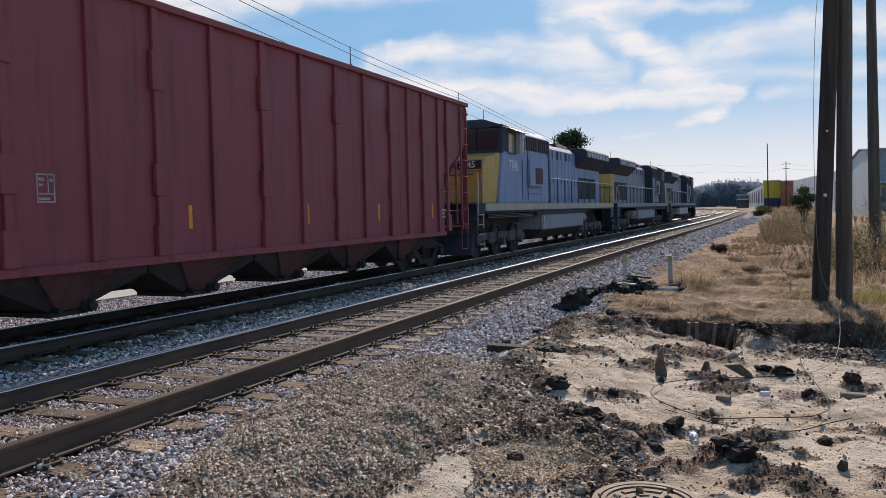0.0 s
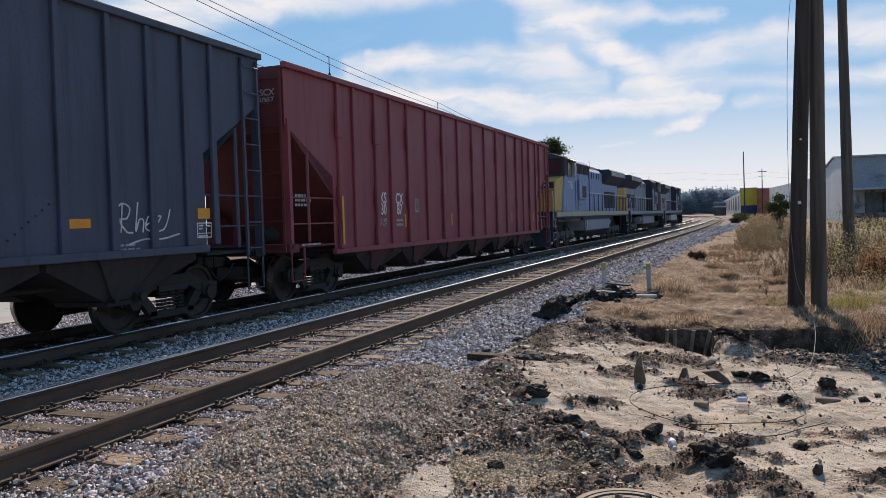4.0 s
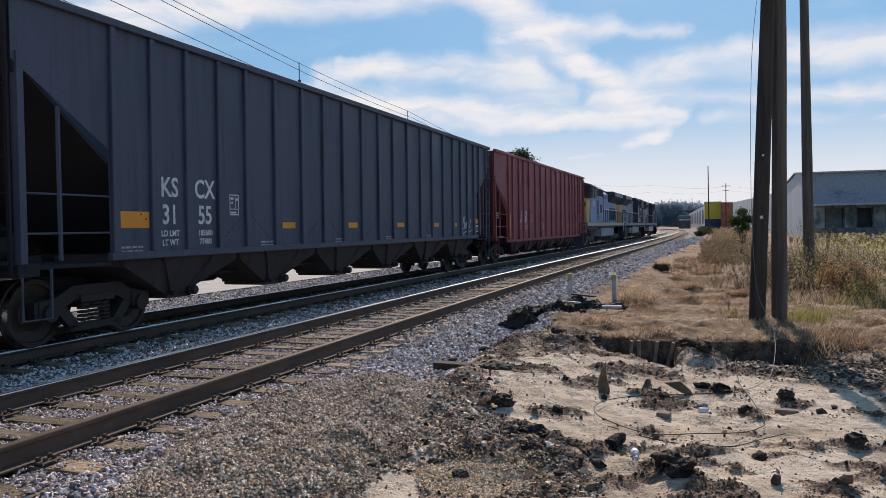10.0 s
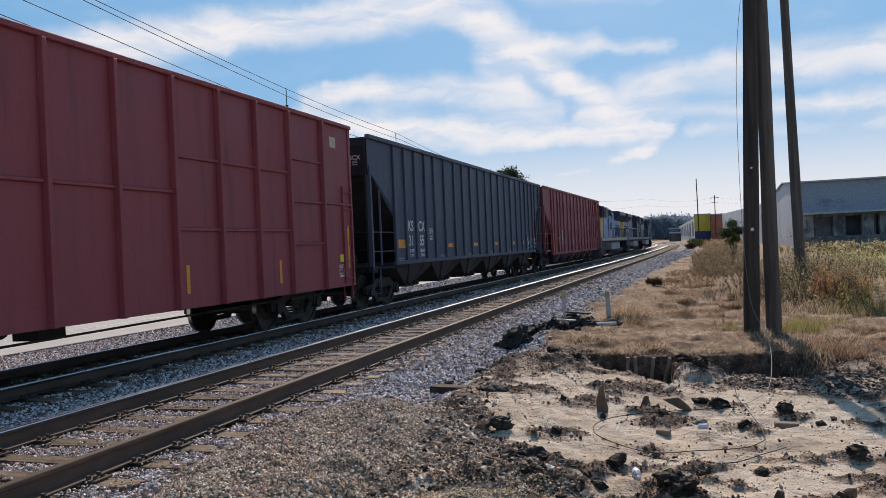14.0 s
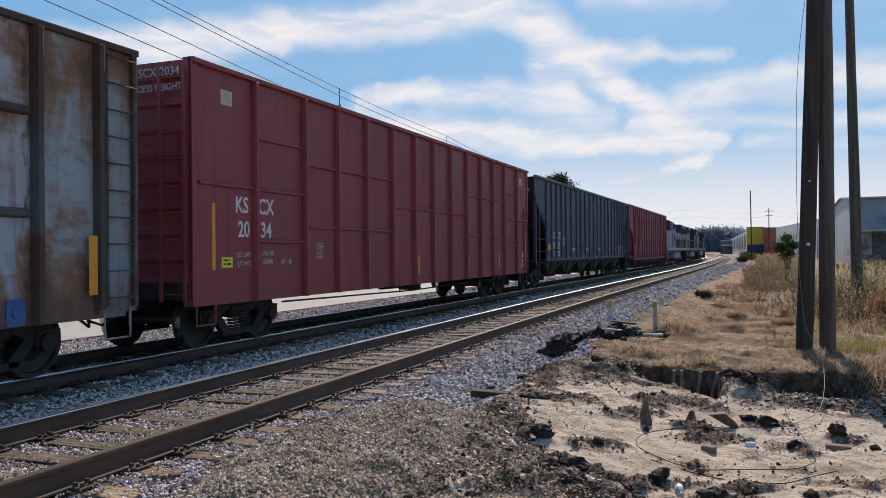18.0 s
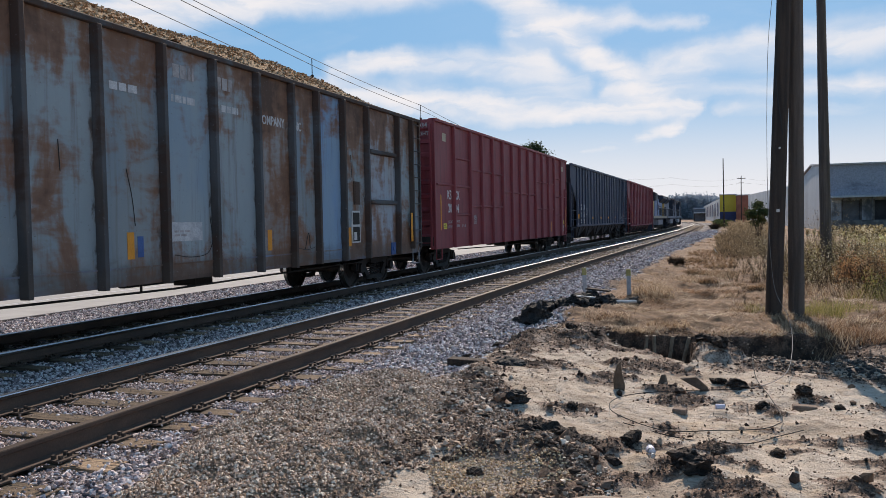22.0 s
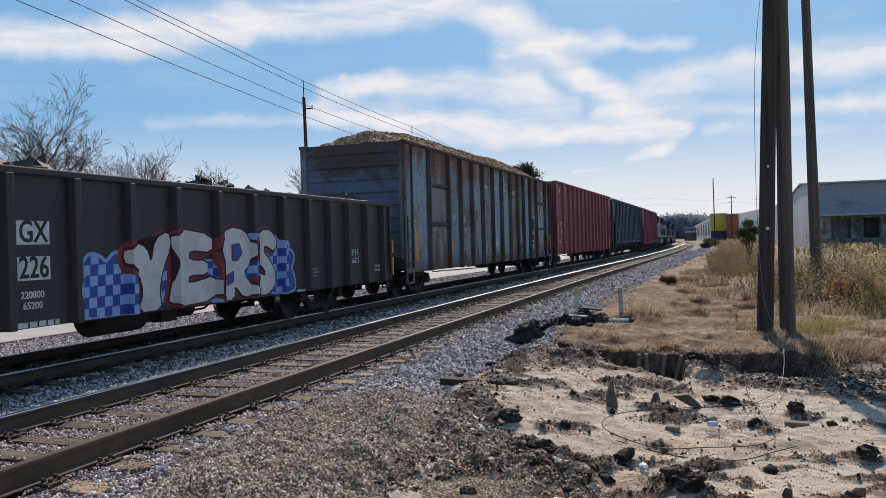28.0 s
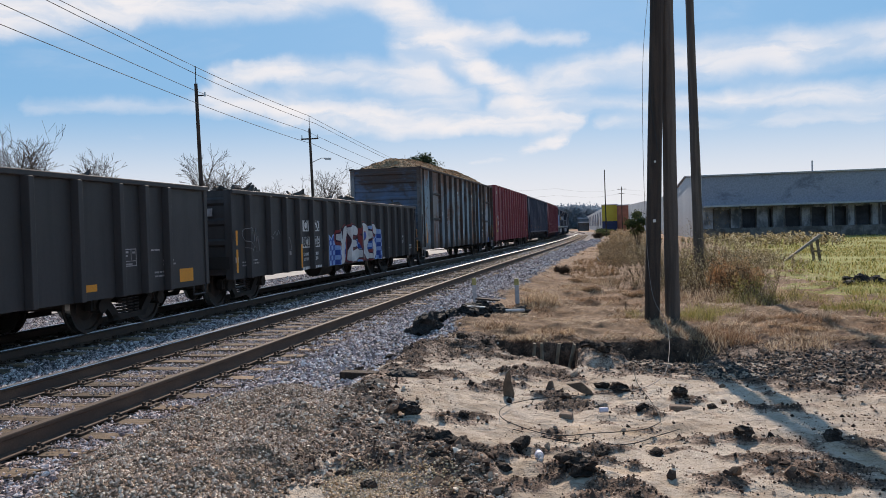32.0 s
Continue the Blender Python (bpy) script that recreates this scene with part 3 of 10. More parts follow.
def ground_material():
    m, g, s = material("lineside_ground")
    pos = g.n("ShaderNodeNewGeometry").outputs["Position"]

    def at(name):
        return g.n("ShaderNodeAttribute", attr=name).outputs["Fac"]
    n1 = g.noise(pos, 1.3, 6, 0.62, 0.4)
    n2 = g.noise(pos, 7.0, 6, 0.65, 0.3)
    n3 = g.noise(pos, 45.0, 4, 0.65)
    cells = g.n("ShaderNodeTexVoronoi", feature="F1")
    g.put(cells, "Vector", pos)
    g.put(cells, "Scale", 17.0)
    drift = g.n("ShaderNodeMapping")
    g.put(drift, "Vector", pos)
    g.put(drift, "Scale", (3.0, 14.0, 3.0))
    n4 = g.noise(drift.outputs[0], 1.6, 5, 0.6, 0.5)
    sand = g.mix(g.ramp(n2, 0.3, 0.7), (0.435, 0.352, 0.272), (0.605, 0.517, 0.425))
    sand = g.mix(g.ramp(n4, 0.49, 0.69, 0, 0.62), sand, (0.22, 0.165, 0.12))
    sand = g.mix(g.ramp(n1, 0.5, 0.75, 0, 0.6), sand, (0.56, 0.375, 0.20))
    n5 = g.noise(pos, 0.75, 5, 0.6, 0.6)
    sand = g.mix(g.ramp(n5, 0.49, 0.66, 0, 0.62), sand, (0.25, 0.185, 0.125))
    sand = g.mix(g.ramp(n5, 0.46, 0.32, 0, 0.5), sand, (0.64, 0.57, 0.475))
    sand = g.mix(g.ramp(g.math("ADD", n3, g.math("MULTIPLY", n1, 0.35)), 0.74, 0.90, 0, 0.75), sand, (0.0945, 0.0792, 0.0627))
    soil = g.mix(g.ramp(n2, 0.35, 0.65), (0.062, 0.036, 0.025), (0.23, 0.14, 0.095))
    soil = g.mix(g.ramp(n3, 0.42, 0.66, 0, 0.8), soil, (0.016, 0.013, 0.011))
    dusty = g.mix(g.ramp(n2, 0.35, 0.65), (0.25, 0.175, 0.13), (0.48, 0.365, 0.285))
    dusty = g.mix(g.ramp(n3, 0.46, 0.64, 0, 0.85), dusty, (0.045, 0.035, 0.027))
    # dug soil, blackened further to hold the shade of the pit and ditch
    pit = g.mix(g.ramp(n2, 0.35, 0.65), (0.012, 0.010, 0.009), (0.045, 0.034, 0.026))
    stone = g.mix(g.ramp(cells.outputs["Color"], 0.1, 0.9), (0.20, 0.178, 0.185), (0.56, 0.50, 0.50))
    stone = g.mix(g.ramp(n1, 0.35, 0.75, 0, 0.35), stone, (0.17, 0.145, 0.13))
    stone = g.mix(g.ramp(cells.outputs["Distance"], 0.25, 0.6, 0, 0.85), stone, (0.02, 0.02, 0.02))
    straw = g.mix(g.ramp(n2, 0.3, 0.7), (0.11, 0.06, 0.033), (0.29, 0.175, 0.095))
    straw = g.mix(g.ramp(n3, 0.45, 0.75, 0, 0.7), straw, (0.06, 0.04, 0.025))
    green = g.mix(g.ramp(n2, 0.3, 0.7), (0.16, 0.19, 0.04), (0.34, 0.33, 0.09))
    road = g.mix(g.ramp(n1, 0.3, 0.7), (0.36, 0.35, 0.335), (0.43, 0.42, 0.40))
    edge = g.math("MULTIPLY", g.math("SUBTRACT", n2, 0.5), 0.9)
    col = soil
    col = g.mix(g.ramp(g.math("ADD", at("sand"), edge), 0.02, 0.4), col, dusty)
    for name, c in (("sand", sand), ("straw", straw), ("green", green), ("stone", stone)):
        k = g.ramp(g.math("ADD", at(name), edge), *((0.55, 0.95) if name == "sand" else (0.3, 0.62)))
        col = g.mix(k, col, c)
    bed = g.mix(g.ramp(n3, 0.35, 0.65), (0.10, 0.068, 0.045), (0.36, 0.26, 0.18))
    col = g.mix(g.ramp(at("gravel"), 0.2, 0.5), col, bed)
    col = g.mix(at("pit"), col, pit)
    col = g.mix(at("road"), col, road)
    g.put(s, "Base Color", col)
    g.put(s, "Roughness", 0.93)
    rocky = g.math("MULTIPLY", at("stone"), g.math("SUBTRACT", 1.0, cells.outputs["Distance"]))
    h = g.math("ADD", g.math("ADD", g.math("MULTIPLY", n2, 0.6), g.math("MULTIPLY", n3, 0.35)), g.math("MULTIPLY", rocky, 0.8))
    h = g.math("MULTIPLY", h, g.math("SUBTRACT", 1.0, g.math("MULTIPLY", at("road"), 0.93)))
    bump(g, s, h, 1.0, 0.06)
    return m


M["ground"] = ground_material()
LX = GX - np.interp(GY, fine_y, fine_x)
me = raw_mesh("ground", np.stack([GX, GY, GZ], -1).reshape(-1, 3), quads, [M["ground"]], smooth=True)
ragged = 0.35 * fractal(GX, GY, 1.1, 4, 71)
sand_mask = smooth(soil_density(GX, GY), 0.72, 0.05) * smooth(GY + ragged, 12.4, 11.4)
straw_mask = np.clip(smooth(GY + ragged, 12.7, 13.3) * smooth(LX - shoulder(GY), 2.2, 2.7) + ragged * 0.3, 0, 1)
bare = smooth(fractal(GX, GY, 0.35, 4, 311), 0.05, 0.5) * smooth(GY, 34, 24)
green_mask = np.clip(smooth(GX + ragged * 3 - 0.08 * GY, 8.0, 9.6) * smooth(GY + 2 * ragged, 15, 20) + ragged * 0.5 - 0.8 * bare, 0, 1) * smooth(GX, 6, 10)
stone_mask = ballast_mask(LX, GY) * (1 - smooth(gravel_cover(GX, GY), 0.12, 0.28))
road_mask = smooth(LX, -8.8, -8.95) * smooth(LX, -19.6, -19.4)
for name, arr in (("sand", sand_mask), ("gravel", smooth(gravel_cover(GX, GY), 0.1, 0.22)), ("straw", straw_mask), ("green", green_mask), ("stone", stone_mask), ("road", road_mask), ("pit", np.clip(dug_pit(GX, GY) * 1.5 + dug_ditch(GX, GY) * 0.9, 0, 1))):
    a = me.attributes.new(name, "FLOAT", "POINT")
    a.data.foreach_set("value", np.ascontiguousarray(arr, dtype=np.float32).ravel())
tagged(new("ground", me), "sandy lineside ground with ballast, dry grass and dug-up soil", "ground", kind="structure")


# ---- the two tracks ----
RAIL = [(-0.075, -0.17), (0.075, -0.17), (0.075, -0.158), (0.018, -0.138), (0.012, -0.045), (0.036, -0.034), (0.0375, -0.009), (0.034, 0.0), (-0.034, 0.0), (-0.0375, -0.009), (-0.036, -0.034), (-0.012, -0.045), (-0.018, -0.138), (-0.075, -0.158)]


def rail_mesh(name, off, head="rail_head", drop=0.0):
    ys = np.concatenate([np.arange(-40, 60, 2.0), np.arange(60, 130, 3.0), np.arange(130, 420, 5.0)])
    n = len(RAIL)
    verts, faces, mi = [], [], []
    for y in ys:
        px, py, h = line(y, off)
        for a, z in RAIL:
            verts.append((px + a * math.cos(h), py + a * math.sin(h), z - drop))
    for k in range(len(ys) - 1):
        for i in range(n):
            j = (i + 1) % n
            faces.append((k * n + i, k * n + j, (k + 1) * n + j, (k + 1) * n + i))
            mi.append(0 if i in (6, 7, 8) else 2 if i in (5, 9) else 1)
    return raw_mesh(name, np.array(verts), np.array(faces), [M[head], M["rail_side"], M["rail_shoulder"] if head == "rail_head" else M["rail_side"]], mi)


def tie_mesh(seed):
    r = random.Random(seed)
    b = Build()
    xs = [-1.3, -0.7, 0, 0.7, 1.3]
    ring = []
    for x in xs:
        e = r.uniform(-0.012, 0.012)
        ring.append([(x + r.uniform(-.02, .02), -0.115 + e, -0.36), (x, 0.115 + e, -0.36), (x, 0.11 + e + r.uniform(-.01, .01), -0.176 + r.uniform(-.008, .004)), (x, r.uniform(-.03, .03), -0.172 + r.uniform(-.006, .002)), (x, -0.11 + e + r.uniform(-.01, .01), -0.176 + r.uniform(-.008, .004))])
    for row in ring:
        b.v.extend(row)
    for k in range(4):
        for i in range(5):
            b.f.append((k * 5 + i, k * 5 + (i + 1) % 5, k * 5 + 5 + (i + 1) % 5, k * 5 + 5 + i))
            b.mi.append(0)
    b.f += [(0, 1, 2, 3, 4), (20, 21, 22, 23, 24)]
    b.mi += [0, 0]
    return b.mesh("sleeper", M["sleeper"])


def plate_mesh():
    b = Build()
    b.box(-0.19, 0.19, -0.09, 0.09, -0.172, -0.158)
    for sx in (-1, 1):
        for sy in (-1, 1):
            b.box(sx * 0.095 - 0.014, sx * 0.095 + 0.014, sy * 0.055 - 0.012, sy * 0.055 + 0.012, -0.158, -0.128)
            b.box(sx * 0.145 - 0.012, sx * 0.145 + 0.012, -sy * 0.04 - 0.012, -sy * 0.04 + 0.012, -0.158, -0.132)
    return b.mesh("tie_plate", M["plate"])


TIES = [tie_mesh(k) for k in range(5)]
PLATE = plate_mesh()


def build_track(off, label, first, last, split_to, drop=0.0):
    track = thing("railway_track", label, "railway track", "railway tracks", kind="structure")
    for side in (-0.754, 0.754):
        part("rail", rail_mesh("rail", off + side, "rail_dull" if off == 0 and side > 0 else "rail_head", drop), None, track, "rusty steel rail with a polished head")
    r = random.Random(3)
    y, far_v, far_f = first, [], []
    while y < last:
        x, py, h = line(y, off)
        if y < split_to:
            m = pose(x + r.uniform(-0.05, 0.05), py, r.uniform(-0.012, 0.0) - drop, 0, 0, math.degrees(h) + r.uniform(-1.6, 1.6))
            tie = part("sleeper", r.choice(TIES), None, track)
            tie.matrix_basis = m
            for side in (-0.754, 0.754):
                p = part("tie_plate", PLATE, None, track)
                p.matrix_basis = pose(*line(y, off + side)[:2], -drop, 0, 0, math.degrees(h))
        else:
            o = len(far_v)
            for dx, dy, z in ((-1.3, -.11, -.172), (1.3, -.11, -.172), (1.3, .11, -.172), (-1.3, .11, -.172), (-1.3, -.11, -.3), (1.3, -.11, -.3)):
                far_v.append((x + dx, py + dy, z - drop))
            far_f += [(o, o + 1, o + 2, o + 3), (o + 4, o + 5, o + 1, o)]
        y += 0.535 + r.uniform(-0.02, 0.02)
    rest = part("distant_sleepers", raw_mesh("distant_sleepers", np.array(far_v), np.array(far_f), [M["tie"]]), None, track)
    rest["kind"] = "stuff"
    return track


build_track(0.0, "empty near railway track on weathered wooden sleepers", -3.0, 160, 46)
build_track(-TRACK_GAP, "far railway track that carries the freight train", 2.0, 160, 34, FAR_DROP)


# ---- the train ----
def writing(text, size, mat, parent, x, y, z, face="side", label="", align="CENTER", squeeze=1.0):
    """Flat lettering on a vehicle's near side, or on its rear end."""
    cu = bpy.data.curves.new("lettering", "FONT")
    cu.body, cu.size, cu.align_x, cu.align_y, cu.extrude = text, size, align, "CENTER", 0.0015
    cu.resolution_u, cu.offset = 3, size * 0.018
    tmp = bpy.data.objects.new("lettering", cu)
    me = bpy.data.meshes.new_from_object(tmp)
    bpy.data.objects.remove(tmp)
    bpy.data.curves.remove(cu)
    me.materials.clear()
    me.materials.append(mat)
    if face == "side":
        m = Matrix(((0, 0, 1, x), (squeeze, 0, 0, y), (0, 1, 0, z), (0, 0, 0, 1)))
    else:
        m = Matrix(((squeeze, 0, 0, x), (0, 0, -1, y), (0, 1, 0, z), (0, 0, 0, 1)))
    me.transform(m)
    # one part for each character
    bm = bmesh.new()
    bm.from_mesh(me)
    left = set(bm.verts)
    while left:
        stack, found = [left.pop()], []
        while stack:
            v = stack.pop()
            found.append(v)
            for e in v.link_edges:
                w = e.other_vert(v)
                if w in left:
                    left.discard(w)
                    stack.append(w)
        index = {v: k for k, v in enumerate(found)}
        one = bpy.data.meshes.new("character")
        one.from_pydata([v.co[:] for v in found], [], [tuple(index[v] for v in f.verts) for f in bm.faces if f.verts[0] in index])
        one.materials.append(mat)
        part("painted_character", one, None, parent, label)
    bm.free()
    bpy.data.meshes.remove(me)


def wheel_mesh(r):
    b = Build()
    b.slot = 0
    b.cyl((-0.9, 0, 0), (0.9, 0, 0), 0.085, 10)
    for s in (-1, 1):
        x = s * 0.754
        prof = [(-s * 0.06, r + 0.028), (-s * 0.035, r + 0.028), (-s * 0.025, r + 0.004), (s * 0.07, r - 0.004), (s * 0.07, r - 0.06), (s * 0.035, r - 0.075), (s * 0.02, 0.24), (s * 0.07, 0.17), (s * 0.07, 0.0)]
        n = 28
        o = len(b.v)
        for k in range(n):
            a = 2 * math.pi * k / n
            for px, pr in prof:
                b.v.append((x + px, math.cos(a) * pr, math.sin(a) * pr))
        for k in range(n):
            for i in range(len(prof) - 1):
                p, q = o + k * len(prof) + i, o + ((k + 1) % n) * len(prof) + i
                b.f.append((p, p + 1, q + 1, q))
                b.mi.append(1 if i == 2 else 0)
    return b.mesh("wheelset", [M["wheel"], M["tread"]], smooth=True)


WHEELS = {0.457: wheel_mesh(0.457), 0.53: wheel_mesh(0.53)}


def side_frame_mesh(n):
    """Cast side frame of a bogie with bearing boxes and springs; n axles."""
    b = Build()
    half = 0.89 if n == 2 else 1.98
    if n == 2:
        top = [(-1.12, 0.62), (-0.75, 0.66), (-0.45, 0.80), (0.45, 0.80), (0.75, 0.66), (1.12, 0.62), (1.12, 0.40), (0.80, 0.42), (0.42, 0.60), (-0.42, 0.60), (-0.80, 0.42), (-1.12, 0.40)]
        b.prism(top, "x", -0.06, 0.06)
        b.prism([(-0.80, 0.55), (-0.66, 0.62), (-0.36, 0.30), (-0.36, 0.20), (-0.48, 0.20)], "x", -0.05, 0.05)
        b.prism([(0.80, 0.55), (0.66, 0.62), (0.36, 0.30), (0.36, 0.20), (0.48, 0.20)], "x", -0.05, 0.05)
        b.box(-0.05, 0.05, -0.5, 0.5, 0.17, 0.27)
        for y in (-0.2, 0.0, 0.2):
            for k in range(5):
                b.cyl((0, y, 0.29 + 0.055 * k), (0, y, 0.32 + 0.055 * k), 0.085, 8)
        b.box(-0.09, 0.09, -0.34, 0.34, 0.56, 0.66)
        axles = (-half, half)
    else:
        b.prism([(-2.5, 0.62), (-2.2, 0.80), (2.2, 0.80), (2.5, 0.62), (2.5, 0.48), (1.6, 0.58), (1.2, 0.45), (0.8, 0.45), (0.4, 0.58), (-0.4, 0.58), (-0.8, 0.45), (-1.2, 0.45), (-1.6, 0.58), (-2.5, 0.48)], "x", -0.07, 0.07)
        for y in (-1.45, -0.55, 0.55, 1.45):
            for k in range(6):
                b.cyl((0.06, y, 0.5 + 0.055 * k), (0.06, y, 0.53 + 0.055 * k), 0.09, 8)
        axles = (-half, 0, half)
    for y in axles:
        b.cyl((-0.08, y, 0.46), (0.13, y, 0.46), 0.12, 12)
        b.box(-0.08, 0.08, y - 0.17, y + 0.17, 0.42, 0.62)
    return b.mesh("side_frame", M["truck"])


FRAMES = {2: side_frame_mesh(2), 3: side_frame_mesh(3)}


def bogie(vehicle, y, n, r, sets):
    for s in (-1, 1):
        f = part("side_frame", FRAMES[n], None, vehicle, "grimy cast bogie side frame")
        f.matrix_basis = pose(s * 0.99, y, -FAR_DROP, 0, 0, 0 if s > 0 else 180)
    b = Build()
    b.box(-0.95, 0.95, -0.19, 0.19, 0.48, 0.70)
    b.cyl((0, 0, 0.7), (0, 0, 0.85), 0.2, 12)
    for e in (-0.5, 0.5):
        b.box(-0.72, 0.72, e - 0.05, e + 0.05, 0.40, 0.52)
    o = part("bolster", b, M["truck"], vehicle)
    o.matrix_basis = pose(0, y, -FAR_DROP)
    for a in ((-0.89, 0.89) if n == 2 else (-1.98, 0, 1.98)):
        w = part("wheelset", WHEELS[r], None, vehicle, "steel wheels on an axle")
        sets.append((w, y + a, r))


def coupler(vehicle, y, s):
    b = Build()
    b.box(-0.11, 0.11, min(y, y + s * 0.45), max(y, y + s * 0.45), 0.76, 0.94)
    b.prism([(-0.16, 0.0), (0.16, 0.0), (0.2, 0.22), (0.05, 0.30), (0.05, 0.2), (-0.1, 0.16), (-0.16, 0.25)], "z", 0.70, 1.0)
    for i in range(len(b.v) - 14, len(b.v)):
        x, py, z = b.v[i]
        b.v[i] = (x * s, y + s * (0.42 + py), z)
    part("coupler", b, M["truck"], vehicle, "cast steel knuckle coupler")
    h = Build()
    h.tube([(0.3, y, 0.75), (0.32, y + s * 0.2, 0.55), (0.25, y + s * 0.45, 0.42), (0.1, y + s * 0.6, 0.5)], 0.022, 6)
    part("air_hose", h, M["black"], vehicle)


def ladder(vehicle, x, y0, y1, z0, z1, n, mat, name="ladder"):
    b = Build()
    for y in (y0, y1):
        b.box(x - 0.025, x + 0.02, y - 0.025, y + 0.025, z0, z1)
    for k in range(n):
        z = z0 + 0.12 + (z1 - z0 - 0.25) * k / (n - 1)
        b.cyl((x + 0.03, y0, z), (x + 0.03, y1, z), 0.013, 6)
    return part(name, b, mat, vehicle)


def end_ladder(vehicle, y, x0, x1, z0, z1, n, mat):
    b = Build()
    for x in (x0, x1):
        b.box(x - 0.025, x + 0.025, y - 0.02, y + 0.02, z0, z1)
    for k in range(n):
        z = z0 + 0.12 + (z1 - z0 - 0.25) * k / (n - 1)
        b.cyl((x0, y, z), (x1, y, z), 0.013, 6)
    return part("end_ladder", b, mat, vehicle)


def stirrup(vehicle, x, y, mat, low=0.38, w=0.45, top=1.0):
    b = Build()
    b.tube([(x, y - w / 2, top), (x, y - w / 2, low), (x, y + w / 2, low), (x, y + w / 2, top)], 0.02, 6)
    part("sill_step", b, mat, vehicle)


def bar(vehicle, name, mat, x, y, z, w, h, label="", t=0.004):
    b = Build()
    b.box(x, x + t, y - w / 2, y + w / 2, z - h / 2, z + h / 2)
    return part(name, b, mat, vehicle, label)


def stencil_lines(vehicle, mat, x, y, z, w, n, step=0.07, h=0.028, seed=1):
    """Rows of writing too small to read, as plain bars."""
    r = random.Random(seed)
    b = Build()
    for k in range(n):
        p, end = y - w / 2, y - w / 2 + w * r.uniform(0.7, 1.0)
        while p < end:
            q = min(end, p + r.uniform(0.05, 0.2))
            b.box(x, x + 0.003, p, q, z - k * step - h, z - k * step)
            p = q + 0.03
    part("stencil", b, mat, vehicle)


def framed_panel(vehicle, mat, x, y, z, w, h):
    """A painted outline with a divided lower field and small rows of writing as bars."""
    t = 0.018
    b = Build()
    y0, y1, z0, z1 = y - w / 2, y + w / 2, z - h / 2, z + h / 2
    ring_v = [(q, r1, r2) for q in (x, x + 0.003) for d in (0, t) for r1, r2 in ((y0 + d, z0 + d), (y1 - d, z0 + d), (y1 - d, z1 - d), (y0 + d, z1 - d))]
    ring_f = []
    for i in range(4):
        j = (i + 1) % 4
        ring_f += [(8 + i, 8 + j, 12 + j, 12 + i), (i, j, 8 + j, 8 + i), (4 + i, 4 + j, 12 + j, 12 + i), (i, j, 4 + j, 4 + i)]
    b.poly(ring_v, ring_f)
    panel = part("stencil_panel", b, mat, vehicle, "outlined data panel")
    for a0, a1, c0, c1 in ((-w / 2 + t, w / 2 - t, -h * 0.22, -h * 0.22 + t * 0.7), (w * 0.1, w * 0.1 + t * 0.7, -h * 0.22 + t, h / 2 - t), (-w * 0.38, -w * 0.08, h * 0.25, h * 0.36),
                           (-w * 0.38, -w * 0.14, h * 0.06, h * 0.15), (w * 0.2, w * 0.4, h * 0.22, h * 0.33), (-w * 0.4, w * 0.2, -h * 0.41, -h * 0.33)):
        bar(panel, "panel_line", mat, x, y + (a0 + a1) / 2, z + (c0 + c1) / 2, a1 - a0, c1 - c0, t=0.003)


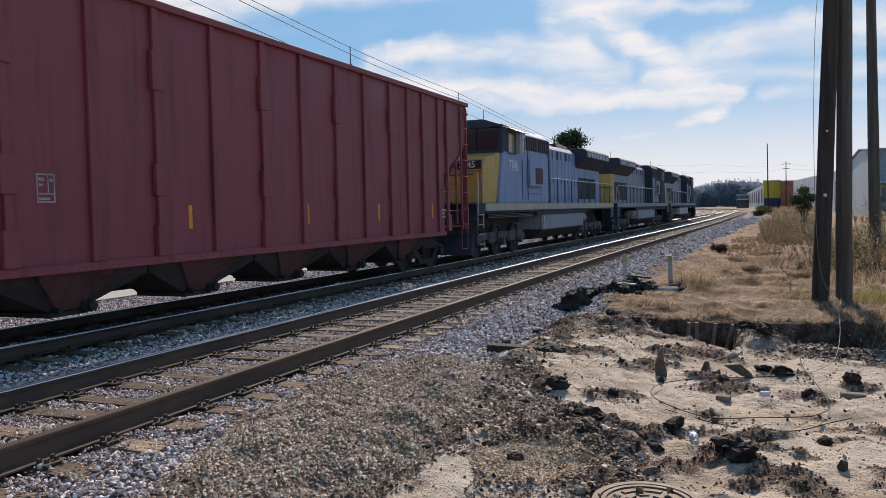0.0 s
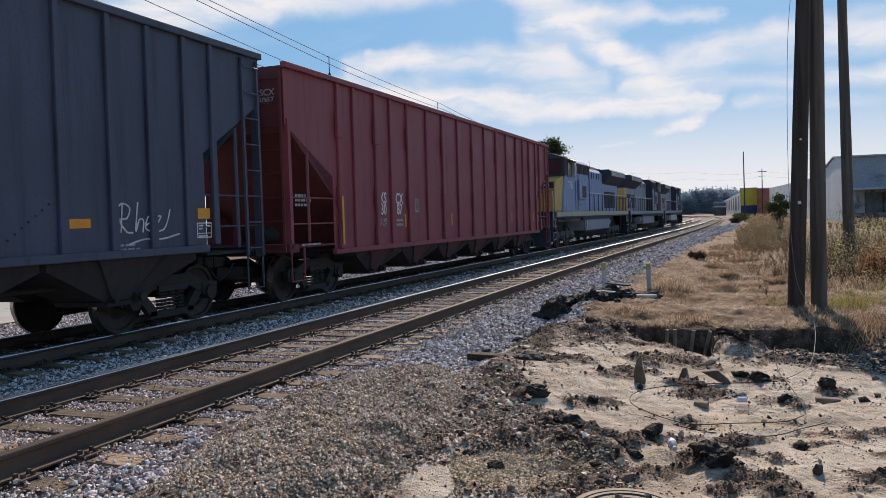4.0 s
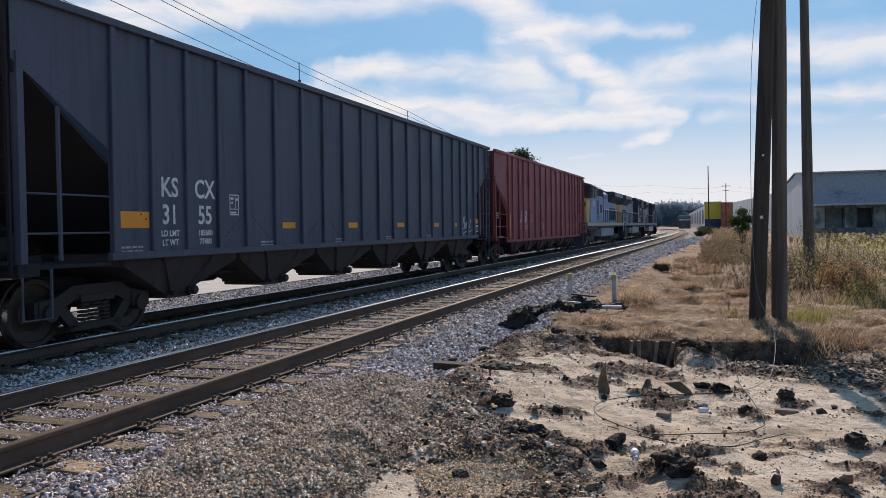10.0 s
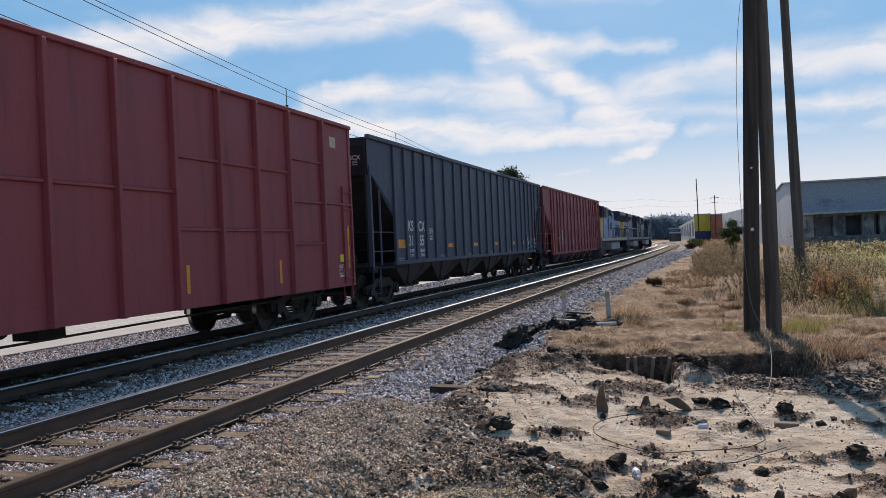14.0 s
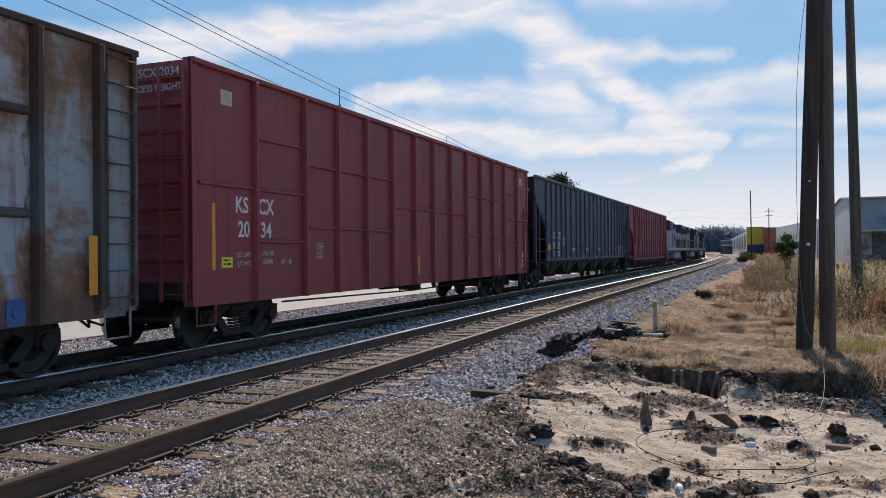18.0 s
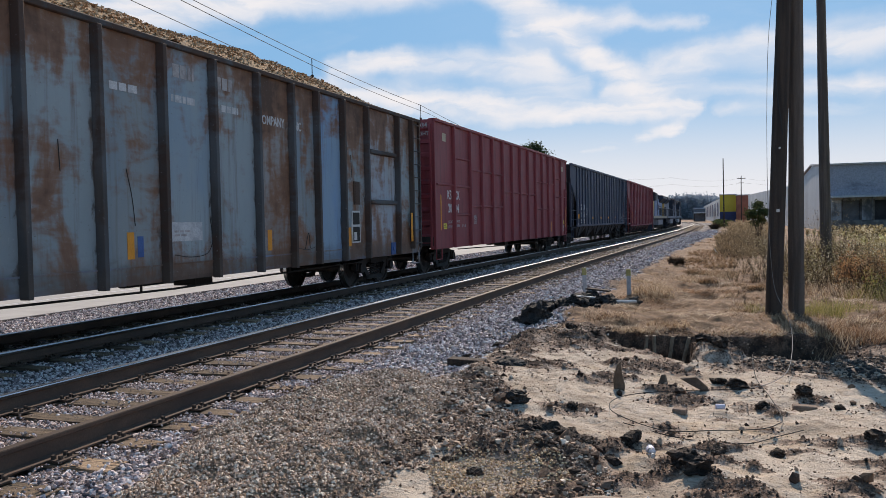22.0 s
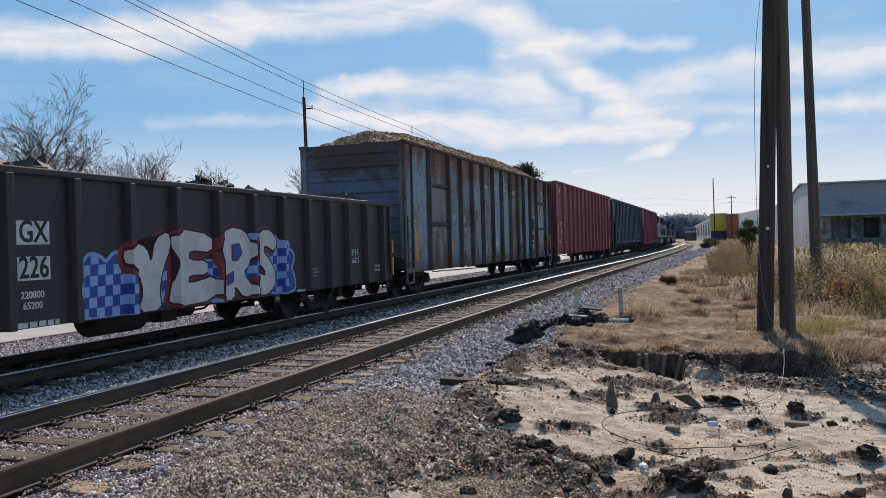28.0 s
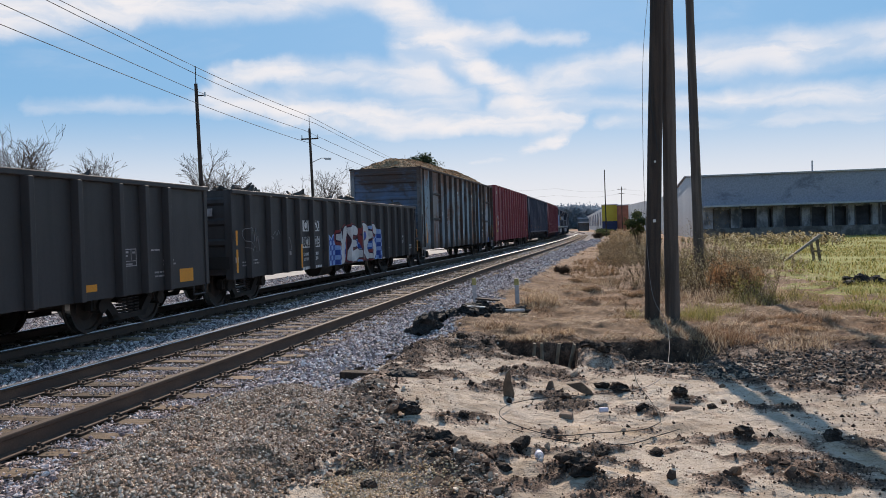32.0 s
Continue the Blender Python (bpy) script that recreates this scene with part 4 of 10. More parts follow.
def hopper(name, label, length, paint, ribs, gussets, dims, bays, step_rib, bay, end_shaded):
    """Covered-side hopper car: plate sides with ribs, cut away below at the ends, and outlet bays."""
    v = thing(name, label, "hopper car", "freight cars of the train")
    sets = []
    e = length / 2
    zs, zt, dz1, dz2, inset, side = dims
    outline = [(-e, zt), (-e, dz1), (-e + inset, dz2), (-e + inset, zs), (e - inset, zs), (e - inset, dz2), (e, dz1), (e, zt)]
    for s in (-1, 1):
        b = Build()
        b.prism(outline, "x", s * (side - 0.07), s * (side - 0.06))
        part("side_sheet", b, paint, v, "weathered side sheet of riveted plates")
        b = Build()
        b.box(min(s * (side - 0.1), s * (side + 0.02)), max(s * (side - 0.1), s * (side + 0.02)), -e - 0.02, e + 0.02, zt - 0.05, zt + 0.06)
        part("top_chord", b, paint, v, bevel=0.012)
        b = Build()
        b.box(min(s * (side - 0.1), s * (side - 0.01)), max(s * (side - 0.1), s * (side - 0.01)), -e + inset - 0.02, e - inset + 0.02, zs - 0.06, zs + 0.05)
        part("side_sill", b, paint, v, bevel=0.01)
        for k, y in enumerate(ribs):
            b = Build()
            x0, x1 = sorted((s * (side - 0.06), s * side))
            w = 0.055
            if k in gussets:
                b.prism([(y - w, zs + 0.05), (y + w, zs + 0.05), (y + w, zt - 0.05), (y - w, zt - 0.05)], "x", x0, x1)
                for za, zb in step_rib:
                    b.box(*sorted((s * (side - 0.05), s * (side + 0.025))), y - 0.11, y + 0.11, za, zb)
            else:
                b.prism([(y - w * 1.3, zs + 0.05), (y + w * 1.3, zs + 0.05), (y + w * 0.8, zt - 0.05), (y - w * 0.8, zt - 0.05)], "x", x0, x1)
            part("side_rib", b, paint, v, bevel=0.012)
        for d in (-1, 1):
            b = Build()
            y = d * (e - 0.05)
            b.box(*sorted((s * (side - 0.14), s * (side - 0.03))), *sorted((y, y - d * 0.10)), 1.0, dz1 + 0.1)
            part("corner_post", b, paint, v)
            if s > 0:
                b = Build()
                yy = d * (e - inset * 0.45)
                b.cyl((s * (side - 0.08), yy, 1.1), (s * (side - 0.08), yy, (dz1 + dz2) / 2), 0.03, 6)
                for z in (1.45, 1.95):
                    b.cyl((s * (side - 0.08), d * (e - 0.1), z), (s * (side - 0.08), d * (e - inset), z), 0.016, 6)
                part("end_grab_iron", b, paint, v)
    # end sheets and slope sheets, in the shaded copy of the body paint
    for d in (-1, 1):
        b = Build()
        b.box(-side + 0.072, side - 0.072, *sorted((d * (e - 0.02), d * (e - 0.05))), dz1 - 0.15, zt)
        part("end_sheet", b, end_shaded, v)
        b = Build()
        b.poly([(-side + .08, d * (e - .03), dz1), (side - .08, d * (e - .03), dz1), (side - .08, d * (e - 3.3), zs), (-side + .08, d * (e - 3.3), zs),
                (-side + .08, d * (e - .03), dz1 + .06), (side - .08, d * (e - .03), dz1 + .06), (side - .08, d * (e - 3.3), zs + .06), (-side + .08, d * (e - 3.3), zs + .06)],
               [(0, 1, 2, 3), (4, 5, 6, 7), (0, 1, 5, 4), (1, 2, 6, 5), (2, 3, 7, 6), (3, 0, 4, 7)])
        part("slope_sheet", b, end_shaded, v)
        b = Build()
        b.box(-side + 0.03, side - 0.03, *sorted((d * e, d * (e - 0.32))), 0.92, 1.08)
        b.box(-side + 0.06, side - 0.06, *sorted((d * e, d * (e - inset))), 1.0, 1.04)
        part("end_platform", b, end_shaded, v)
        b = Build()
        b.box(-0.35, -0.25, *sorted((d * (e - .1), d * (e - .2))), 1.0, dz1)
        b.box(0.25, 0.35, *sorted((d * (e - .1), d * (e - .2))), 1.0, dz1)
        part("end_post", b, end_shaded, v)
        b = Build()
        b.cyl((0.55, d * (e - 1.0), 1.25), (0.55, d * (e - 0.5), 1.25), 0.16, 12)
        part("brake_cylinder", b, M["underframe"], v, smooth=True)
        coupler(v, d * e, d)
        bogie(v, d * (e - 1.85), 2, 0.457, sets)
        stirrup(v, side - 0.05, d * (e - 0.3), paint)
    ladder(v, side - 0.02, e - 0.12, e - 0.55, 0.95, zt - 0.1, 8, paint)
    end_ladder(v, -e - 0.03, side - 0.6, side - 0.12, 0.95, zt - 0.1, 8, end_shaded)
    # outlet bays below the sill: a straight skirt, then slopes down to the gates; shade is in their colour
    half, low = bay
    b = Build()
    b.box(-0.3, 0.3, -e + 0.3, e - 0.3, low + 0.16, low + 0.34)
    part("centre_sill", b, M["underframe"], v)
    b = Build()
    b.tube([(0.95, -e + 2.4, low + 0.26), (0.95, e - 2.4, low + 0.26)], 0.03, 6)
    part("train_pipe", b, M["underframe"], v)
    for y in bays:
        b = Build()
        for sx in (-1, 1):
            skirt = zs - 0.17
            rings = [(0.12, 1.40, half, zs), (0.12, 1.40, half, skirt), (0.3, 1.16, 0.22, low)]
            b.poly([(sx * x, y + k * w, z) for x0, x1, w, z in rings for x, k in ((x0, -1), (x1, -1), (x1, 1), (x0, 1))],
                   [(0, 1, 2, 3), (8, 9, 10, 11)] + [(4 * q + i, 4 * q + (i + 1) % 4, 4 * q + 4 + (i + 1) % 4, 4 * q + 4 + i) for q in (0, 1) for i in range(4)])
        part("hopper_bay", b, M["bay_shade"], v, "tapered outlet hopper under the body")
        # outer face plate of the bay, narrower than the slopes behind it
        b = Build()
        b.poly([(x, y + w, z) for x in (1.41, 1.46) for w, z in ((-0.66, zs - 0.02), (0.66, zs - 0.02), (0.60, zs - 0.14), (0.16, low + 0.02), (-0.16, low + 0.02), (-0.60, zs - 0.14))],
               [(0, 1, 2, 3, 4, 5), (6, 7, 8, 9, 10, 11)] + [(i, (i + 1) % 6, 6 + (i + 1) % 6, 6 + i) for i in range(6)])
        for i in (3, 4, 9, 10):
            x, yy, z = b.v[i]
            b.v[i] = (x - 0.24, yy, z)
        part("bay_face", b, M["bay_red_shade"] if low < 0.35 else M["bay_shade"], v, "outer face of the outlet, darkened for underside shade")
        b = Build()
        b.box(0.3, 1.24, y - 0.3, y + 0.3, low - 0.05, low + 0.01)
        b.cyl((0.2, y + 0.26, low + 0.04), (1.35, y + 0.26, low + 0.04), 0.03, 6)
        b.cyl((0.2, y - 0.2, low + 0.03), (1.32, y - 0.2, low + 0.03), 0.035, 6)
        b.box(1.2, 1.32, y + 0.18, y + 0.36, low - 0.03, low + 0.12)
        b.cyl((1.30, y + 0.27, low + 0.05), (1.38, y + 0.27, low + 0.05), 0.07, 8)
        part("outlet_gate", b, M["underframe"], v)
    return v, sets


TRAIN = []

# red hopper
R_MID, R_LEN = 11.1, 20.4
ribs = [2.9, 3.6, 4.66, 5.48, 6.5, 7.75, 8.92, 10.15, 11.45, 12.66, 13.92, 15.1, 16.35, 17.28, 18.17, 19.15, 19.75]
red, sets = hopper("hopper_car", "faded red steel hopper car with ribbed sides and white lettering", R_LEN, M["red_a"], [r - R_MID for r in ribs], (0, 2, 4, 6, 8, 10, 12, 14, 16),
                   (0.87, 4.38, 3.3, 2.4, 1.75, 1.6), [5.1 + 2.48 * k - R_MID for k in range(6)], ((3.2, 3.75), (0.92, 1.35), (1.75, 2.2)), (1.22, 0.30), M["red_shaded"])
TRAIN.append((red, R_MID, 8.3, sets))
S = 1.6 - 0.058
for t, y, z, size in (("KS", 5.05, 1.98, 0.36), ("CX", 5.95, 1.98, 0.36), ("30", 5.05, 1.72, 0.36), ("87", 5.95, 1.72, 0.36)):
    writing(t, size, M["stencil"], red, S, y - R_MID, z, label="white stencilled lettering", squeeze=0.85)
for t, y, z in (("LD LMT", 5.0, 1.47), ("LT WT", 5.0, 1.36)):
    writing(t, 0.12, M["stencil_dim"], red, S, y - R_MID, z)
stencil_lines(red, M["stencil_dim"], S, 6.0 - R_MID, 1.5, 0.5, 2, 0.11, 0.06)
framed_panel(red, M["stencil_dim"], S, 7.05 - R_MID, 1.83, 0.26, 0.34)
writing("KSCX", 0.17, M["stencil_dim"], red, 1.12, -R_LEN / 2 + 0.018, 3.90, "end")
writing("3087", 0.17, M["stencil_dim"], red, 1.15, -R_LEN / 2 + 0.018, 3.75, "end")
for y, h in ((2.87, 1.0), (6.17, 0.32), (9.45, 0.34), (12.7, 0.36), (15.6, 0.36), (18.6, 0.36)):
    bar(red, "reflector", M["yellow"], S if h < 0.9 else S + 0.10, y - R_MID + (0.12 if h < 0.9 else 0.0), 1.45 if h < 0.9 else 1.5, 0.08, h, "yellow reflective strip")
stencil_lines(red, M["stencil_dim"], S - 0.08, 1.6 - R_MID, 2.02, 0.6, 3, 0.09, 0.05, 4)
stencil_lines(red, M["stencil_dim"], 1.575, 1.7 - R_MID, 1.07, 0.8, 1, 0.06, 0.035, 5)
stencil_lines(red, M["stencil_dim"], S, 19.5 - R_MID, 1.5, 0.3, 3, 0.09, 0.05, 6)

# slate hopper
B_MID, B_LEN = -10.65, 21.5
ribs = [-19.72, -18.9, -18.07, -17.2, -16.36, -15.36, -14.3, -13.35, -12.38, -11.36, -10.35, -9.4, -8.36, -7.32, -6.34, -5.3, -4.33, -3.48, -2.72, -1.94, -1.28]
slate, sets = hopper("hopper_car", "dark slate-grey steel hopper car with white reporting marks", B_LEN, M["slate"], [r - B_MID for r in ribs], (),
                     (1.12, 4.36, 3.55, 2.6, 1.6, 1.6), [-17.93 + 2.98 * k - B_MID for k in range(6)], (), (1.44, 0.44), M["slate_shaded"])
TRAIN.append((slate, B_MID, 8.9, sets))
for t, y, z, size in (("KS", -18.5, 2.12, 0.42), ("CX", -17.6, 2.12, 0.42), ("31", -18.5, 1.70, 0.42), ("55", -17.6, 1.70, 0.42)):
    writing(t, size, M["stencil"], slate, S, y - B_MID, z, label="white stencilled lettering", squeeze=0.92)
for t, y, z in (("LD LMT", -18.5, 1.42), ("LT WT", -18.5, 1.28), ("185600", -17.6, 1.42), ("77400", -17.6, 1.28)):
    writing(t, 0.13, M["stencil"], slate, S, y - B_MID, z)
framed_panel(slate, M["stencil"], S, -16.75 - B_MID, 1.9, 0.28, 0.36)
writing("KSCX", 0.16, M["stencil"], slate, 1.14, -B_LEN / 2 + 0.018, 3.85, "end")
writing("3155", 0.16, M["stencil"], slate, 1.12, -B_LEN / 2 + 0.018, 3.71, "end")
for k, y in enumerate((-19.3, -14.85, -11.87, -8.86, -5.94, -4.07)):
    bar(slate, "reflector", M["yellow"], S, y - B_MID, 1.63 if k == 0 else 1.54, 0.62 if k == 0 else 0.40 if k == 5 else 0.5, 0.24 if k == 0 else 0.12, "orange reflective strip")
bar(slate, "reflector", M["yellow"], S, -1.55 - B_MID, 1.66, 0.3, 0.16, "orange reflective strip")
framed_panel(slate, M["stencil"], S, -1.55 - B_MID, 1.40, 0.36, 0.24)
for y in (-19.4, -15.6, -12.5, -9.6, -6.5, -3.2):
    stencil_lines(slate, M["stencil_dim"], S, y - B_MID, 1.25, 0.6, 2, 0.06, 0.03, int(-y * 10))
# rivet rows that mark the slopes of the bays
b = Build()
for y in (-17.85, -14.85, -11.87, -8.86, -5.94):
    for k in range(9):
        for s in (-1, 1):
            yy, zz = y - B_MID + s * (0.62 + 0.10 * k), 1.22 + 0.07 * k
            b.box(S, S + 0.01, yy - 0.012, yy + 0.012, zz - 0.012, zz + 0.012)
part("rivet_row", b, M["black"], slate)["kind"] = "stuff"
# white scrawl
b = Build()
for pts in ([(-3.42, 1.72), (-3.30, 1.80), (-3.16, 1.74), (-3.22, 1.60), (-3.36, 1.58), (-3.24, 1.42), (-3.12, 1.40)], [(-3.30, 1.78), (-3.34, 1.40)],
            [(-3.00, 1.82), (-3.06, 1.42), (-2.98, 1.58), (-2.90, 1.56), (-2.92, 1.40)], [(-2.84, 1.50), (-2.74, 1.56), (-2.80, 1.62), (-2.86, 1.46), (-2.72, 1.40)],
            [(-2.68, 1.60), (-2.54, 1.62), (-2.68, 1.42), (-2.48, 1.44), (-2.38, 1.60), (-2.34, 1.72)], [(-3.2, 1.24), (-2.9, 1.30), (-2.5, 1.30), (-2.15, 1.36)]):
    b.tube(curl([(S + 0.004, y - B_MID, z) for y, z in pts], 5), 0.013, 4)
part("graffiti_tag", b, M["stencil"], slate, "white scrawled tag")


def box_gondola(name, label, length, paint, side, zb, zt, posts, rails, cargo, cargo_mat, high, bogies=None):
    """High-sided or low gondola: four walls with posts, floor, load, bogies."""
    v = thing(name, label, "gondola car", "freight cars of the train")
    sets = []
    e = length / 2
    for s in (-1, 1):
        b = Build()
        b.box(*sorted((s * (side - 0.09), s * (side - 0.05))), -e, e, zb, zt)
        part("side_sheet", b, paint, v, "weathered steel side sheet")
        b = Build()
        b.box(*sorted((s * (side - 0.12), s * (side + 0.02))), -e, e, zt - 0.09, zt)
        part("top_chord", b, paint, v, bevel=0.015)
        if s > 0:
            for y, w, d, low in posts:
                b = Build()
                b.prism([(side - 0.05, y - w), (side + d - 0.05, y - w * 0.7), (side + d - 0.05, y + w * 0.7), (side - 0.05, y + w)], "z", zb - low, zt - 0.09)
                part("side_post", b, paint, v, bevel=0.01)
            for y0, y1, z in rails:
                b = Build()
                b.prism([(side - 0.05, z - 0.035), (side - 0.0, z - 0.02), (side - 0.0, z + 0.02), (side - 0.05, z + 0.035)], "y", y0, y1)
                part("side_stiffener", b, paint, v)
    for d in (-1, 1):
        b = Build()
        b.box(-side + 0.05, side - 0.05, *sorted((d * (e - 0.1), d * (e - 0.06))), zb + 0.1, zt - 0.02)
        part("end_sheet", b, paint, v)
        n = 9 if high else 4
        for k in range(n):
            z = zb + 0.35 + (zt - zb - 0.6) * k / (n - 1)
            b = Build()
            yy = d * (e - 0.06)
            b.prism([(yy, z - 0.09), (yy + d * 0.05, z - 0.04), (yy + d * 0.05, z + 0.04), (yy, z + 0.09)], "x", -side + 0.18, side - 0.18)
            part("end_corrugation", b, paint, v)
        for s in (-1, 1):
            b = Build()
            b.box(*sorted((s * (side - 0.02), s * (side - 0.2))), *sorted((d * e, d * (e - 0.12))), zb, zt)
            part("corner_post", b, paint, v, bevel=0.012)
        b = Build()
        b.box(-side + 0.1, side - 0.1, *sorted((d * (e + 0.01), d * (e - 0.2))), 0.78, 1.05)
        part("end_sill", b, M["underframe"], v)
        coupler(v, d * e, d)
        bogie(v, bogies[(d + 1) // 2] if bogies else d * (e - 1.95), 2, 0.457, sets)
        stirrup(v, side - 0.06, d * (e - 0.35), paint, top=zb + 0.05)
    b = Build()
    b.box(-0.32, 0.32, -e + 0.2, e - 0.2, 0.62, 0.98)
    b.box(-side + 0.1, side - 0.1, -e + 0.1, e - 0.1, 0.98, 1.06)
    for y in np.linspace(-e + 3.2, e - 3.2, 6):
        b.box(-side + 0.15, side - 0.15, y - 0.06, y + 0.06, 0.78, 0.98)
    part("underframe", b, M["underframe"], v)
    b = Build()
    b.cyl((0.5, -0.8, 0.72), (0.5, 0.3, 0.72), 0.2, 14)
    b.box(0.3, 0.75, 0.7, 1.2, 0.45, 0.8)
    b.tube([(1.2, -e + 3.0, 0.58), (1.2, -0.5, 0.5), (1.2, e - 3.0, 0.56)], 0.018, 5)
    b.tube([(1.2, -1.2, 0.98), (1.2, -1.2, 0.52)], 0.02, 5)
    part("brake_gear", b, M["underframe"], v)
    # heaped load
    n, m = 90, 17
    ys, xs = np.linspace(-e + 0.15, e - 0.15, n), np.linspace(-side + 0.12, side - 0.12, m)
    X, Y = np.meshgrid(xs, ys)
    Z = cargo(X, Y, e, side)
    idx = np.arange(n * m).reshape(n, m)
    q = np.stack([idx[:-1, :-1], idx[:-1, 1:], idx[1:, 1:], idx[1:, :-1]], -1).reshape(-1, 4)
    part("load", raw_mesh("load", np.stack([X, Y, Z], -1).reshape(-1, 3), q, [cargo_mat], smooth=False), None, v, "heaped load in the open top")
    return v, sets


M["chips"] = surface("wood_chips", (0.25, 0.16, 0.085), (0.48, 0.335, 0.20), 0.95, 9.0, 50, relief=1.0, depth=0.03)
M["scrap"] = surface("mixed_scrap", (0.03, 0.03, 0.032), (0.12, 0.10, 0.085), 0.7, 6.0, 30, relief=0.6, depth=0.02)

# maroon wood chip car
W_MID, W_LEN = -32.0, 19.05
vert = [-39.91, -38.31, -37.05, -35.76, -34.43, -33.13, -31.9, -30.6, -29.3, -28.03, -26.8, -25.55, -24.05]
posts = [(y - W_MID, 0.05, 0.10, 0.0) for y in vert]
rails = []
edges = [W_MID - W_LEN / 2 + 0.1, *vert, W_MID + W_LEN / 2 - 0.1]
levels = [(2.58,), (3.44, 2.57, 1.69), (3.15, 1.97), (3.15, 1.97), (3.15, 1.97), (2.55,), (2.55,), (2.55,), (2.55,), (3.13, 1.96), (3.13, 1.96), (3.13, 1.96), (3.44, 2.57, 1.69), (2.58,)]
for a, c, zs in zip(edges, edges[1:], levels):
    rails += [(a + 0.05 - W_MID, c - 0.05 - W_MID, z) for z in zs]


def chip_heap(peak, zt, lean=0.0, aft=0.0, rough=0.25):
    def f(X, Y, e, side):
        u = np.clip(1 - np.abs((Y + aft) / e) ** 5, 0, 1) * np.clip((e - np.abs(Y)) / 0.9, 0, 1) ** 0.7
        w = np.clip(1 - (X / side) ** 2, 0, 1)
        h = peak * u * w * (1 + rough * fractal(X, Y, 0.35, 2, 51)) + 0.05 * fractal(X, Y, 4.0, 3, 61) + lean * Y / e
        return zt - 0.12 + h * (u > 0.02)
    return f


maroon, sets = box_gondola("wood_chip_car", "maroon high-sided wood chip gondola with a grid of stiffeners", W_LEN, M["red_b"], 1.6, 0.68, 4.46, posts, rails, chip_heap(0.35, 4.30), M["chips"], True)
TRAIN.append((maroon, W_MID, 7.5, sets))
S2 = 1.6 - 0.048
for t, y, z in (("KS", -40.25, 2.27), ("CX", -39.55, 2.27), ("20", -40.2, 1.87), ("34", -39.55, 1.87)):
    writing(t, 0.37, M["stencil"], maroon, S2, y - W_MID, z, label="white stencilled lettering", squeeze=0.9)
for t, y, z in (("LD LMT", -40.2, 1.46), ("LT WT", -40.2, 1.31), ("196100", -39.5, 1.48), ("65900", -39.5, 1.34), ("SP 1-85", -38.9, 1.33)):
    writing(t, 0.12, M["stencil_dim"], maroon, S2, y - W_MID, z)
framed_panel(maroon, M["stencil_dim"], S2, -37.72 - W_MID, 1.53, 0.25, 0.3)
writing("PLATE", 0.06, M["stencil_dim"], maroon, S2 + 0.007, -37.72 - W_MID, 1.60)
writing("C", 0.12, M["stencil_dim"], maroon, S2 + 0.007, -37.72 - W_MID, 1.49)
for y, z, h in ((-41.0, 1.75, 1.05), (-38.17, 1.16, 0.46), (-35.66, 1.12, 0.46), (-32.8, 1.15, 0.46), (-29.0, 1.15, 0.46), (-26.0, 1.15, 0.46), (-22.75, 1.6, 1.0)):
    bar(maroon, "reflector", M["yellow"], S2, y - W_MID, z, 0.085, h, "yellow reflective strip")
bar(maroon, "warning_plate", M["sign_yellow"], S2, -40.66 - W_MID, 1.34, 0.28, 0.17, "yellow warning plate")
stencil_lines(maroon, M["black"], S2 + 0.005, -40.66 - W_MID, 1.39, 0.2, 2, 0.06, 0.03, 9)
bar(maroon, "tack_board", M["tack_tan"], S2, -40.65 - W_MID, 3.98, 0.3, 0.24, "pale square patch")
bar(maroon, "tack_board", M["tack_tan"], S2, -23.4 - W_MID, 3.98, 0.3, 0.24, "pale square patch")
bar(maroon, "warning_plate", M["sign_yellow"], S2, -23.1 - W_MID, 1.34, 0.28, 0.17, "yellow warning plate")
framed_panel(maroon, M["stencil"], S2, -23.1 - W_MID, 1.05, 0.4, 0.28)
writing("KSCX 2034", 0.19, M["stencil_dim"], maroon, 0.92, -W_LEN / 2 - 0.03, 4.26, "end")
writing("EXCESS HEIGHT", 0.145, M["stencil_dim"], maroon, 0.90, -W_LEN / 2 - 0.03, 4.02, "end")
ladder(maroon, 1.58, W_LEN / 2 - 0.1, W_LEN / 2 - 0.55, 0.75, 3.0, 6, M["red_b"])
end_ladder(maroon, -W_LEN / 2 - 0.03, 1.0, 1.45, 0.75, 4.3, 9, M["red_b"])

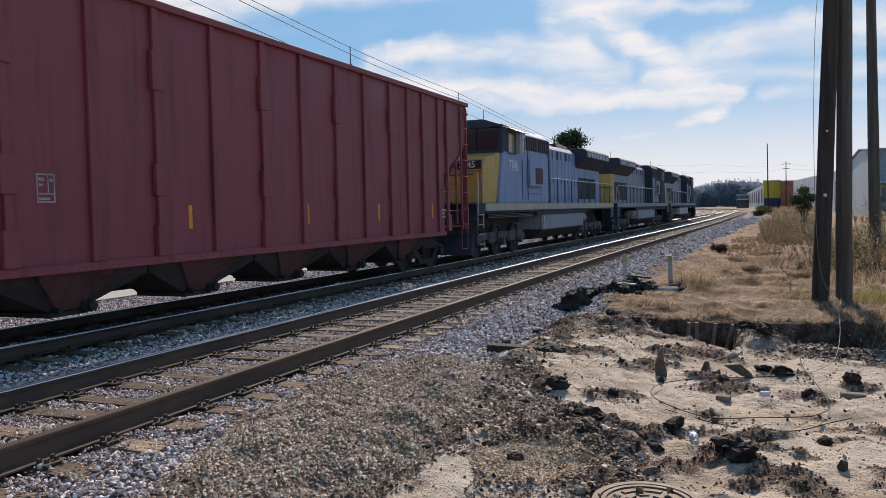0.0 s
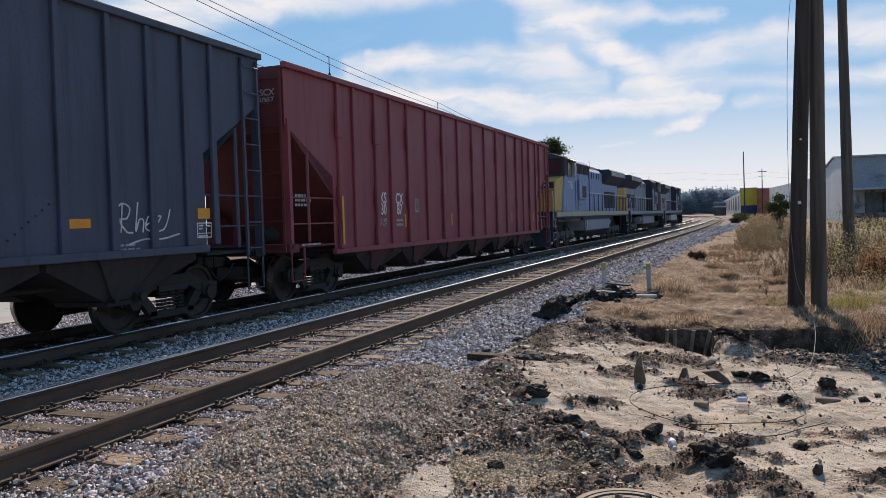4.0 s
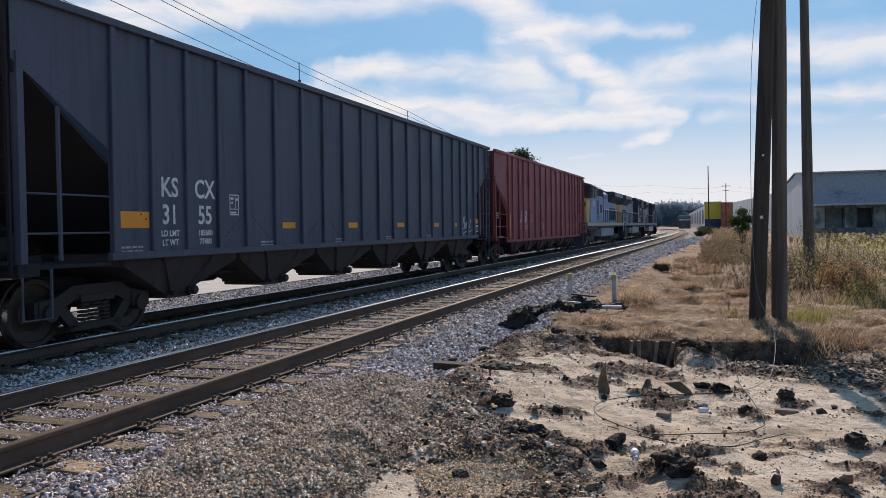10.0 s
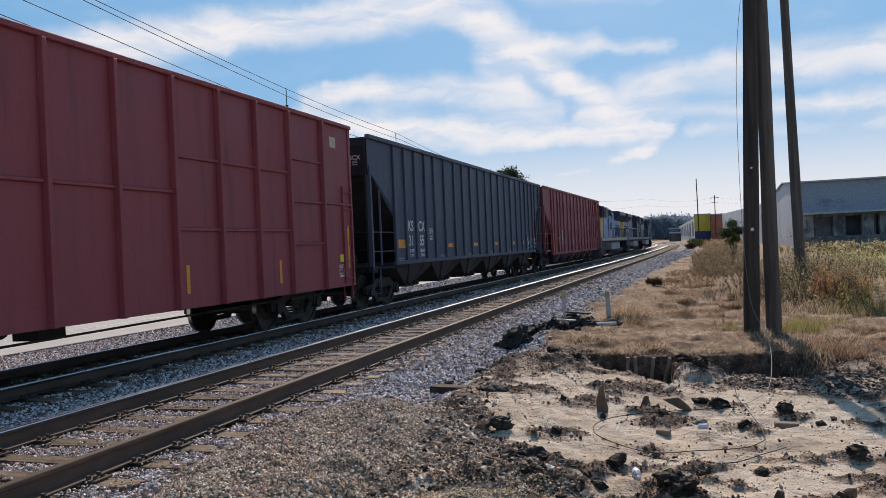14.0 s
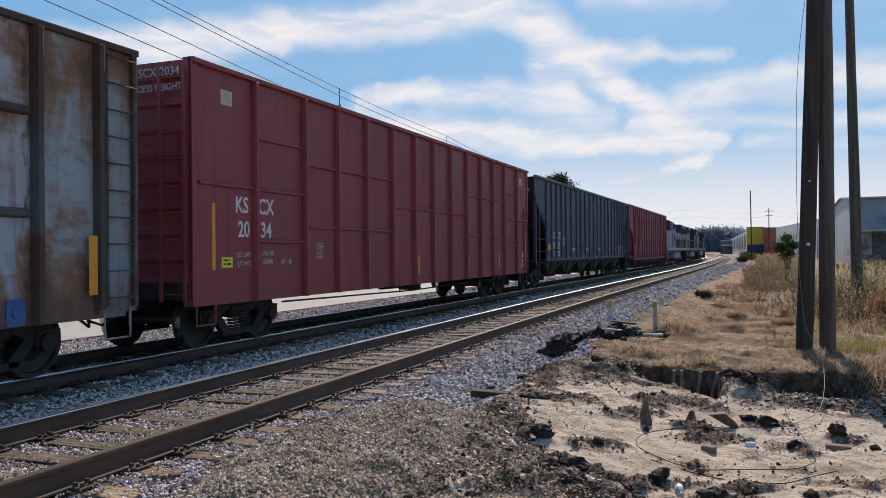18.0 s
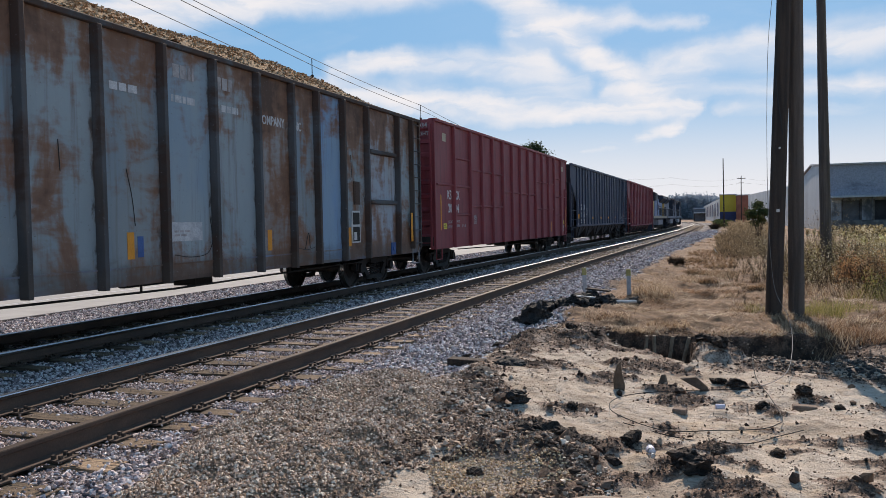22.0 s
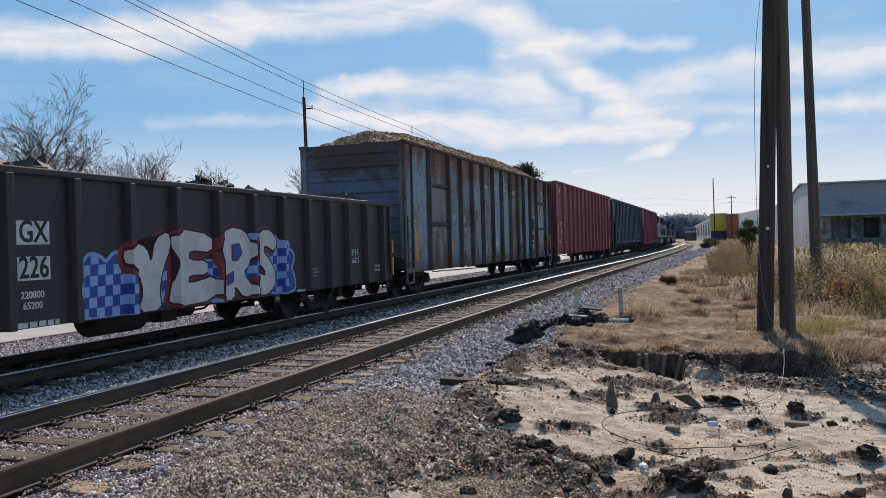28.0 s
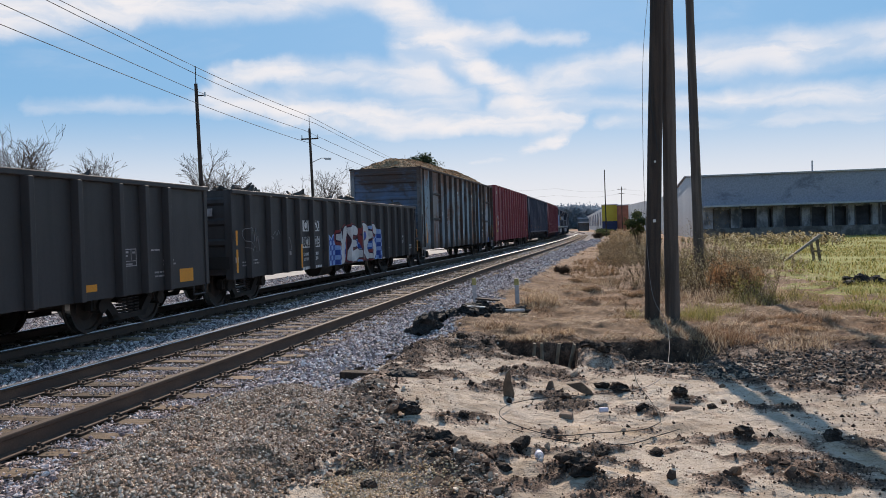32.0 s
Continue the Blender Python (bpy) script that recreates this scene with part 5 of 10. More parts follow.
# rusty wood chip car
def rusted(name, pale, dull, amount, rust=(0.215, 0.098, 0.048), seams=True):
    """Old paint with soft rust stains, runs down the sheet and bare scabs."""
    m, g, s = material(name)
    co = g.n("ShaderNodeTexCoord").outputs["Object"]
    wide = g.noise(g.scaled(co, (1, 1.0, 0.45)), 0.8, 4, 0.55, 0.3)
    runs = g.noise(g.scaled(co, (1, 5.0, 0.30)), 1.5, 6, 0.62, 0.2)
    spots = g.noise(g.scaled(co, (1, 1.3, 0.85)), 1.0, 5, 0.6, 0.5)
    smear = g.noise(g.scaled(co, (1, 1.0, 3.2)), 2.6, 5, 0.6, 0.4)
    fine = g.noise(co, 26.0, 4, 0.65)
    c = g.mix(g.ramp(wide, 0.36, 0.64), pale, dull)
    c = g.mix(g.ramp(runs, 0.50, 0.74, 0, 0.55), c, (0.13, 0.095, 0.075))
    k = g.math("ADD", g.math("MULTIPLY", spots, 0.68), g.math("ADD", g.math("MULTIPLY", runs, 0.12), g.math("MULTIPLY", smear, 0.20)))
    sep = g.n("ShaderNodeSeparateXYZ")
    g.put(sep, 0, co)
    k = g.math("ADD", k, g.math("ADD", g.ramp(sep.outputs[2], 2.8, 4.1, -0.03, 0.095), g.ramp(sep.outputs[2], 1.5, 0.75, 0.0, 0.06)))
    c = g.mix(g.ramp(k, 0.56 - 0.24 * amount, 0.70 - 0.24 * amount, 0, 0.9), c, rust)
    c = g.mix(g.ramp(k, 0.66 - 0.24 * amount, 0.84 - 0.24 * amount, 0, 0.85), c, (0.075, 0.042, 0.030))
    # sooty bottom edge and flaked specks
    c = g.mix(g.ramp(g.math("ADD", sep.outputs[2], g.math("MULTIPLY", smear, 0.6)), 1.42, 1.05, 0, 0.55), c, (0.085, 0.07, 0.058))
    c = g.mix(g.ramp(fine, 0.64, 0.74, 0, 0.6), c, (0.09, 0.06, 0.045))
    c = g.mix(g.ramp(fine, 0.36, 0.26, 0, 0.25), c, (0.6, 0.62, 0.64))
    if seams:
        # dark corrosion creeping in from the sheet's two upright edges
        gen = g.n("ShaderNodeSeparateXYZ")
        g.put(gen, 0, g.n("ShaderNodeTexCoord").outputs["Generated"])
        rim = g.math("MINIMUM", gen.outputs[1], g.math("SUBTRACT", 1.0, gen.outputs[1]))
        creep = g.math("ADD", rim, g.math("MULTIPLY", g.math("SUBTRACT", g.noise(g.scaled(co, (1, 1.6, 0.8)), 3.2, 5, 0.65, 0.3), 0.5), 0.42))
        c = g.mix(g.ramp(creep, 0.07, 0.0, 0, 0.85), c, (0.058, 0.040, 0.032))
    g.put(s, "Base Color", c)
    g.put(s, "Roughness", 0.78)
    bump(g, s, g.math("ADD", g.math("MULTIPLY", fine, 0.06), wide), 0.15, 0.05)
    return m


M["rusty_pale"] = rusted("pale_blue_chalky_paint", (0.245, 0.335, 0.41), (0.31, 0.375, 0.405), 0.34)
M["rusty_grey"] = rusted("grey_weathered_paint", (0.20, 0.265, 0.315), (0.255, 0.295, 0.31), 0.42)
M["rusty_tan"] = rusted("tan_stained_paint", (0.30, 0.36, 0.39), (0.25, 0.31, 0.335), 0.54)
M["rusty_brown"] = rusted("heavily_rusted_sheet", (0.30, 0.30, 0.30), (0.22, 0.185, 0.165), 0.66)
M["rusty_blue"] = rusted("blue_chalky_paint", (0.16, 0.30, 0.52), (0.24, 0.36, 0.48), 0.24)
M["rusty_door"] = rusted("rust_bloomed_door", (0.27, 0.30, 0.34), (0.24, 0.22, 0.21), 0.60, rust=(0.16, 0.075, 0.045))
M["rusty_pane"] = rusted("pale_door_with_rust", (0.34, 0.40, 0.47), (0.36, 0.36, 0.36), 0.48)
M["rusty_post"] = rusted("rust_brown_posts", (0.085, 0.095, 0.105), (0.045, 0.04, 0.038), 0.46, rust=(0.06, 0.032, 0.022), seams=False)
M["rusty_end"] = rusted("rusted_blue_end", (0.095, 0.145, 0.245), (0.085, 0.105, 0.14), 0.5, rust=(0.06, 0.04, 0.032), seams=False)
M["rusty_corner"] = rusted("grey_blue_corner_post", (0.20, 0.24, 0.29), (0.14, 0.145, 0.15), 0.5, rust=(0.075, 0.045, 0.032), seams=False)
M["rusty_sill"] = rusted("blue_sill_paint", (0.20, 0.32, 0.52), (0.26, 0.27, 0.29), 0.5, seams=False)
RUSTY_PANELS = ["rusty_grey", "rusty_pale", "rusty_door", "rusty_grey", "rusty_grey", "rusty_tan", "rusty_grey", "rusty_pale", "rusty_tan", "rusty_brown", "rusty_grey", "rusty_blue", "rusty_tan", "rusty_pane", "rusty_tan", "rusty_grey"]
F_MID, F_LEN = -52.25, 19.16
posts = [(-61.35 - F_MID, 0.02, 0.07, 0.0)] + [(y - F_MID, 0.058, 0.13, low) for y, low in ((-60.06, 0.12), (-58.35, 0.12), (-57.14, 0.14), (-55.9, 0.14), (-54.65, 0.14), (-53.35, 0.14), (-52.1, 0.14), (-50.8, 0.14), (-49.6, 0.14), (-48.6, 0.12), (-47.42, 0.12), (-46.19, 0.12), (-44.35, 0.1), (-43.4, 0.0))]
rails = [(-60.0 - F_MID, -58.4 - F_MID, 3.15), (-60.0 - F_MID, -58.4 - F_MID, 2.0), (-46.1 - F_MID, -44.4 - F_MID, 3.15), (-46.1 - F_MID, -44.4 - F_MID, 1.96)]
rusty, sets = box_gondola("wood_chip_car", "rusted pale blue wood chip gondola heaped with chips", F_LEN, M["rusty"], 1.6, 0.78, 4.26, posts, rails, chip_heap(0.72, 4.30, aft=0.7, rough=0.08), M["chips"], True)
TRAIN.append((rusty, F_MID, 7.5, sets))
for ob in list(rusty.children):
    if ob.name.startswith("side_post") or ob.name.startswith("side_stiffener") or ob.name.startswith("top_chord"):
        ob.data.materials[0] = M["rusty_post"]
    if ob.name.startswith("corner_post"):
        ob.data.materials[0] = M["rusty_corner"]
    if ob.name.startswith("end_"):
        ob.data.materials[0] = M["rusty_end"] if "sill" not in ob.name else M["underframe"]
    if ob.name.startswith("side_sheet") and max(v.co.x for v in ob.data.vertices) > 0:
        bpy.data.objects.remove(ob)
# the near side is of separate sheets between the posts, each weathered in its own way
cuts = [-F_LEN / 2, *[q[0] for q in posts], F_LEN / 2]
for k, (y0, y1) in enumerate(zip(cuts, cuts[1:])):
    b = Build()
    b.box(1.51, 1.55 + (0.012 if k in (2, 14) else 0.0), y0, y1, 0.72, 4.26)
    part("side_sheet", b, M[RUSTY_PANELS[k]], rusty, "rust-streaked steel side sheet")
b = Build()
b.box(1.45, 1.565, -F_LEN / 2 + 2.2, F_LEN / 2 - 4.2, 0.90, 0.925)
b.box(1.45, 1.545, -F_LEN / 2 + 0.2, F_LEN / 2 - 0.2, 0.66, 0.72)
part("side_sill", b, M["rusty_sill"], rusty, "faded blue side sill")
M["stencil_worn"] = surface("worn_white_lettering", (0.40, 0.42, 0.45), (0.64, 0.65, 0.66), 0.6, 6, 60)
writing("519", 0.34, M["stencil_worn"], rusty, S2, -56.62 - F_MID, 1.8, label="faded stencilled lettering", squeeze=0.9)
writing("FP", 0.34, M["stencil_worn"], rusty, S2, -57.65 - F_MID, 2.22, squeeze=0.9)
writing("BX", 0.34, M["stencil_worn"], rusty, S2, -56.7 - F_MID, 2.2, squeeze=0.9)
stencil_lines(rusty, M["stencil_dim"], S2, -56.6 - F_MID, 1.5, 0.5, 3, 0.12, 0.06, 11)
for t, y, z, size in (("COMPANY", -50.24, 3.38, 0.235), ("INC", -49.3, 3.38, 0.235)):
    writing(t, size, M["stencil_worn"], rusty, S2, y - F_MID, z, label="faded stencilled lettering", squeeze=0.8)
for k, (y, z, w, h) in enumerate(((-52.72, 3.95, 0.62, 0.2), (-51.65, 3.93, 0.6, 0.2), (-54.0, 3.48, 0.75, 0.11), (-52.78, 3.48, 0.6, 0.11), (-51.5, 3.48, 0.6, 0.11))):
    stencil_lines(rusty, M["stencil_worn"] if h < 0.15 else M["stencil_dim"], S2, y - F_MID, z, w, 1, 0.3, h, 12 + k)
# gouges and bent wires on the sheets
for pts in ([(-49.52, 2.92), (-49.50, 2.4), (-49.53, 1.9), (-49.46, 1.55)], [(-46.95, 3.0), (-46.93, 2.62), (-46.97, 2.45)], [(-53.1, 1.05), (-52.7, 1.0), (-52.3, 1.04), (-52.15, 1.25), (-52.2, 1.62)],
            [(-49.1, 0.98), (-48.95, 1.3), (-48.9, 1.0)], [(-60.6, 3.35), (-60.52, 3.6), (-60.5, 3.7)], [(-49.4, 1.02), (-49.0, 0.97), (-48.6, 1.03)],
            [(-55.3, 2.6), (-55.28, 2.2)], [(-54.1, 2.3), (-54.0, 1.9), (-53.95, 1.5)]):
    b = Build()
    b.tube(curl([(S2 + 0.004, y - F_MID, z) for y, z in pts], 5), 0.006, 5)
    part("gouge", b, M["black"], rusty, "dark gouge in the sheet")
b = Build()
rr = random.Random(31)
for _ in range(26):
    y, z = -60.9 + rr.choice((0.0, 0.32, 0.62)) + rr.uniform(-.02, .02), rr.uniform(1.3, 3.2)
    b.box(S2, S2 + 0.006, y - F_MID, y - F_MID + 0.014, z, z + rr.uniform(0.03, 0.08))
part("paint_chip", b, M["rust_dark"], rusty, "small chips in the paint")["kind"] = "stuff"
for y, z, h in ((-61.22, 1.38, 0.85), (-57.9, 1.36, 0.38), (-54.05, 1.22, 0.38), (-50.4, 1.2, 0.38), (-47.07, 1.18, 0.42), (-43.55, 1.35, 0.75)):
    bar(rusty, "reflector", M["yellow"], S2 if -61 < y < -44 else S2 + 0.10, y - F_MID, z, 0.14, h, "yellow reflective strip")
bar(rusty, "repaint_patch", M["stencil_worn"], S2, -52.90 - F_MID, 1.40, 0.98, 0.29, "pale repainted band")
stencil_lines(rusty, M["stencil_dim"], S2 + 0.005, -52.9 - F_MID, 1.42, 0.4, 2, 0.06, 0.03, 77)
b = Build()
b.slot = 0
b.box(S2, S2 + 0.02, -46.98 - F_MID, -46.56 - F_MID, 1.04, 1.76)
b.slot = 1
b.box(S2 + 0.02, S2 + 0.025, -46.94 - F_MID, -46.60 - F_MID, 1.45, 1.72)
b.box(S2 + 0.02, S2 + 0.025, -46.94 - F_MID, -46.60 - F_MID, 1.07, 1.40)
b.slot = 0
b.box(S2 + 0.025, S2 + 0.03, -46.9 - F_MID, -46.76 - F_MID, 1.1, 1.28)
part("placard_holder", b, [M["stencil"], M["underframe"]], rusty, "weathered placard holder with a pale card")
b = Build()
b.box(S2, S2 + 0.03, -46.85 - F_MID, -46.57 - F_MID, 1.9, 2.42)
for k in range(8):
    b.box(S2 + 0.03, S2 + 0.045, -46.82 - F_MID, -46.6 - F_MID, 1.94 + 0.06 * k, 1.97 + 0.06 * k)
part("vent_grille", b, M["rust_dark"], rusty)
M["blue_patch"] = surface("blue_patch_paint", (0.03, 0.09, 0.28), (0.06, 0.14, 0.36), 0.6)
b = Build()
b.box(1.5, 1.58, -44.75 - F_MID, -44.5 - F_MID, 0.68, 0.98)
b.cyl((1.58, -44.62 - F_MID, 0.83), (1.6, -44.62 - F_MID, 0.83), 0.07, 10)
part("jacking_pad", b, M["blue_patch"], rusty, "bright blue steel bracket")
bar(rusty, "paint_patch", M["blue_patch"], S2, -53.85 - F_MID, 1.2, 0.12, 0.3, "small blue paint patch")
ladder(rusty, 1.60, F_LEN / 2 - 0.1, F_LEN / 2 - 0.6, 0.8, 4.2, 10, M["rusty_post"])
for y0, y1, z in ((-60.0, -58.4, 3.17), (-60.0, -58.4, 2.02), (-46.1, -44.4, 3.17), (-46.1, -44.4, 1.98)):
    b = Build()
    b.prism([(1.55, z - 0.07), (1.64, z - 0.045), (1.64, z + 0.03), (1.55, z + 0.055)], "y", y0 + 0.08 - F_MID, y1 - 0.08 - F_MID)
    part("door_rail", b, M["rusty_post"], rusty, "bent dark door rail", bevel=0.01)
ladder(rusty, 1.58, -F_LEN / 2 + 0.1, -F_LEN / 2 + 0.5, 0.8, 2.2, 4, M["rust_dark"])


def scrap_heap(X, Y, e, side):
    u = np.clip(1 - np.abs(Y / e) ** 6, 0, 1)
    return 2.02 + 0.18 * u * np.clip(1 - (X / side) ** 2, 0, 1) + 0.16 * fractal(X, Y, 1.2, 4, 81) * u


def scrap_pieces(v, e, seed, n):
    r = random.Random(seed)
    for k in range(n):
        m = pose(r.uniform(-1.1, 1.2), r.uniform(-e + 0.8, e - 0.8), 2.49 + r.uniform(-0.08, 0.08), 0, 0, r.uniform(0, 360))
        for _ in range(r.choice((4, 5, 6))):
            s = Vector((r.uniform(-1, 1), r.uniform(-1, 1), r.uniform(-1, 1))).normalized()
            c = Vector((r.uniform(-.12, .12), r.uniform(-.22, .22), r.uniform(-.06, .1)))
            o = Matrix.Translation(c) @ s.to_track_quat("Z", "Y").to_matrix().to_4x4()
            w, l, t = r.uniform(.06, .2), r.uniform(.1, .27), r.uniform(.006, .04)
            b = Build()
            b.poly([o @ Vector((x, y, z)) for z in (-t, t) for x, y in ((-w, -l), (w, -l * .8), (w * .7, l), (-w, l * .6))], [(0, 1, 2, 3), (4, 5, 6, 7), (0, 1, 5, 4), (1, 2, 6, 5), (2, 3, 7, 6), (3, 0, 4, 7)])
            p = part("scrap_plate", b, M["scrap"], v, "crumpled plate of scrap metal")
            p.matrix_basis = m


def cover_with_chips(v, length, heap, side, n, seed):
    """Loose chips lying over a heaped load."""
    r = np.random.default_rng(seed)
    e = length / 2
    X, Y = r.uniform(-side + 0.15, side - 0.13, n), r.uniform(-e + 0.2, e - 0.2, n)
    Z = heap(X, Y, e, side) + 0.01
    d1 = r.normal(0, 1, (n, 3)) * np.array([1, 1, 0.5])
    d1 /= np.linalg.norm(d1, axis=1)[:, None]
    d2 = np.cross(d1, r.normal(0, 1, (n, 3)))
    d2 /= np.linalg.norm(d2, axis=1)[:, None]
    s = r.uniform(0.018, 0.048, n)[:, None]
    c = np.stack([X, Y, Z], -1)
    P = np.stack([c - d1 * s, c + d2 * s * 0.5, c + d1 * s, c - d2 * s * 0.5], 1).reshape(-1, 3)
    o = part("chip_cover", raw_mesh("chip_cover", P, np.arange(n * 4).reshape(-1, 4), [M["chip_flakes"]]), None, v, "loose wood chips")
    o["kind"] = "stuff"


m, g, s = material("loose_wood_chips")
rnd = g.n("ShaderNodeNewGeometry").outputs["Random Per Island"]
g.put(s, "Base Color", g.mix(g.ramp(rnd, 0.3, 0.9), g.mix(g.ramp(rnd, 0.0, 0.35), (0.17, 0.095, 0.05), (0.36, 0.22, 0.12)), (0.58, 0.39, 0.24)))
g.put(s, "Roughness", 0.9)
M["chip_flakes"] = m
cover_with_chips(rusty, F_LEN, chip_heap(0.72, 4.30, aft=0.7, rough=0.08), 1.6, 24000, 3)
cover_with_chips(maroon, W_LEN, chip_heap(0.35, 4.30), 1.6, 2500, 4)

# dark gondola with graffiti
G_MID, G_LEN = -71.05, 16.4
posts = [(y - G_MID, 0.075, 0.13, 0.0) for y in (-78.5, -77.4, -76.45, -75.6, -74.65, -73.6, -72.57, -71.55, -70.45, -69.38, -68.35, -67.35, -66.4, -65.5, -64.5, -63.5)]
GON_POSTS = posts
gon, sets = box_gondola("gondola_car", "dark olive-grey scrap gondola with white and blue graffiti", G_LEN, M["gondola"], 1.6, 0.55, 2.50, posts, [], scrap_heap, M["scrap"], False, (-6.6, 5.2))
TRAIN.append((gon, G_MID, 5.9, sets))
scrap_pieces(gon, G_LEN / 2, 5, 36)
# second dark gondola
H_MID, H_LEN = -88.5, 16.4
posts = [(y - H_MID, 0.075, 0.13, 0.0) for y in (-95.9, -94.8, -93.7, -92.7, -91.7, -90.6, -89.6, -88.5, -87.5, -86.5, -85.45, -84.4, -83.35, -82.6, -81.87)]
gon2, sets = box_gondola("gondola_car", "dark grey gondola car with orange reflectors", H_LEN, M["gondola"], 1.6, 0.55, 2.50, posts, [], scrap_heap, M["scrap"], False)
TRAIN.append((gon2, H_MID, 6.2, sets))
scrap_pieces(gon2, H_LEN / 2, 9, 9)
# lettering, strips and graffiti of the two gondolas
S3 = 1.6 - 0.048
for t, y, z, w in (("CI", -74.97, 1.71, 0.42), ("GX", -74.22, 1.71, 0.5), ("802", -74.97, 1.275, 0.5), ("226", -74.22, 1.275, 0.5)):
    bar(gon, "number_panel", M["stencil"], S3, y - G_MID, z, w, 0.29, "white painted panel")
    writing(t, 0.37, M["black"], gon, S3 + 0.006, y - G_MID, z, squeeze=0.82)
for t, z in (("220800", 0.95), ("65200", 0.82)):
    writing(t, 0.12, M["stencil"], gon, S3, -74.25 - G_MID, z)
writing("LD LMT", 0.11, M["stencil"], gon, S3, -74.97 - G_MID, 0.95)
writing("LT WT", 0.11, M["stencil"], gon, S3, -74.97 - G_MID, 0.82)
bar(gon, "reflector", M["yellow"], 1.682, -75.6 - G_MID, 0.93, 0.10, 0.62, "yellow reflective strip")
for y, z, h in ((-79.17, 1.45, 0.32), (-79.17, 0.95, 0.50), (-66.4, 0.92, 0.4), (-62.95, 1.40, 0.34), (-62.95, 0.90, 0.46)):
    bar(gon, "reflector", M["yellow"], S3 + (0.09 if y < -78 or y > -63 else 0), y - G_MID, z, 0.085, h, "yellow reflective strip")
framed_panel(gon, M["stencil"], S3, -65.05 - G_MID, 1.2, 0.42, 0.3)
for y, z, k in ((-67.0, 1.0, 3), (-78.55, 0.92, 2), (-78.07, 0.95, 2)):
    stencil_lines(gon, M["stencil_dim"], S3, y - G_MID, z, 0.4, k, 0.07, 0.03, int(-y * 7))
for t, y, z in (("LIFT/JACK", -64.36, 0.93), ("HERE", -64.36, 0.83), ("2 INCH HF", -63.72, 0.93), ("COMP SHOES", -63.72, 0.83)):
    writing(t, 0.085, M["stencil"], gon, S3, y - G_MID, z)
bar(gon, "small_plate", M["stencil"], S3, -63.33 - G_MID, 1.0, 0.13, 0.11, "small pale square plate")
writing("802226", 0.19, M["black"], gon, 0.75, -G_LEN / 2 - 0.05, 2.015, "end")
for y, z, w, h in ((-81.15, 0.78, 0.50, 0.25), (-84.12, 0.74, 0.42, 0.11), (-87.0, 0.74, 0.42, 0.11), (-90.0, 0.74, 0.42, 0.11), (-93, 0.74, 0.42, 0.11)):
    bar(gon2, "reflector", M["yellow"], S3, y - H_MID, z, w, h, "orange reflective strip")
framed_panel(gon2, M["stencil_dim"], S3, -83.0 - H_MID, 1.18, 0.4, 0.3)
for y, z, k in ((-81.7, 1.1, 2), (-82.2, 1.3, 1), (-82.0, 0.9, 2)):
    stencil_lines(gon2, M["stencil_dim"], S3, y - H_MID, z, 0.5, k, 0.07, 0.03, int(-y * 7))
ladder(gon, 1.58, G_LEN / 2 - 0.12, G_LEN / 2 - 0.5, 0.7, 2.4, 5, M["gondola"])

M["spray_white"] = surface("silver_white_spray_paint", (0.52, 0.52, 0.53), (0.68, 0.68, 0.68), 0.6, 2, 40)
M["spray_blue"] = surface("blue_spray_paint", (0.02, 0.06, 0.30), (0.03, 0.09, 0.38), 0.6, 2, 40)
M["spray_pale"] = surface("pale_blue_spray_paint", (0.22, 0.38, 0.68), (0.30, 0.46, 0.74), 0.6, 2, 40)
M["spray_red"] = surface("dark_red_spray_paint", (0.20, 0.03, 0.035), (0.28, 0.05, 0.05), 0.6, 2, 40)


POST_Y = [ob_y for ob_y, _, _, _ in GON_POSTS]


def drape(me):
    """Lay flat paint over the side sheet and the posts that stand out from it."""
    bm = bmesh.new()
    bm.from_mesh(me)
    lo, hi = min(v.co.y for v in bm.verts), max(v.co.y for v in bm.verts)
    ys, xs = [], []
    for y in sorted(POST_Y):
        for dy, dx in ((-0.075, 0.0), (-0.0525, 0.13), (0.0525, 0.13), (0.075, 0.0)):
            ys.append(y + dy)
            xs.append(dx)
            if lo < y + dy < hi:
                bmesh.ops.bisect_plane(bm, geom=bm.verts[:] + bm.edges[:] + bm.faces[:], plane_co=(0, y + dy, 0), plane_no=(0, 1, 0))
    for v in bm.verts:
        v.co.x += float(np.interp(v.co.y, ys, xs))
    bm.to_mesh(me)
    bm.free()
    return me


def rounded(poly, times=2):
    for _ in range(times):
        out = []
        for p, q in zip(poly, poly[1:] + poly[:1]):
            out += [(p[0] * 0.78 + q[0] * 0.22, p[1] * 0.78 + q[1] * 0.22), (p[0] * 0.22 + q[0] * 0.78, p[1] * 0.22 + q[1] * 0.78)]
        poly = out
    return poly


def grown(poly, w):
    area = sum(p[0] * q[1] - q[0] * p[1] for p, q in zip(poly, poly[1:] + poly[:1]))
    out = []
    for k, p in enumerate(poly):
        a, c = poly[k - 1], poly[(k + 1) % len(poly)]
        n = Vector((c[1] - a[1], a[0] - c[0])).normalized() * (w if area > 0 else -w)
        out.append((p[0] + n.x, max(0.56, p[1] + n.y)))
    return out


def spray_layer(outline, mat, lift, name="graffiti", label="spray-painted graffiti"):
    b = Build()
    pts = [(y - G_MID, z) for y, z in outline]
    b.poly([(S3 + lift, y, z) for y, z in pts], [tuple(range(len(pts)))])
    return part(name, drape(b.mesh(name, mat)), None, gon, label)


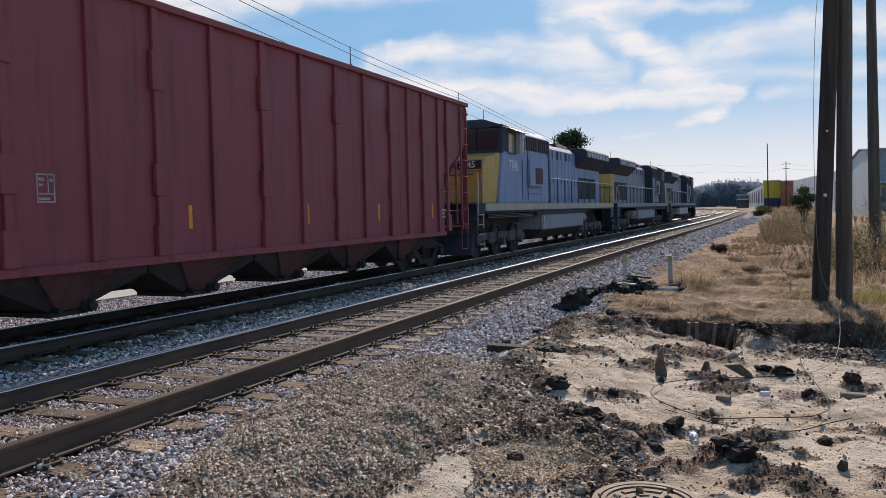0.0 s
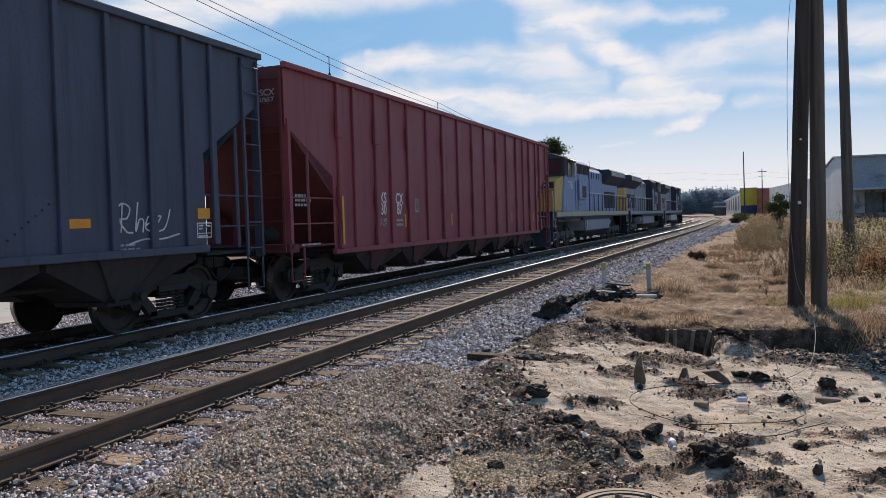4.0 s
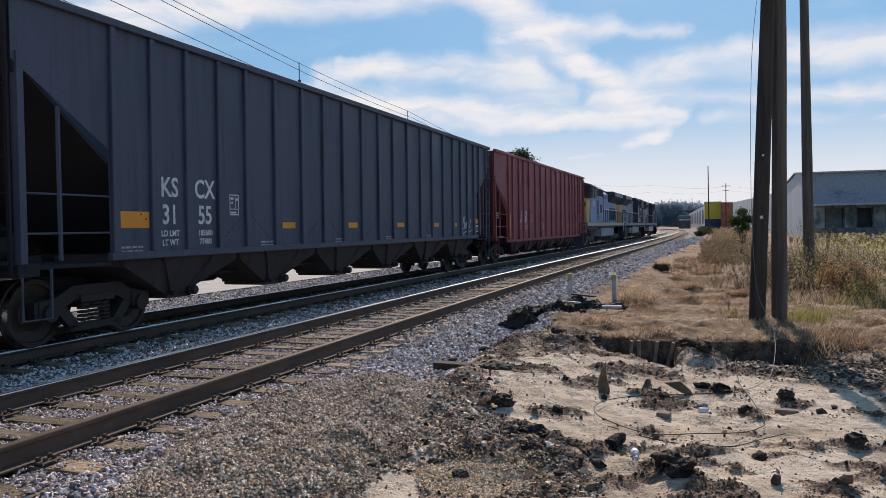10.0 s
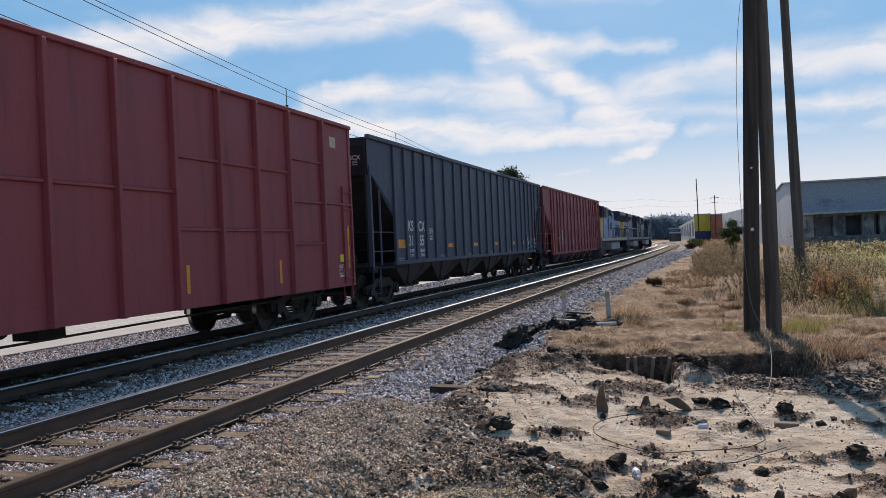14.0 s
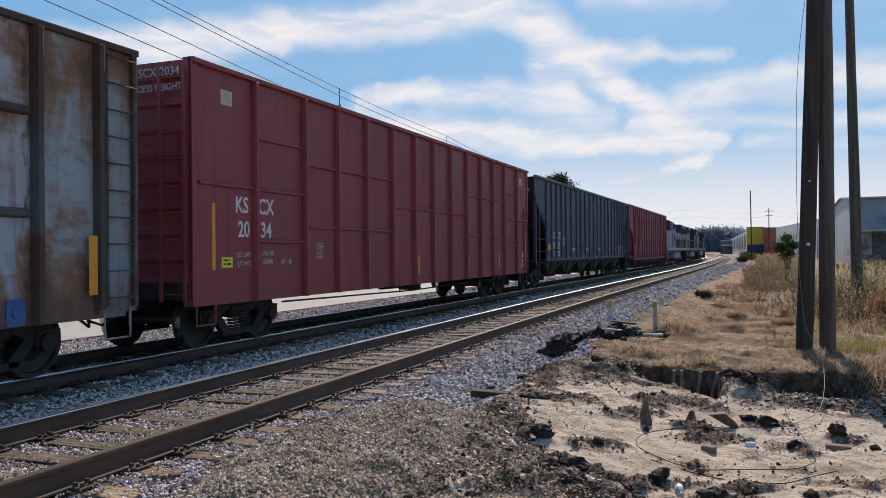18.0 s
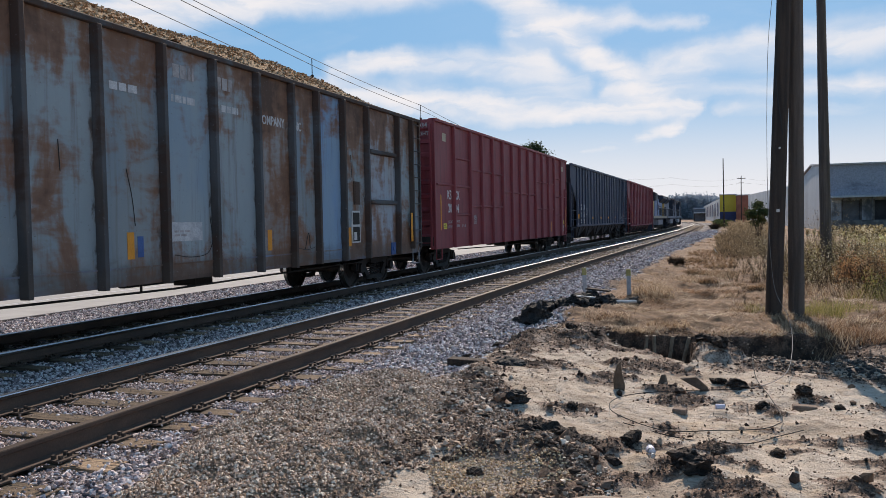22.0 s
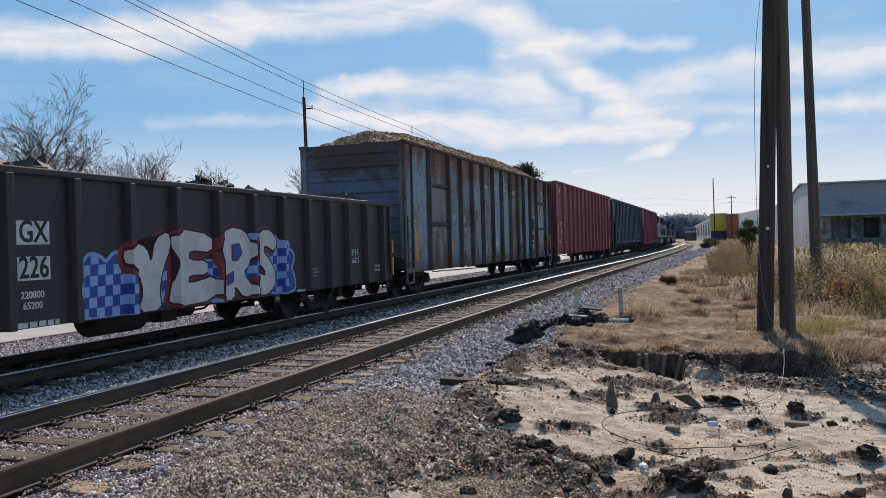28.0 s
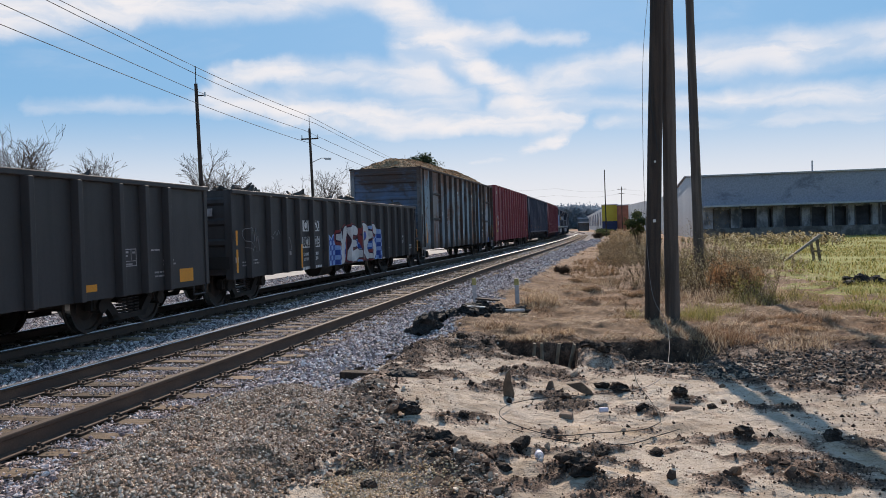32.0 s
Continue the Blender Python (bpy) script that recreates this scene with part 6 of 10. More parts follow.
def inside(y, z, poly):
    hit = False
    for (y0, z0), (y1, z1) in zip(poly, poly[1:] + poly[:1]):
        if (z0 > z) != (z1 > z) and y < y0 + (z - z0) / (z1 - z0) * (y1 - y0):
            hit = not hit
    return hit


def checks(edge, slant):
    spray_layer(grown(edge, 0.05), M["spray_pale"], 0.002)
    spray_layer(edge, M["spray_blue"], 0.004)
    b = Build()
    n = 0.145
    for i in range(-12, 40):
        for j in range(-2, 12):
            y, z = -74 + i * n + j * slant, 0.56 + (j + 0.5) * n
            if (i + j) % 2 == 0 and inside(y, z, edge):
                b.poly([(S3 + 0.006, q - G_MID, w) for q, w in ((y - n / 2, max(0.56, z - n / 2)), (y + n / 2, max(0.56, z - n / 2 + 0.01)), (y + n / 2, z + n / 2), (y - n / 2, z + n / 2 - 0.01))], [(0, 1, 2, 3)])
    o = part("check_pattern", drape(b.mesh("check_pattern", M["spray_pale"])), None, gon, "pale blue painted check pattern")
    o["kind"] = "stuff"


checks(rounded([(-73.52, 0.57), (-73.44, 0.80), (-73.56, 0.92), (-73.5, 1.10), (-73.36, 1.12), (-73.44, 1.28), (-73.3, 1.42), (-73.12, 1.38), (-73.0, 1.28), (-72.85, 1.42), (-72.7, 1.42), (-72.5, 1.2), (-72.2, 0.8), (-72.15, 0.57)]), 0.012)
checks([(-72.1, 0.7), (-72.1, 1.4), (-71.5, 1.4), (-71.45, 0.7)], 0.012)
checks([(-70.95, 0.62), (-70.95, 1.25), (-70.2, 1.25), (-70.2, 0.62)], 0.012)
checks([(-69.7, 0.75), (-69.75, 1.65), (-68.8, 1.65), (-68.8, 0.75)], 0.012)
checks(rounded([(-68.95, 0.6), (-68.95, 1.62), (-68.6, 1.68), (-68.45, 1.55), (-68.3, 1.48), (-68.2, 1.58), (-68.05, 1.52), (-68.08, 1.38), (-67.9, 1.36), (-67.86, 1.2), (-68.0, 1.06), (-67.86, 0.85), (-67.82, 0.58)]), 0.012)
M["spray_outline"] = surface("purple_black_spray_outline", (0.03, 0.015, 0.03), (0.07, 0.02, 0.04), 0.7, 2, 40)
LETTERS = {
    "Y": [(-72.70, 1.42), (-72.48, 1.58), (-72.2, 1.50), (-72.10, 1.25), (-72.0, 1.62), (-71.70, 1.74), (-71.64, 1.52), (-71.86, 1.15), (-71.94, 0.85), (-71.90, 0.57), (-72.40, 0.57), (-72.28, 0.85), (-72.36, 1.12), (-72.62, 1.24)],
    "E": [(-71.66, 1.80), (-70.58, 1.68), (-70.60, 1.40), (-71.2, 1.45), (-71.22, 1.28), (-70.72, 1.26), (-70.74, 1.04), (-71.22, 1.06), (-71.25, 0.90), (-70.48, 1.02), (-70.50, 0.62), (-71.76, 0.57), (-71.58, 1.1)],
    "R": [(-70.52, 1.52), (-70.1, 1.82), (-69.6, 1.76), (-69.38, 1.45), (-69.5, 1.15), (-69.72, 1.02), (-69.28, 0.66), (-69.68, 0.58), (-69.98, 0.84), (-69.98, 0.58), (-70.46, 0.57), (-70.36, 1.1)],
    "S": [(-68.52, 1.55), (-68.76, 1.78), (-69.1, 1.76), (-69.34, 1.52), (-69.28, 1.22), (-68.98, 1.06), (-68.98, 0.92), (-69.16, 0.99), (-69.40, 0.86), (-69.32, 0.62), (-68.92, 0.58), (-68.64, 0.74), (-68.62, 1.0), (-68.82, 1.22), (-69.02, 1.36), (-68.98, 1.5), (-68.82, 1.46), (-68.66, 1.38)],
}
for k, (t, pts) in enumerate(LETTERS.items()):
    pts = rounded(pts, 1)
    up = 0.002 * k
    spray_layer([(y - 0.05, max(0.56, z - 0.01)) for y, z in grown(pts, 0.075)], M["spray_red"], 0.008 + up, "graffiti_letter", "dark red letter shadow")
    spray_layer(grown(pts, 0.035), M["spray_outline"], 0.016 + up, "graffiti_letter", "dark letter outline")
    spray_layer(pts, M["spray_white"], 0.024 + up, "graffiti_letter", "large white graffiti letter")
for pts in ([(-70.02, 1.5), (-69.82, 1.52), (-69.74, 1.38), (-69.86, 1.26), (-70.02, 1.25)], [(-70.2, 0.98), (-70.0, 1.05), (-70.02, 0.9), (-70.18, 0.84)]):
    spray_layer(grown(pts, 0.03), M["spray_red"], 0.034, "graffiti_letter", "dark red letter shadow")
    spray_layer(pts, M["spray_blue"], 0.037, "graffiti_letter", "blue letter counter")
# thin pale scrawls and small plates
M["chalk"] = surface("pale_chalky_scrawl", (0.22, 0.22, 0.23), (0.34, 0.34, 0.35), 0.9)


def stroke(points, r=0.007):
    b = Build()
    b.tube(curl([(S3 + 0.004, y - G_MID, z) for y, z in points], 5), r, 4)
    part("graffiti_tag", drape(b.mesh("graffiti_tag", M["chalk"])), None, gon, "thin pale scrawl")


stroke([(-78.5, 1.68), (-78.72, 1.58), (-78.66, 1.44), (-78.38, 1.28), (-78.28, 1.42), (-78.44, 1.66), (-78.26, 1.32), (-78.18, 1.66)])
stroke([(-78.14, 1.62), (-78.12, 1.36), (-78.05, 1.66), (-78.0, 1.34), (-77.95, 1.48), (-77.86, 1.14)])
stroke([(-78.6, 1.24), (-78.45, 1.18), (-78.32, 1.30), (-78.22, 1.14), (-78.10, 1.26), (-78.0, 1.12)], 0.005)
stroke([(-77.45, 1.46), (-77.38, 1.40), (-77.30, 1.50), (-77.24, 1.42), (-77.16, 1.54), (-77.05, 1.50), (-76.95, 1.58), (-76.86, 1.48), (-76.75, 1.60), (-76.68, 1.50)], 0.006)
stroke([(-76.22, 1.12), (-76.10, 1.42), (-75.98, 1.12), (-76.22, 1.12)], 0.006)
bar(gon, "small_plate", M["stencil_dim"], S3, -76.05 - G_MID, 1.02, 0.12, 0.10, "small pale square plate")
bar(gon, "small_plate", M["stencil_dim"], S3, -79.0 - G_MID, 0.97, 0.16, 0.12, "small pale square plate")
b = Build()
b.box(0.35, 1.15, -G_LEN / 2 - 0.045, -G_LEN / 2 - 0.035, 1.93, 2.10)
part("number_panel", b, M["stencil_dim"], gon, "pale painted panel on the car end")
for y0, y1, z0, h in ((-75.45, -74.72, 0.625, 0.075), (-74.5, -73.75, 0.625, 0.065), (-67.75, -67.1, 0.60, 0.05)):
    stencil_lines(gon, M["stencil"], S3, (y0 + y1) / 2 - G_MID, z0, y1 - y0, 1, 0.1, h, int(-y0 * 9))


b = Build()
b.cyl((0.75, -72.5 - G_MID, 0.48), (0.75, -71.5 - G_MID, 0.48), 0.27, 16)
part("air_reservoir", b, M["underframe"], gon, smooth=True)
b = Build()
b.box(0.6, 1.0, -71.2 - G_MID, -70.8 - G_MID, 0.30, 0.55)
b.cyl((0.8, -70.6 - G_MID, 0.45), (0.8, -70.2 - G_MID, 0.45), 0.13, 12)
b.tube([(0.9, -71.5 - G_MID, 0.45), (0.9, -71.1 - G_MID, 0.36), (0.9, -70.7 - G_MID, 0.40), (0.9, -69.9 - G_MID, 0.42), (0.95, -69.7 - G_MID, 0.55)], 0.02, 5)
part("brake_valve", b, M["underframe"], gon)


# ---- locomotives ----
M["metal_pale"] = surface("pale_worn_metal", (0.36, 0.38, 0.42), (0.52, 0.54, 0.57), 0.5, 3, 30)
M["loco_mid"] = car_paint("sooty_grey_paint", (0.22, 0.24, 0.29), (0.32, 0.34, 0.39), (0.06, 0.065, 0.075))
M["loco_truck"] = car_paint("dusty_grey_bogie_steel", (0.075, 0.07, 0.067), (0.14, 0.13, 0.12), (0.03, 0.027, 0.025), rough=0.85)
# warm_window: the yellowish look of the cab inside, painted on the pane
M["warm_window"] = surface("cab_window_yellowish_interior", (0.16, 0.13, 0.06), (0.26, 0.21, 0.10), 0.25, 2, 8, relief=0.0)
M["vent_maroon"] = surface("dark_maroon_vent", (0.045, 0.016, 0.014), (0.085, 0.032, 0.028), 0.7, 3, 30)


def locomotive(label, cab_to, paint, nose_paint, roof_paint, number, cab_paint=None, tank=None, end_paint=None):
    v = thing("locomotive", label, "locomotive", "locomotives of the train")
    sets = []
    d = cab_to
    cab_paint = cab_paint or paint

    def Y(a, b2=None):
        """Distance from the cab end to a local place or a sorted pair."""
        if b2 is None:
            return d * (10.4 - a)
        return sorted((d * (10.4 - a), d * (10.4 - b2)))

    def slab(name, mat, s, x0, x1, a0, a1, z0, z1, label="", bevel=0.0, parent=None):
        """A block on one side of the body, from x0 out to x1."""
        b = Build()
        b.box(*sorted((s * x0, s * x1)), *Y(a0, a1), z0, z1)
        return part(name, b, mat, parent or v, label, bevel)

    b = Build()
    b.box(-1.48, 1.48, *Y(0.0, 20.8), 1.34, 1.64)
    b.box(-0.5, 0.5, *Y(0.3, 20.5), 0.95, 1.36)
    part("frame", b, M["loco_dark"], v, bevel=0.02)
    for s in (-1, 1):
        slab("sill_stripe", M["sill_pale"] if number else M["loco_mid"], s, 1.48, 1.515, 0.75, 20.7, 1.42, 1.645, "grimy pale stripe along the sill")
        slab("pipe_tray", M["loco_dark"], s, 1.30, 1.46, 6.4, 14.6, 1.22, 1.34)
        b = Build()
        for k in range(3):
            b.tube([(s * 1.42, Y(1.2), 1.30 - 0.05 * k), (s * 1.42, Y(6.0), 1.30 - 0.05 * k)], 0.015, 5)
        part("brake_pipe", b, M["handrail"], v)
    # short nose with a slanted back
    b = Build()
    b.prism([(Y(0.80), 1.64), (Y(0.80), 2.72), (Y(1.1), 3.06), (Y(2.5), 3.30), (Y(2.0), 1.64)], "x", -1.42, 1.42)
    part("nose", b, nose_paint, v, "faded yellow nose", bevel=0.06)
    b = Build()
    b.box(-0.45, 0.45, *Y(0.76, 0.81), 1.7, 2.6)
    part("nose_door", b, nose_paint, v, bevel=0.02)
    for x0, x1 in ((0.5, 1.38), (-1.38, -0.5)):
        b = Build()
        b.box(x0, x1, *Y(0.72, 0.82), 2.66, 2.98)
        nb = part("number_board", b, M["black"], v, "black number board")
        b = Build()
        for z0, z1 in ((2.66, 2.69), (2.95, 2.98)):
            b.box(x0, x1, *Y(0.70, 0.72), z0, z1)
        part("board_rim", b, M["stencil_dim"], nb)
    # cab
    b = Build()
    b.prism([(Y(2.5), 3.30), (Y(2.0), 1.64), (Y(5.0), 1.64), (Y(5.0), 4.14), (Y(2.45), 4.06)], "x", -1.5, 1.5)
    part("cab", b, cab_paint, v, bevel=0.04)
    b = Build()
    b.prism([(-1.56, 4.08), (-1.46, 4.17), (-0.9, 4.36), (0.9, 4.36), (1.46, 4.17), (1.56, 4.08)], "y", *Y(2.3, 5.1))
    part("cab_roof", b, roof_paint, v, "dark sloping cab roof", bevel=0.03)
    b = Build()
    b.box(-1.51, 1.51, *Y(2.38, 2.5), 3.28, 4.18)
    part("windshield_panel", b, roof_paint, v)
    for x0, x1 in ((-1.35, -0.75), (-0.65, 0.65), (0.75, 1.35)):
        b = Build()
        b.box(x0, x1, *Y(2.34, 2.39), 3.42, 4.05)
        part("windshield", b, M["glass"], v)
    for s in (-1, 1):
        slab("front_shade", roof_paint, s, 1.5, 1.512, 2.45, 2.95, 3.32, 4.16)
        w = slab("cab_window", M["warm_window"], s, 1.5, 1.512, 3.02, 3.72, 3.32, 3.98, "side window with a yellowish interior")
        b = Build()
        for a0, a1, z0, z1 in ((2.96, 3.02, 3.28, 4.02), (3.72, 3.78, 3.28, 4.02), (2.96, 3.78, 3.26, 3.32), (2.96, 3.78, 3.98, 4.03)):
            b.box(*sorted((s * 1.5, s * 1.53)), *Y(a0, a1), z0, z1)
        part("window_frame", b, M["handrail"], w)
        slab("cab_window", M["glass"], s, 1.5, 1.512, 4.55, 4.9, 3.35, 3.98)
        b = Build()
        b.poly([(s * x, Y(a), z) for x, z in ((1.5, 4.10), (1.80, 3.98), (1.80, 4.0), (1.5, 4.13)) for a in (2.95, 4.4)], [(0, 1, 3, 2), (4, 5, 7, 6), (2, 3, 5, 4), (0, 1, 7, 6), (0, 2, 4, 6), (1, 3, 5, 7)])
        part("window_awning", b, M["metal_pale"], v, "pale metal window awning")
        slab("wind_deflector", M["metal_pale"], s, 1.5, 1.66, 3.85, 3.92, 3.30, 4.0)
        b = Build()
        b.tube([(s * 1.56, Y(4.35), 1.75), (s * 1.56, Y(4.35), 3.1)], 0.016, 5)
        b.tube([(s * 1.56, Y(4.98), 1.75), (s * 1.56, Y(4.98), 3.9), (s * 1.5, Y(5.05), 4.0)], 0.016, 5)
        part("grab_rail", b, M["handrail"], v)
    # equipment cab behind, with its dark upper screens and a box on the walkway
    b = Build()
    b.prism([(-1.44, 1.64), (1.44, 1.64), (1.44, 4.04), (1.2, 4.24), (-1.2, 4.24), (-1.44, 4.04)], "y", *Y(5.0, 8.2))
    part("equipment_cab", b, cab_paint, v, bevel=0.04)
    for s in (-1, 1):
        for k in range(2):
            sc = slab("intake_screen", M["vent_maroon"], s, 1.44, 1.46, 5.2 + 1.5 * k, 6.6 + 1.5 * k, 3.52, 4.0, "dark maroon intake screen")
            b = Build()
            for q in range(5):
                b.box(*sorted((s * 1.46, s * 1.475)), *Y(5.22 + 1.5 * k + 0.28 * q, 5.27 + 1.5 * k + 0.28 * q), 3.53, 3.99)
            part("screen_bar", b, M["loco_dark"], sc)
        bx = slab("side_box", paint, s, 1.44, 1.56, 5.3, 6.95, 2.25, 3.2, "pale equipment box", 0.02)
        slab("box_vent", M["vent_maroon"], s, 1.56, 1.575, 5.95, 6.85, 2.34, 2.92, parent=bx)
        slab("access_panel", paint, s, 1.44, 1.455, 5.3, 6.9, 1.72, 2.18, bevel=0.006)
        slab("access_panel", paint, s, 1.44, 1.455, 7.0, 8.1, 1.72, 3.4, bevel=0.006)
        for q in range(5):
            b = Build()
            b.cyl((s * 1.45, Y(5.45 + 0.33 * q), 1.98), (s * 1.47, Y(5.45 + 0.33 * q), 1.98), 0.026, 6)
            part("bolt", b, M["black"], v)
        slab("corner_post", M["loco_dark"], s, 1.44, 1.47, 8.02, 8.2, 1.66, 4.0)
    # long hood with doors, grilles and roof gear
    b = Build()
    b.prism([(-0.95, 1.64), (0.95, 1.64), (0.95, 3.88), (0.75, 4.08), (-0.75, 4.08), (-0.95, 3.88)], "y", *Y(8.2, 19.7 if not end_paint else 18.7))
    part("long_hood", b, paint, v, bevel=0.03)
    if end_paint:
        b = Build()
        b.prism([(-0.955, 1.64), (0.955, 1.64), (0.955, 3.88), (0.75, 4.08), (-0.75, 4.08), (-0.955, 3.88)], "y", *Y(18.7, 19.7))
        part("hood_tail", b, end_paint, v, "yellow painted end of the hood", bevel=0.03)
    for s in (-1, 1):
        for k in range(11):
            a = 8.35 + 0.6 * k
            door = slab("hood_door", paint, s, 0.95, 0.972, a, a + 0.55, 1.82, 3.42, bevel=0.004)
            slab("door_latch", M["handrail"], s, 0.972, 0.99, a + 0.44, a + 0.50, 2.5, 2.7, parent=door)
        for k in range(6):
            g2 = slab("hood_grille", M["loco_dark"], s, 0.95, 0.968, 15.1 + 0.62 * k, 15.62 + 0.62 * k, 1.85, 2.85, "dark louvred door")
            b = Build()
            for q in range(8):
                b.box(*sorted((s * 0.968, s * 0.98)), *Y(15.13 + 0.62 * k, 15.59 + 0.62 * k), 1.9 + 0.12 * q, 1.94 + 0.12 * q)
            part("louvre", b, M["black"], g2)
        for k in range(7):
            a = 9.0 + 0.72 * k
            slab("faded_letter", M["loco_dark"], s, 0.952, 0.956, a, a + 0.16 + 0.2 * (k % 2), 3.5, 3.84)
    b = Build()
    b.prism([(-0.97, 3.28), (-1.44, 3.72), (-1.5, 3.74), (-1.5, 4.04), (-1.36, 4.16), (1.36, 4.16), (1.5, 4.04), (1.5, 3.74), (1.44, 3.72), (0.97, 3.28)], "y", *Y(14.5, 19.8))
    rad = part("radiator", b, roof_paint, v, "dark flared radiator housing", bevel=0.03)
    for s in (-1, 1):
        b = Build()
        b.box(*sorted((s * 1.5, s * 1.51)), *Y(14.7, 19.7), 3.78, 4.0)
        part("radiator_screen", b, M["metal_pale"], rad, "pale radiator screen")
        for k in range(14):
            b = Build()
            b.box(*sorted((s * 1.51, s * 1.52)), *Y(14.75 + 0.36 * k, 14.79 + 0.36 * k), 3.77, 4.01)
            part("radiator_bar", b, M["loco_dark"], rad)
    for a0, a1, z1, w in ((8.6, 9.7, 4.28, 0.8), (10.2, 11.3, 4.22, 0.7), (12.2, 14.2, 4.26, 0.75)):
        b = Build()
        b.prism([(-w, 4.05), (w, 4.05), (w * 0.86, z1), (-w * 0.86, z1)], "y", *Y(a0, a1))
        part("roof_hatch", b, roof_paint, v, bevel=0.03)
    for a in (15.6, 17.1, 18.7):
        b = Build()
        b.cyl((0, Y(a), 4.14), (0, Y(a), 4.26), 0.62, 20)
        part("cooling_fan", b, M["loco_dark"], v)
    b = Build()
    for q in (-0.2, 0.0, 0.2):
        b.cyl((q, Y(5.7), 4.34), (q, Y(5.1 - abs(q)), 4.36), 0.03, 8, 0.09)
    b.box(-0.35, 0.35, *Y(5.55, 5.75), 4.22, 4.36)
    part("air_horn", b, M["handrail"], v)
    b = Build()
    b.cyl((0.6, Y(3.2), 4.40), (0.6, Y(3.2), 4.78), 0.012, 5)
    b.cyl((-0.5, Y(3.8), 4.45), (-0.5, Y(3.8), 4.62), 0.06, 8)
    part("antenna", b, M["handrail"], v)
    b = Build()
    b.prism([(-0.95, 1.64), (0.95, 1.64), (0.95, 3.7), (0.6, 4.1), (-0.6, 4.1), (-0.95, 3.7)], "y", *Y(19.7, 19.78))
    part("hood_end", b, end_paint or paint, v, bevel=0.02)
    b = Build()
    b.box(-0.7, 0.7, *Y(19.78, 19.82), 3.45, 3.72)
    part("number_board", b, M["black"], v)
    b = Build()
    for z in (3.18, 2.98):
        b.cyl((0, Y(19.76), z), (0, Y(19.86), z), 0.09, 12)
    part("headlight", b, M["stencil_dim"], v, "twin headlights on the hood end")
    # handrails
    for s in (-1, 1):
        b = Build()
        b.tube([(s * 1.44, Y(7.7), 1.66), (s * 1.44, Y(7.7), 2.56), (s * 1.44, Y(7.9), 2.62), (s * 1.44, Y(20.2), 2.62)], 0.024, 6)
        part("handrail", b, M["metal_pale"], v, "pale handrail along the walkway")
        for k in range(11):
            b = Build()
            b.cyl((s * 1.44, Y(8.3 + 1.17 * k), 1.64), (s * 1.44, Y(8.3 + 1.17 * k), 2.62), 0.026, 6)
            part("handrail_post", b, M["handrail"], v)
        for a in (0.35, 20.45):
            b = Build()
            for k in range(4):
                b.box(*sorted((s * 1.05, s * 1.5)), *Y(a - 0.25, a + 0.25), 0.42 + 0.29 * k, 0.45 + 0.29 * k)
            b.box(*sorted((s * 1.0, s * 1.03)), *Y(a - 0.28, a + 0.28), 0.4, 1.36)
            well = part("step_well", b, M["loco_dark"], v)
            b = Build()
            for k in range(4):
                b.box(*sorted((s * 1.5, s * 1.51)), *Y(a - 0.25, a + 0.25), 0.42 + 0.29 * k, 0.45 + 0.29 * k)
            part("step_edge", b, M["stencil_dim"], well, "pale worn step edge")
            b = Build()
            b.tube([(s * 1.46, Y(a - 0.25), 0.9), (s * 1.5, Y(a - 0.22), 2.1), (s * 1.44, Y(a - 0.1), 2.55)], 0.02, 6)
            b.tube([(s * 1.46, Y(a + 0.28), 0.9), (s * 1.46, Y(a + 0.28), 2.5)], 0.02, 6)
            part("grab_rail", b, M["metal_pale"], v)
    for a, e in ((0.0, 1), (20.8, -1)):
        b = Build()
        y = Y(a)
        out = d * e
        b.prism([(y, 0.25), (y + out * 0.35, 0.15), (y + out * 0.12, 0.75), (y, 0.85)], "x", -1.4, 1.4)
        b.box(-1.48, 1.48, *sorted((y, y - out * 0.08)), 0.4, 1.64)
        part("pilot", b, M["loco_dark"], v, "dark pilot plate")
        coupler(v, y, out)
        b = Build()
        for x in (-1.2, -0.5, 0.5, 1.2):
            b.tube([(x, y, 1.6), (x, y, 2.5)], 0.02, 6)
        b.tube([(-1.4, y, 2.5), (1.4, y, 2.5)], 0.02, 6)
        part("end_handrail", b, M["handrail"], v)
        b = Build()
        for x in (-0.9, -0.75, 0.75, 0.9):
            b.tube([(x, y + out * 0.05, 1.15), (x * 1.05, y + out * 0.22, 0.85), (x, y + out * 0.12, 0.6)], 0.025, 6)
        part("air_hose", b, M["black"], v)
    # tank, reservoirs, bogies
    b = Build()
    b.prism([(-1.42, 0.62), (-1.0, 0.30), (1.0, 0.30), (1.42, 0.62), (1.42, 0.66), (-1.42, 0.66)], "y", *Y(7.1, 13.9))
    part("tank_belly", b, M["underframe"], v)
    b = Build()
    b.box(-1.44, 1.44, *Y(7.1, 13.9), 0.66, 1.22)
    tk = part("fuel_tank", b, tank or M["loco_mid"], v, "grimy grey fuel tank", bevel=0.03)
    for s in (-1, 1):
        slab("fuel_filler", M["stencil_dim"], s, 1.44, 1.47, 7.25, 7.4, 0.75, 1.15, parent=tk)
        slab("fuel_gauge", M["stencil_dim"], s, 1.44, 1.46, 7.7, 7.8, 1.0, 1.18, parent=tk)
        b = Build()
        b.cyl((s * 1.12, Y(14.1), 1.02), (s * 1.12, Y(15.0), 1.02), 0.22, 14)
        part("air_reservoir", b, M["loco_mid"], v, smooth=True)
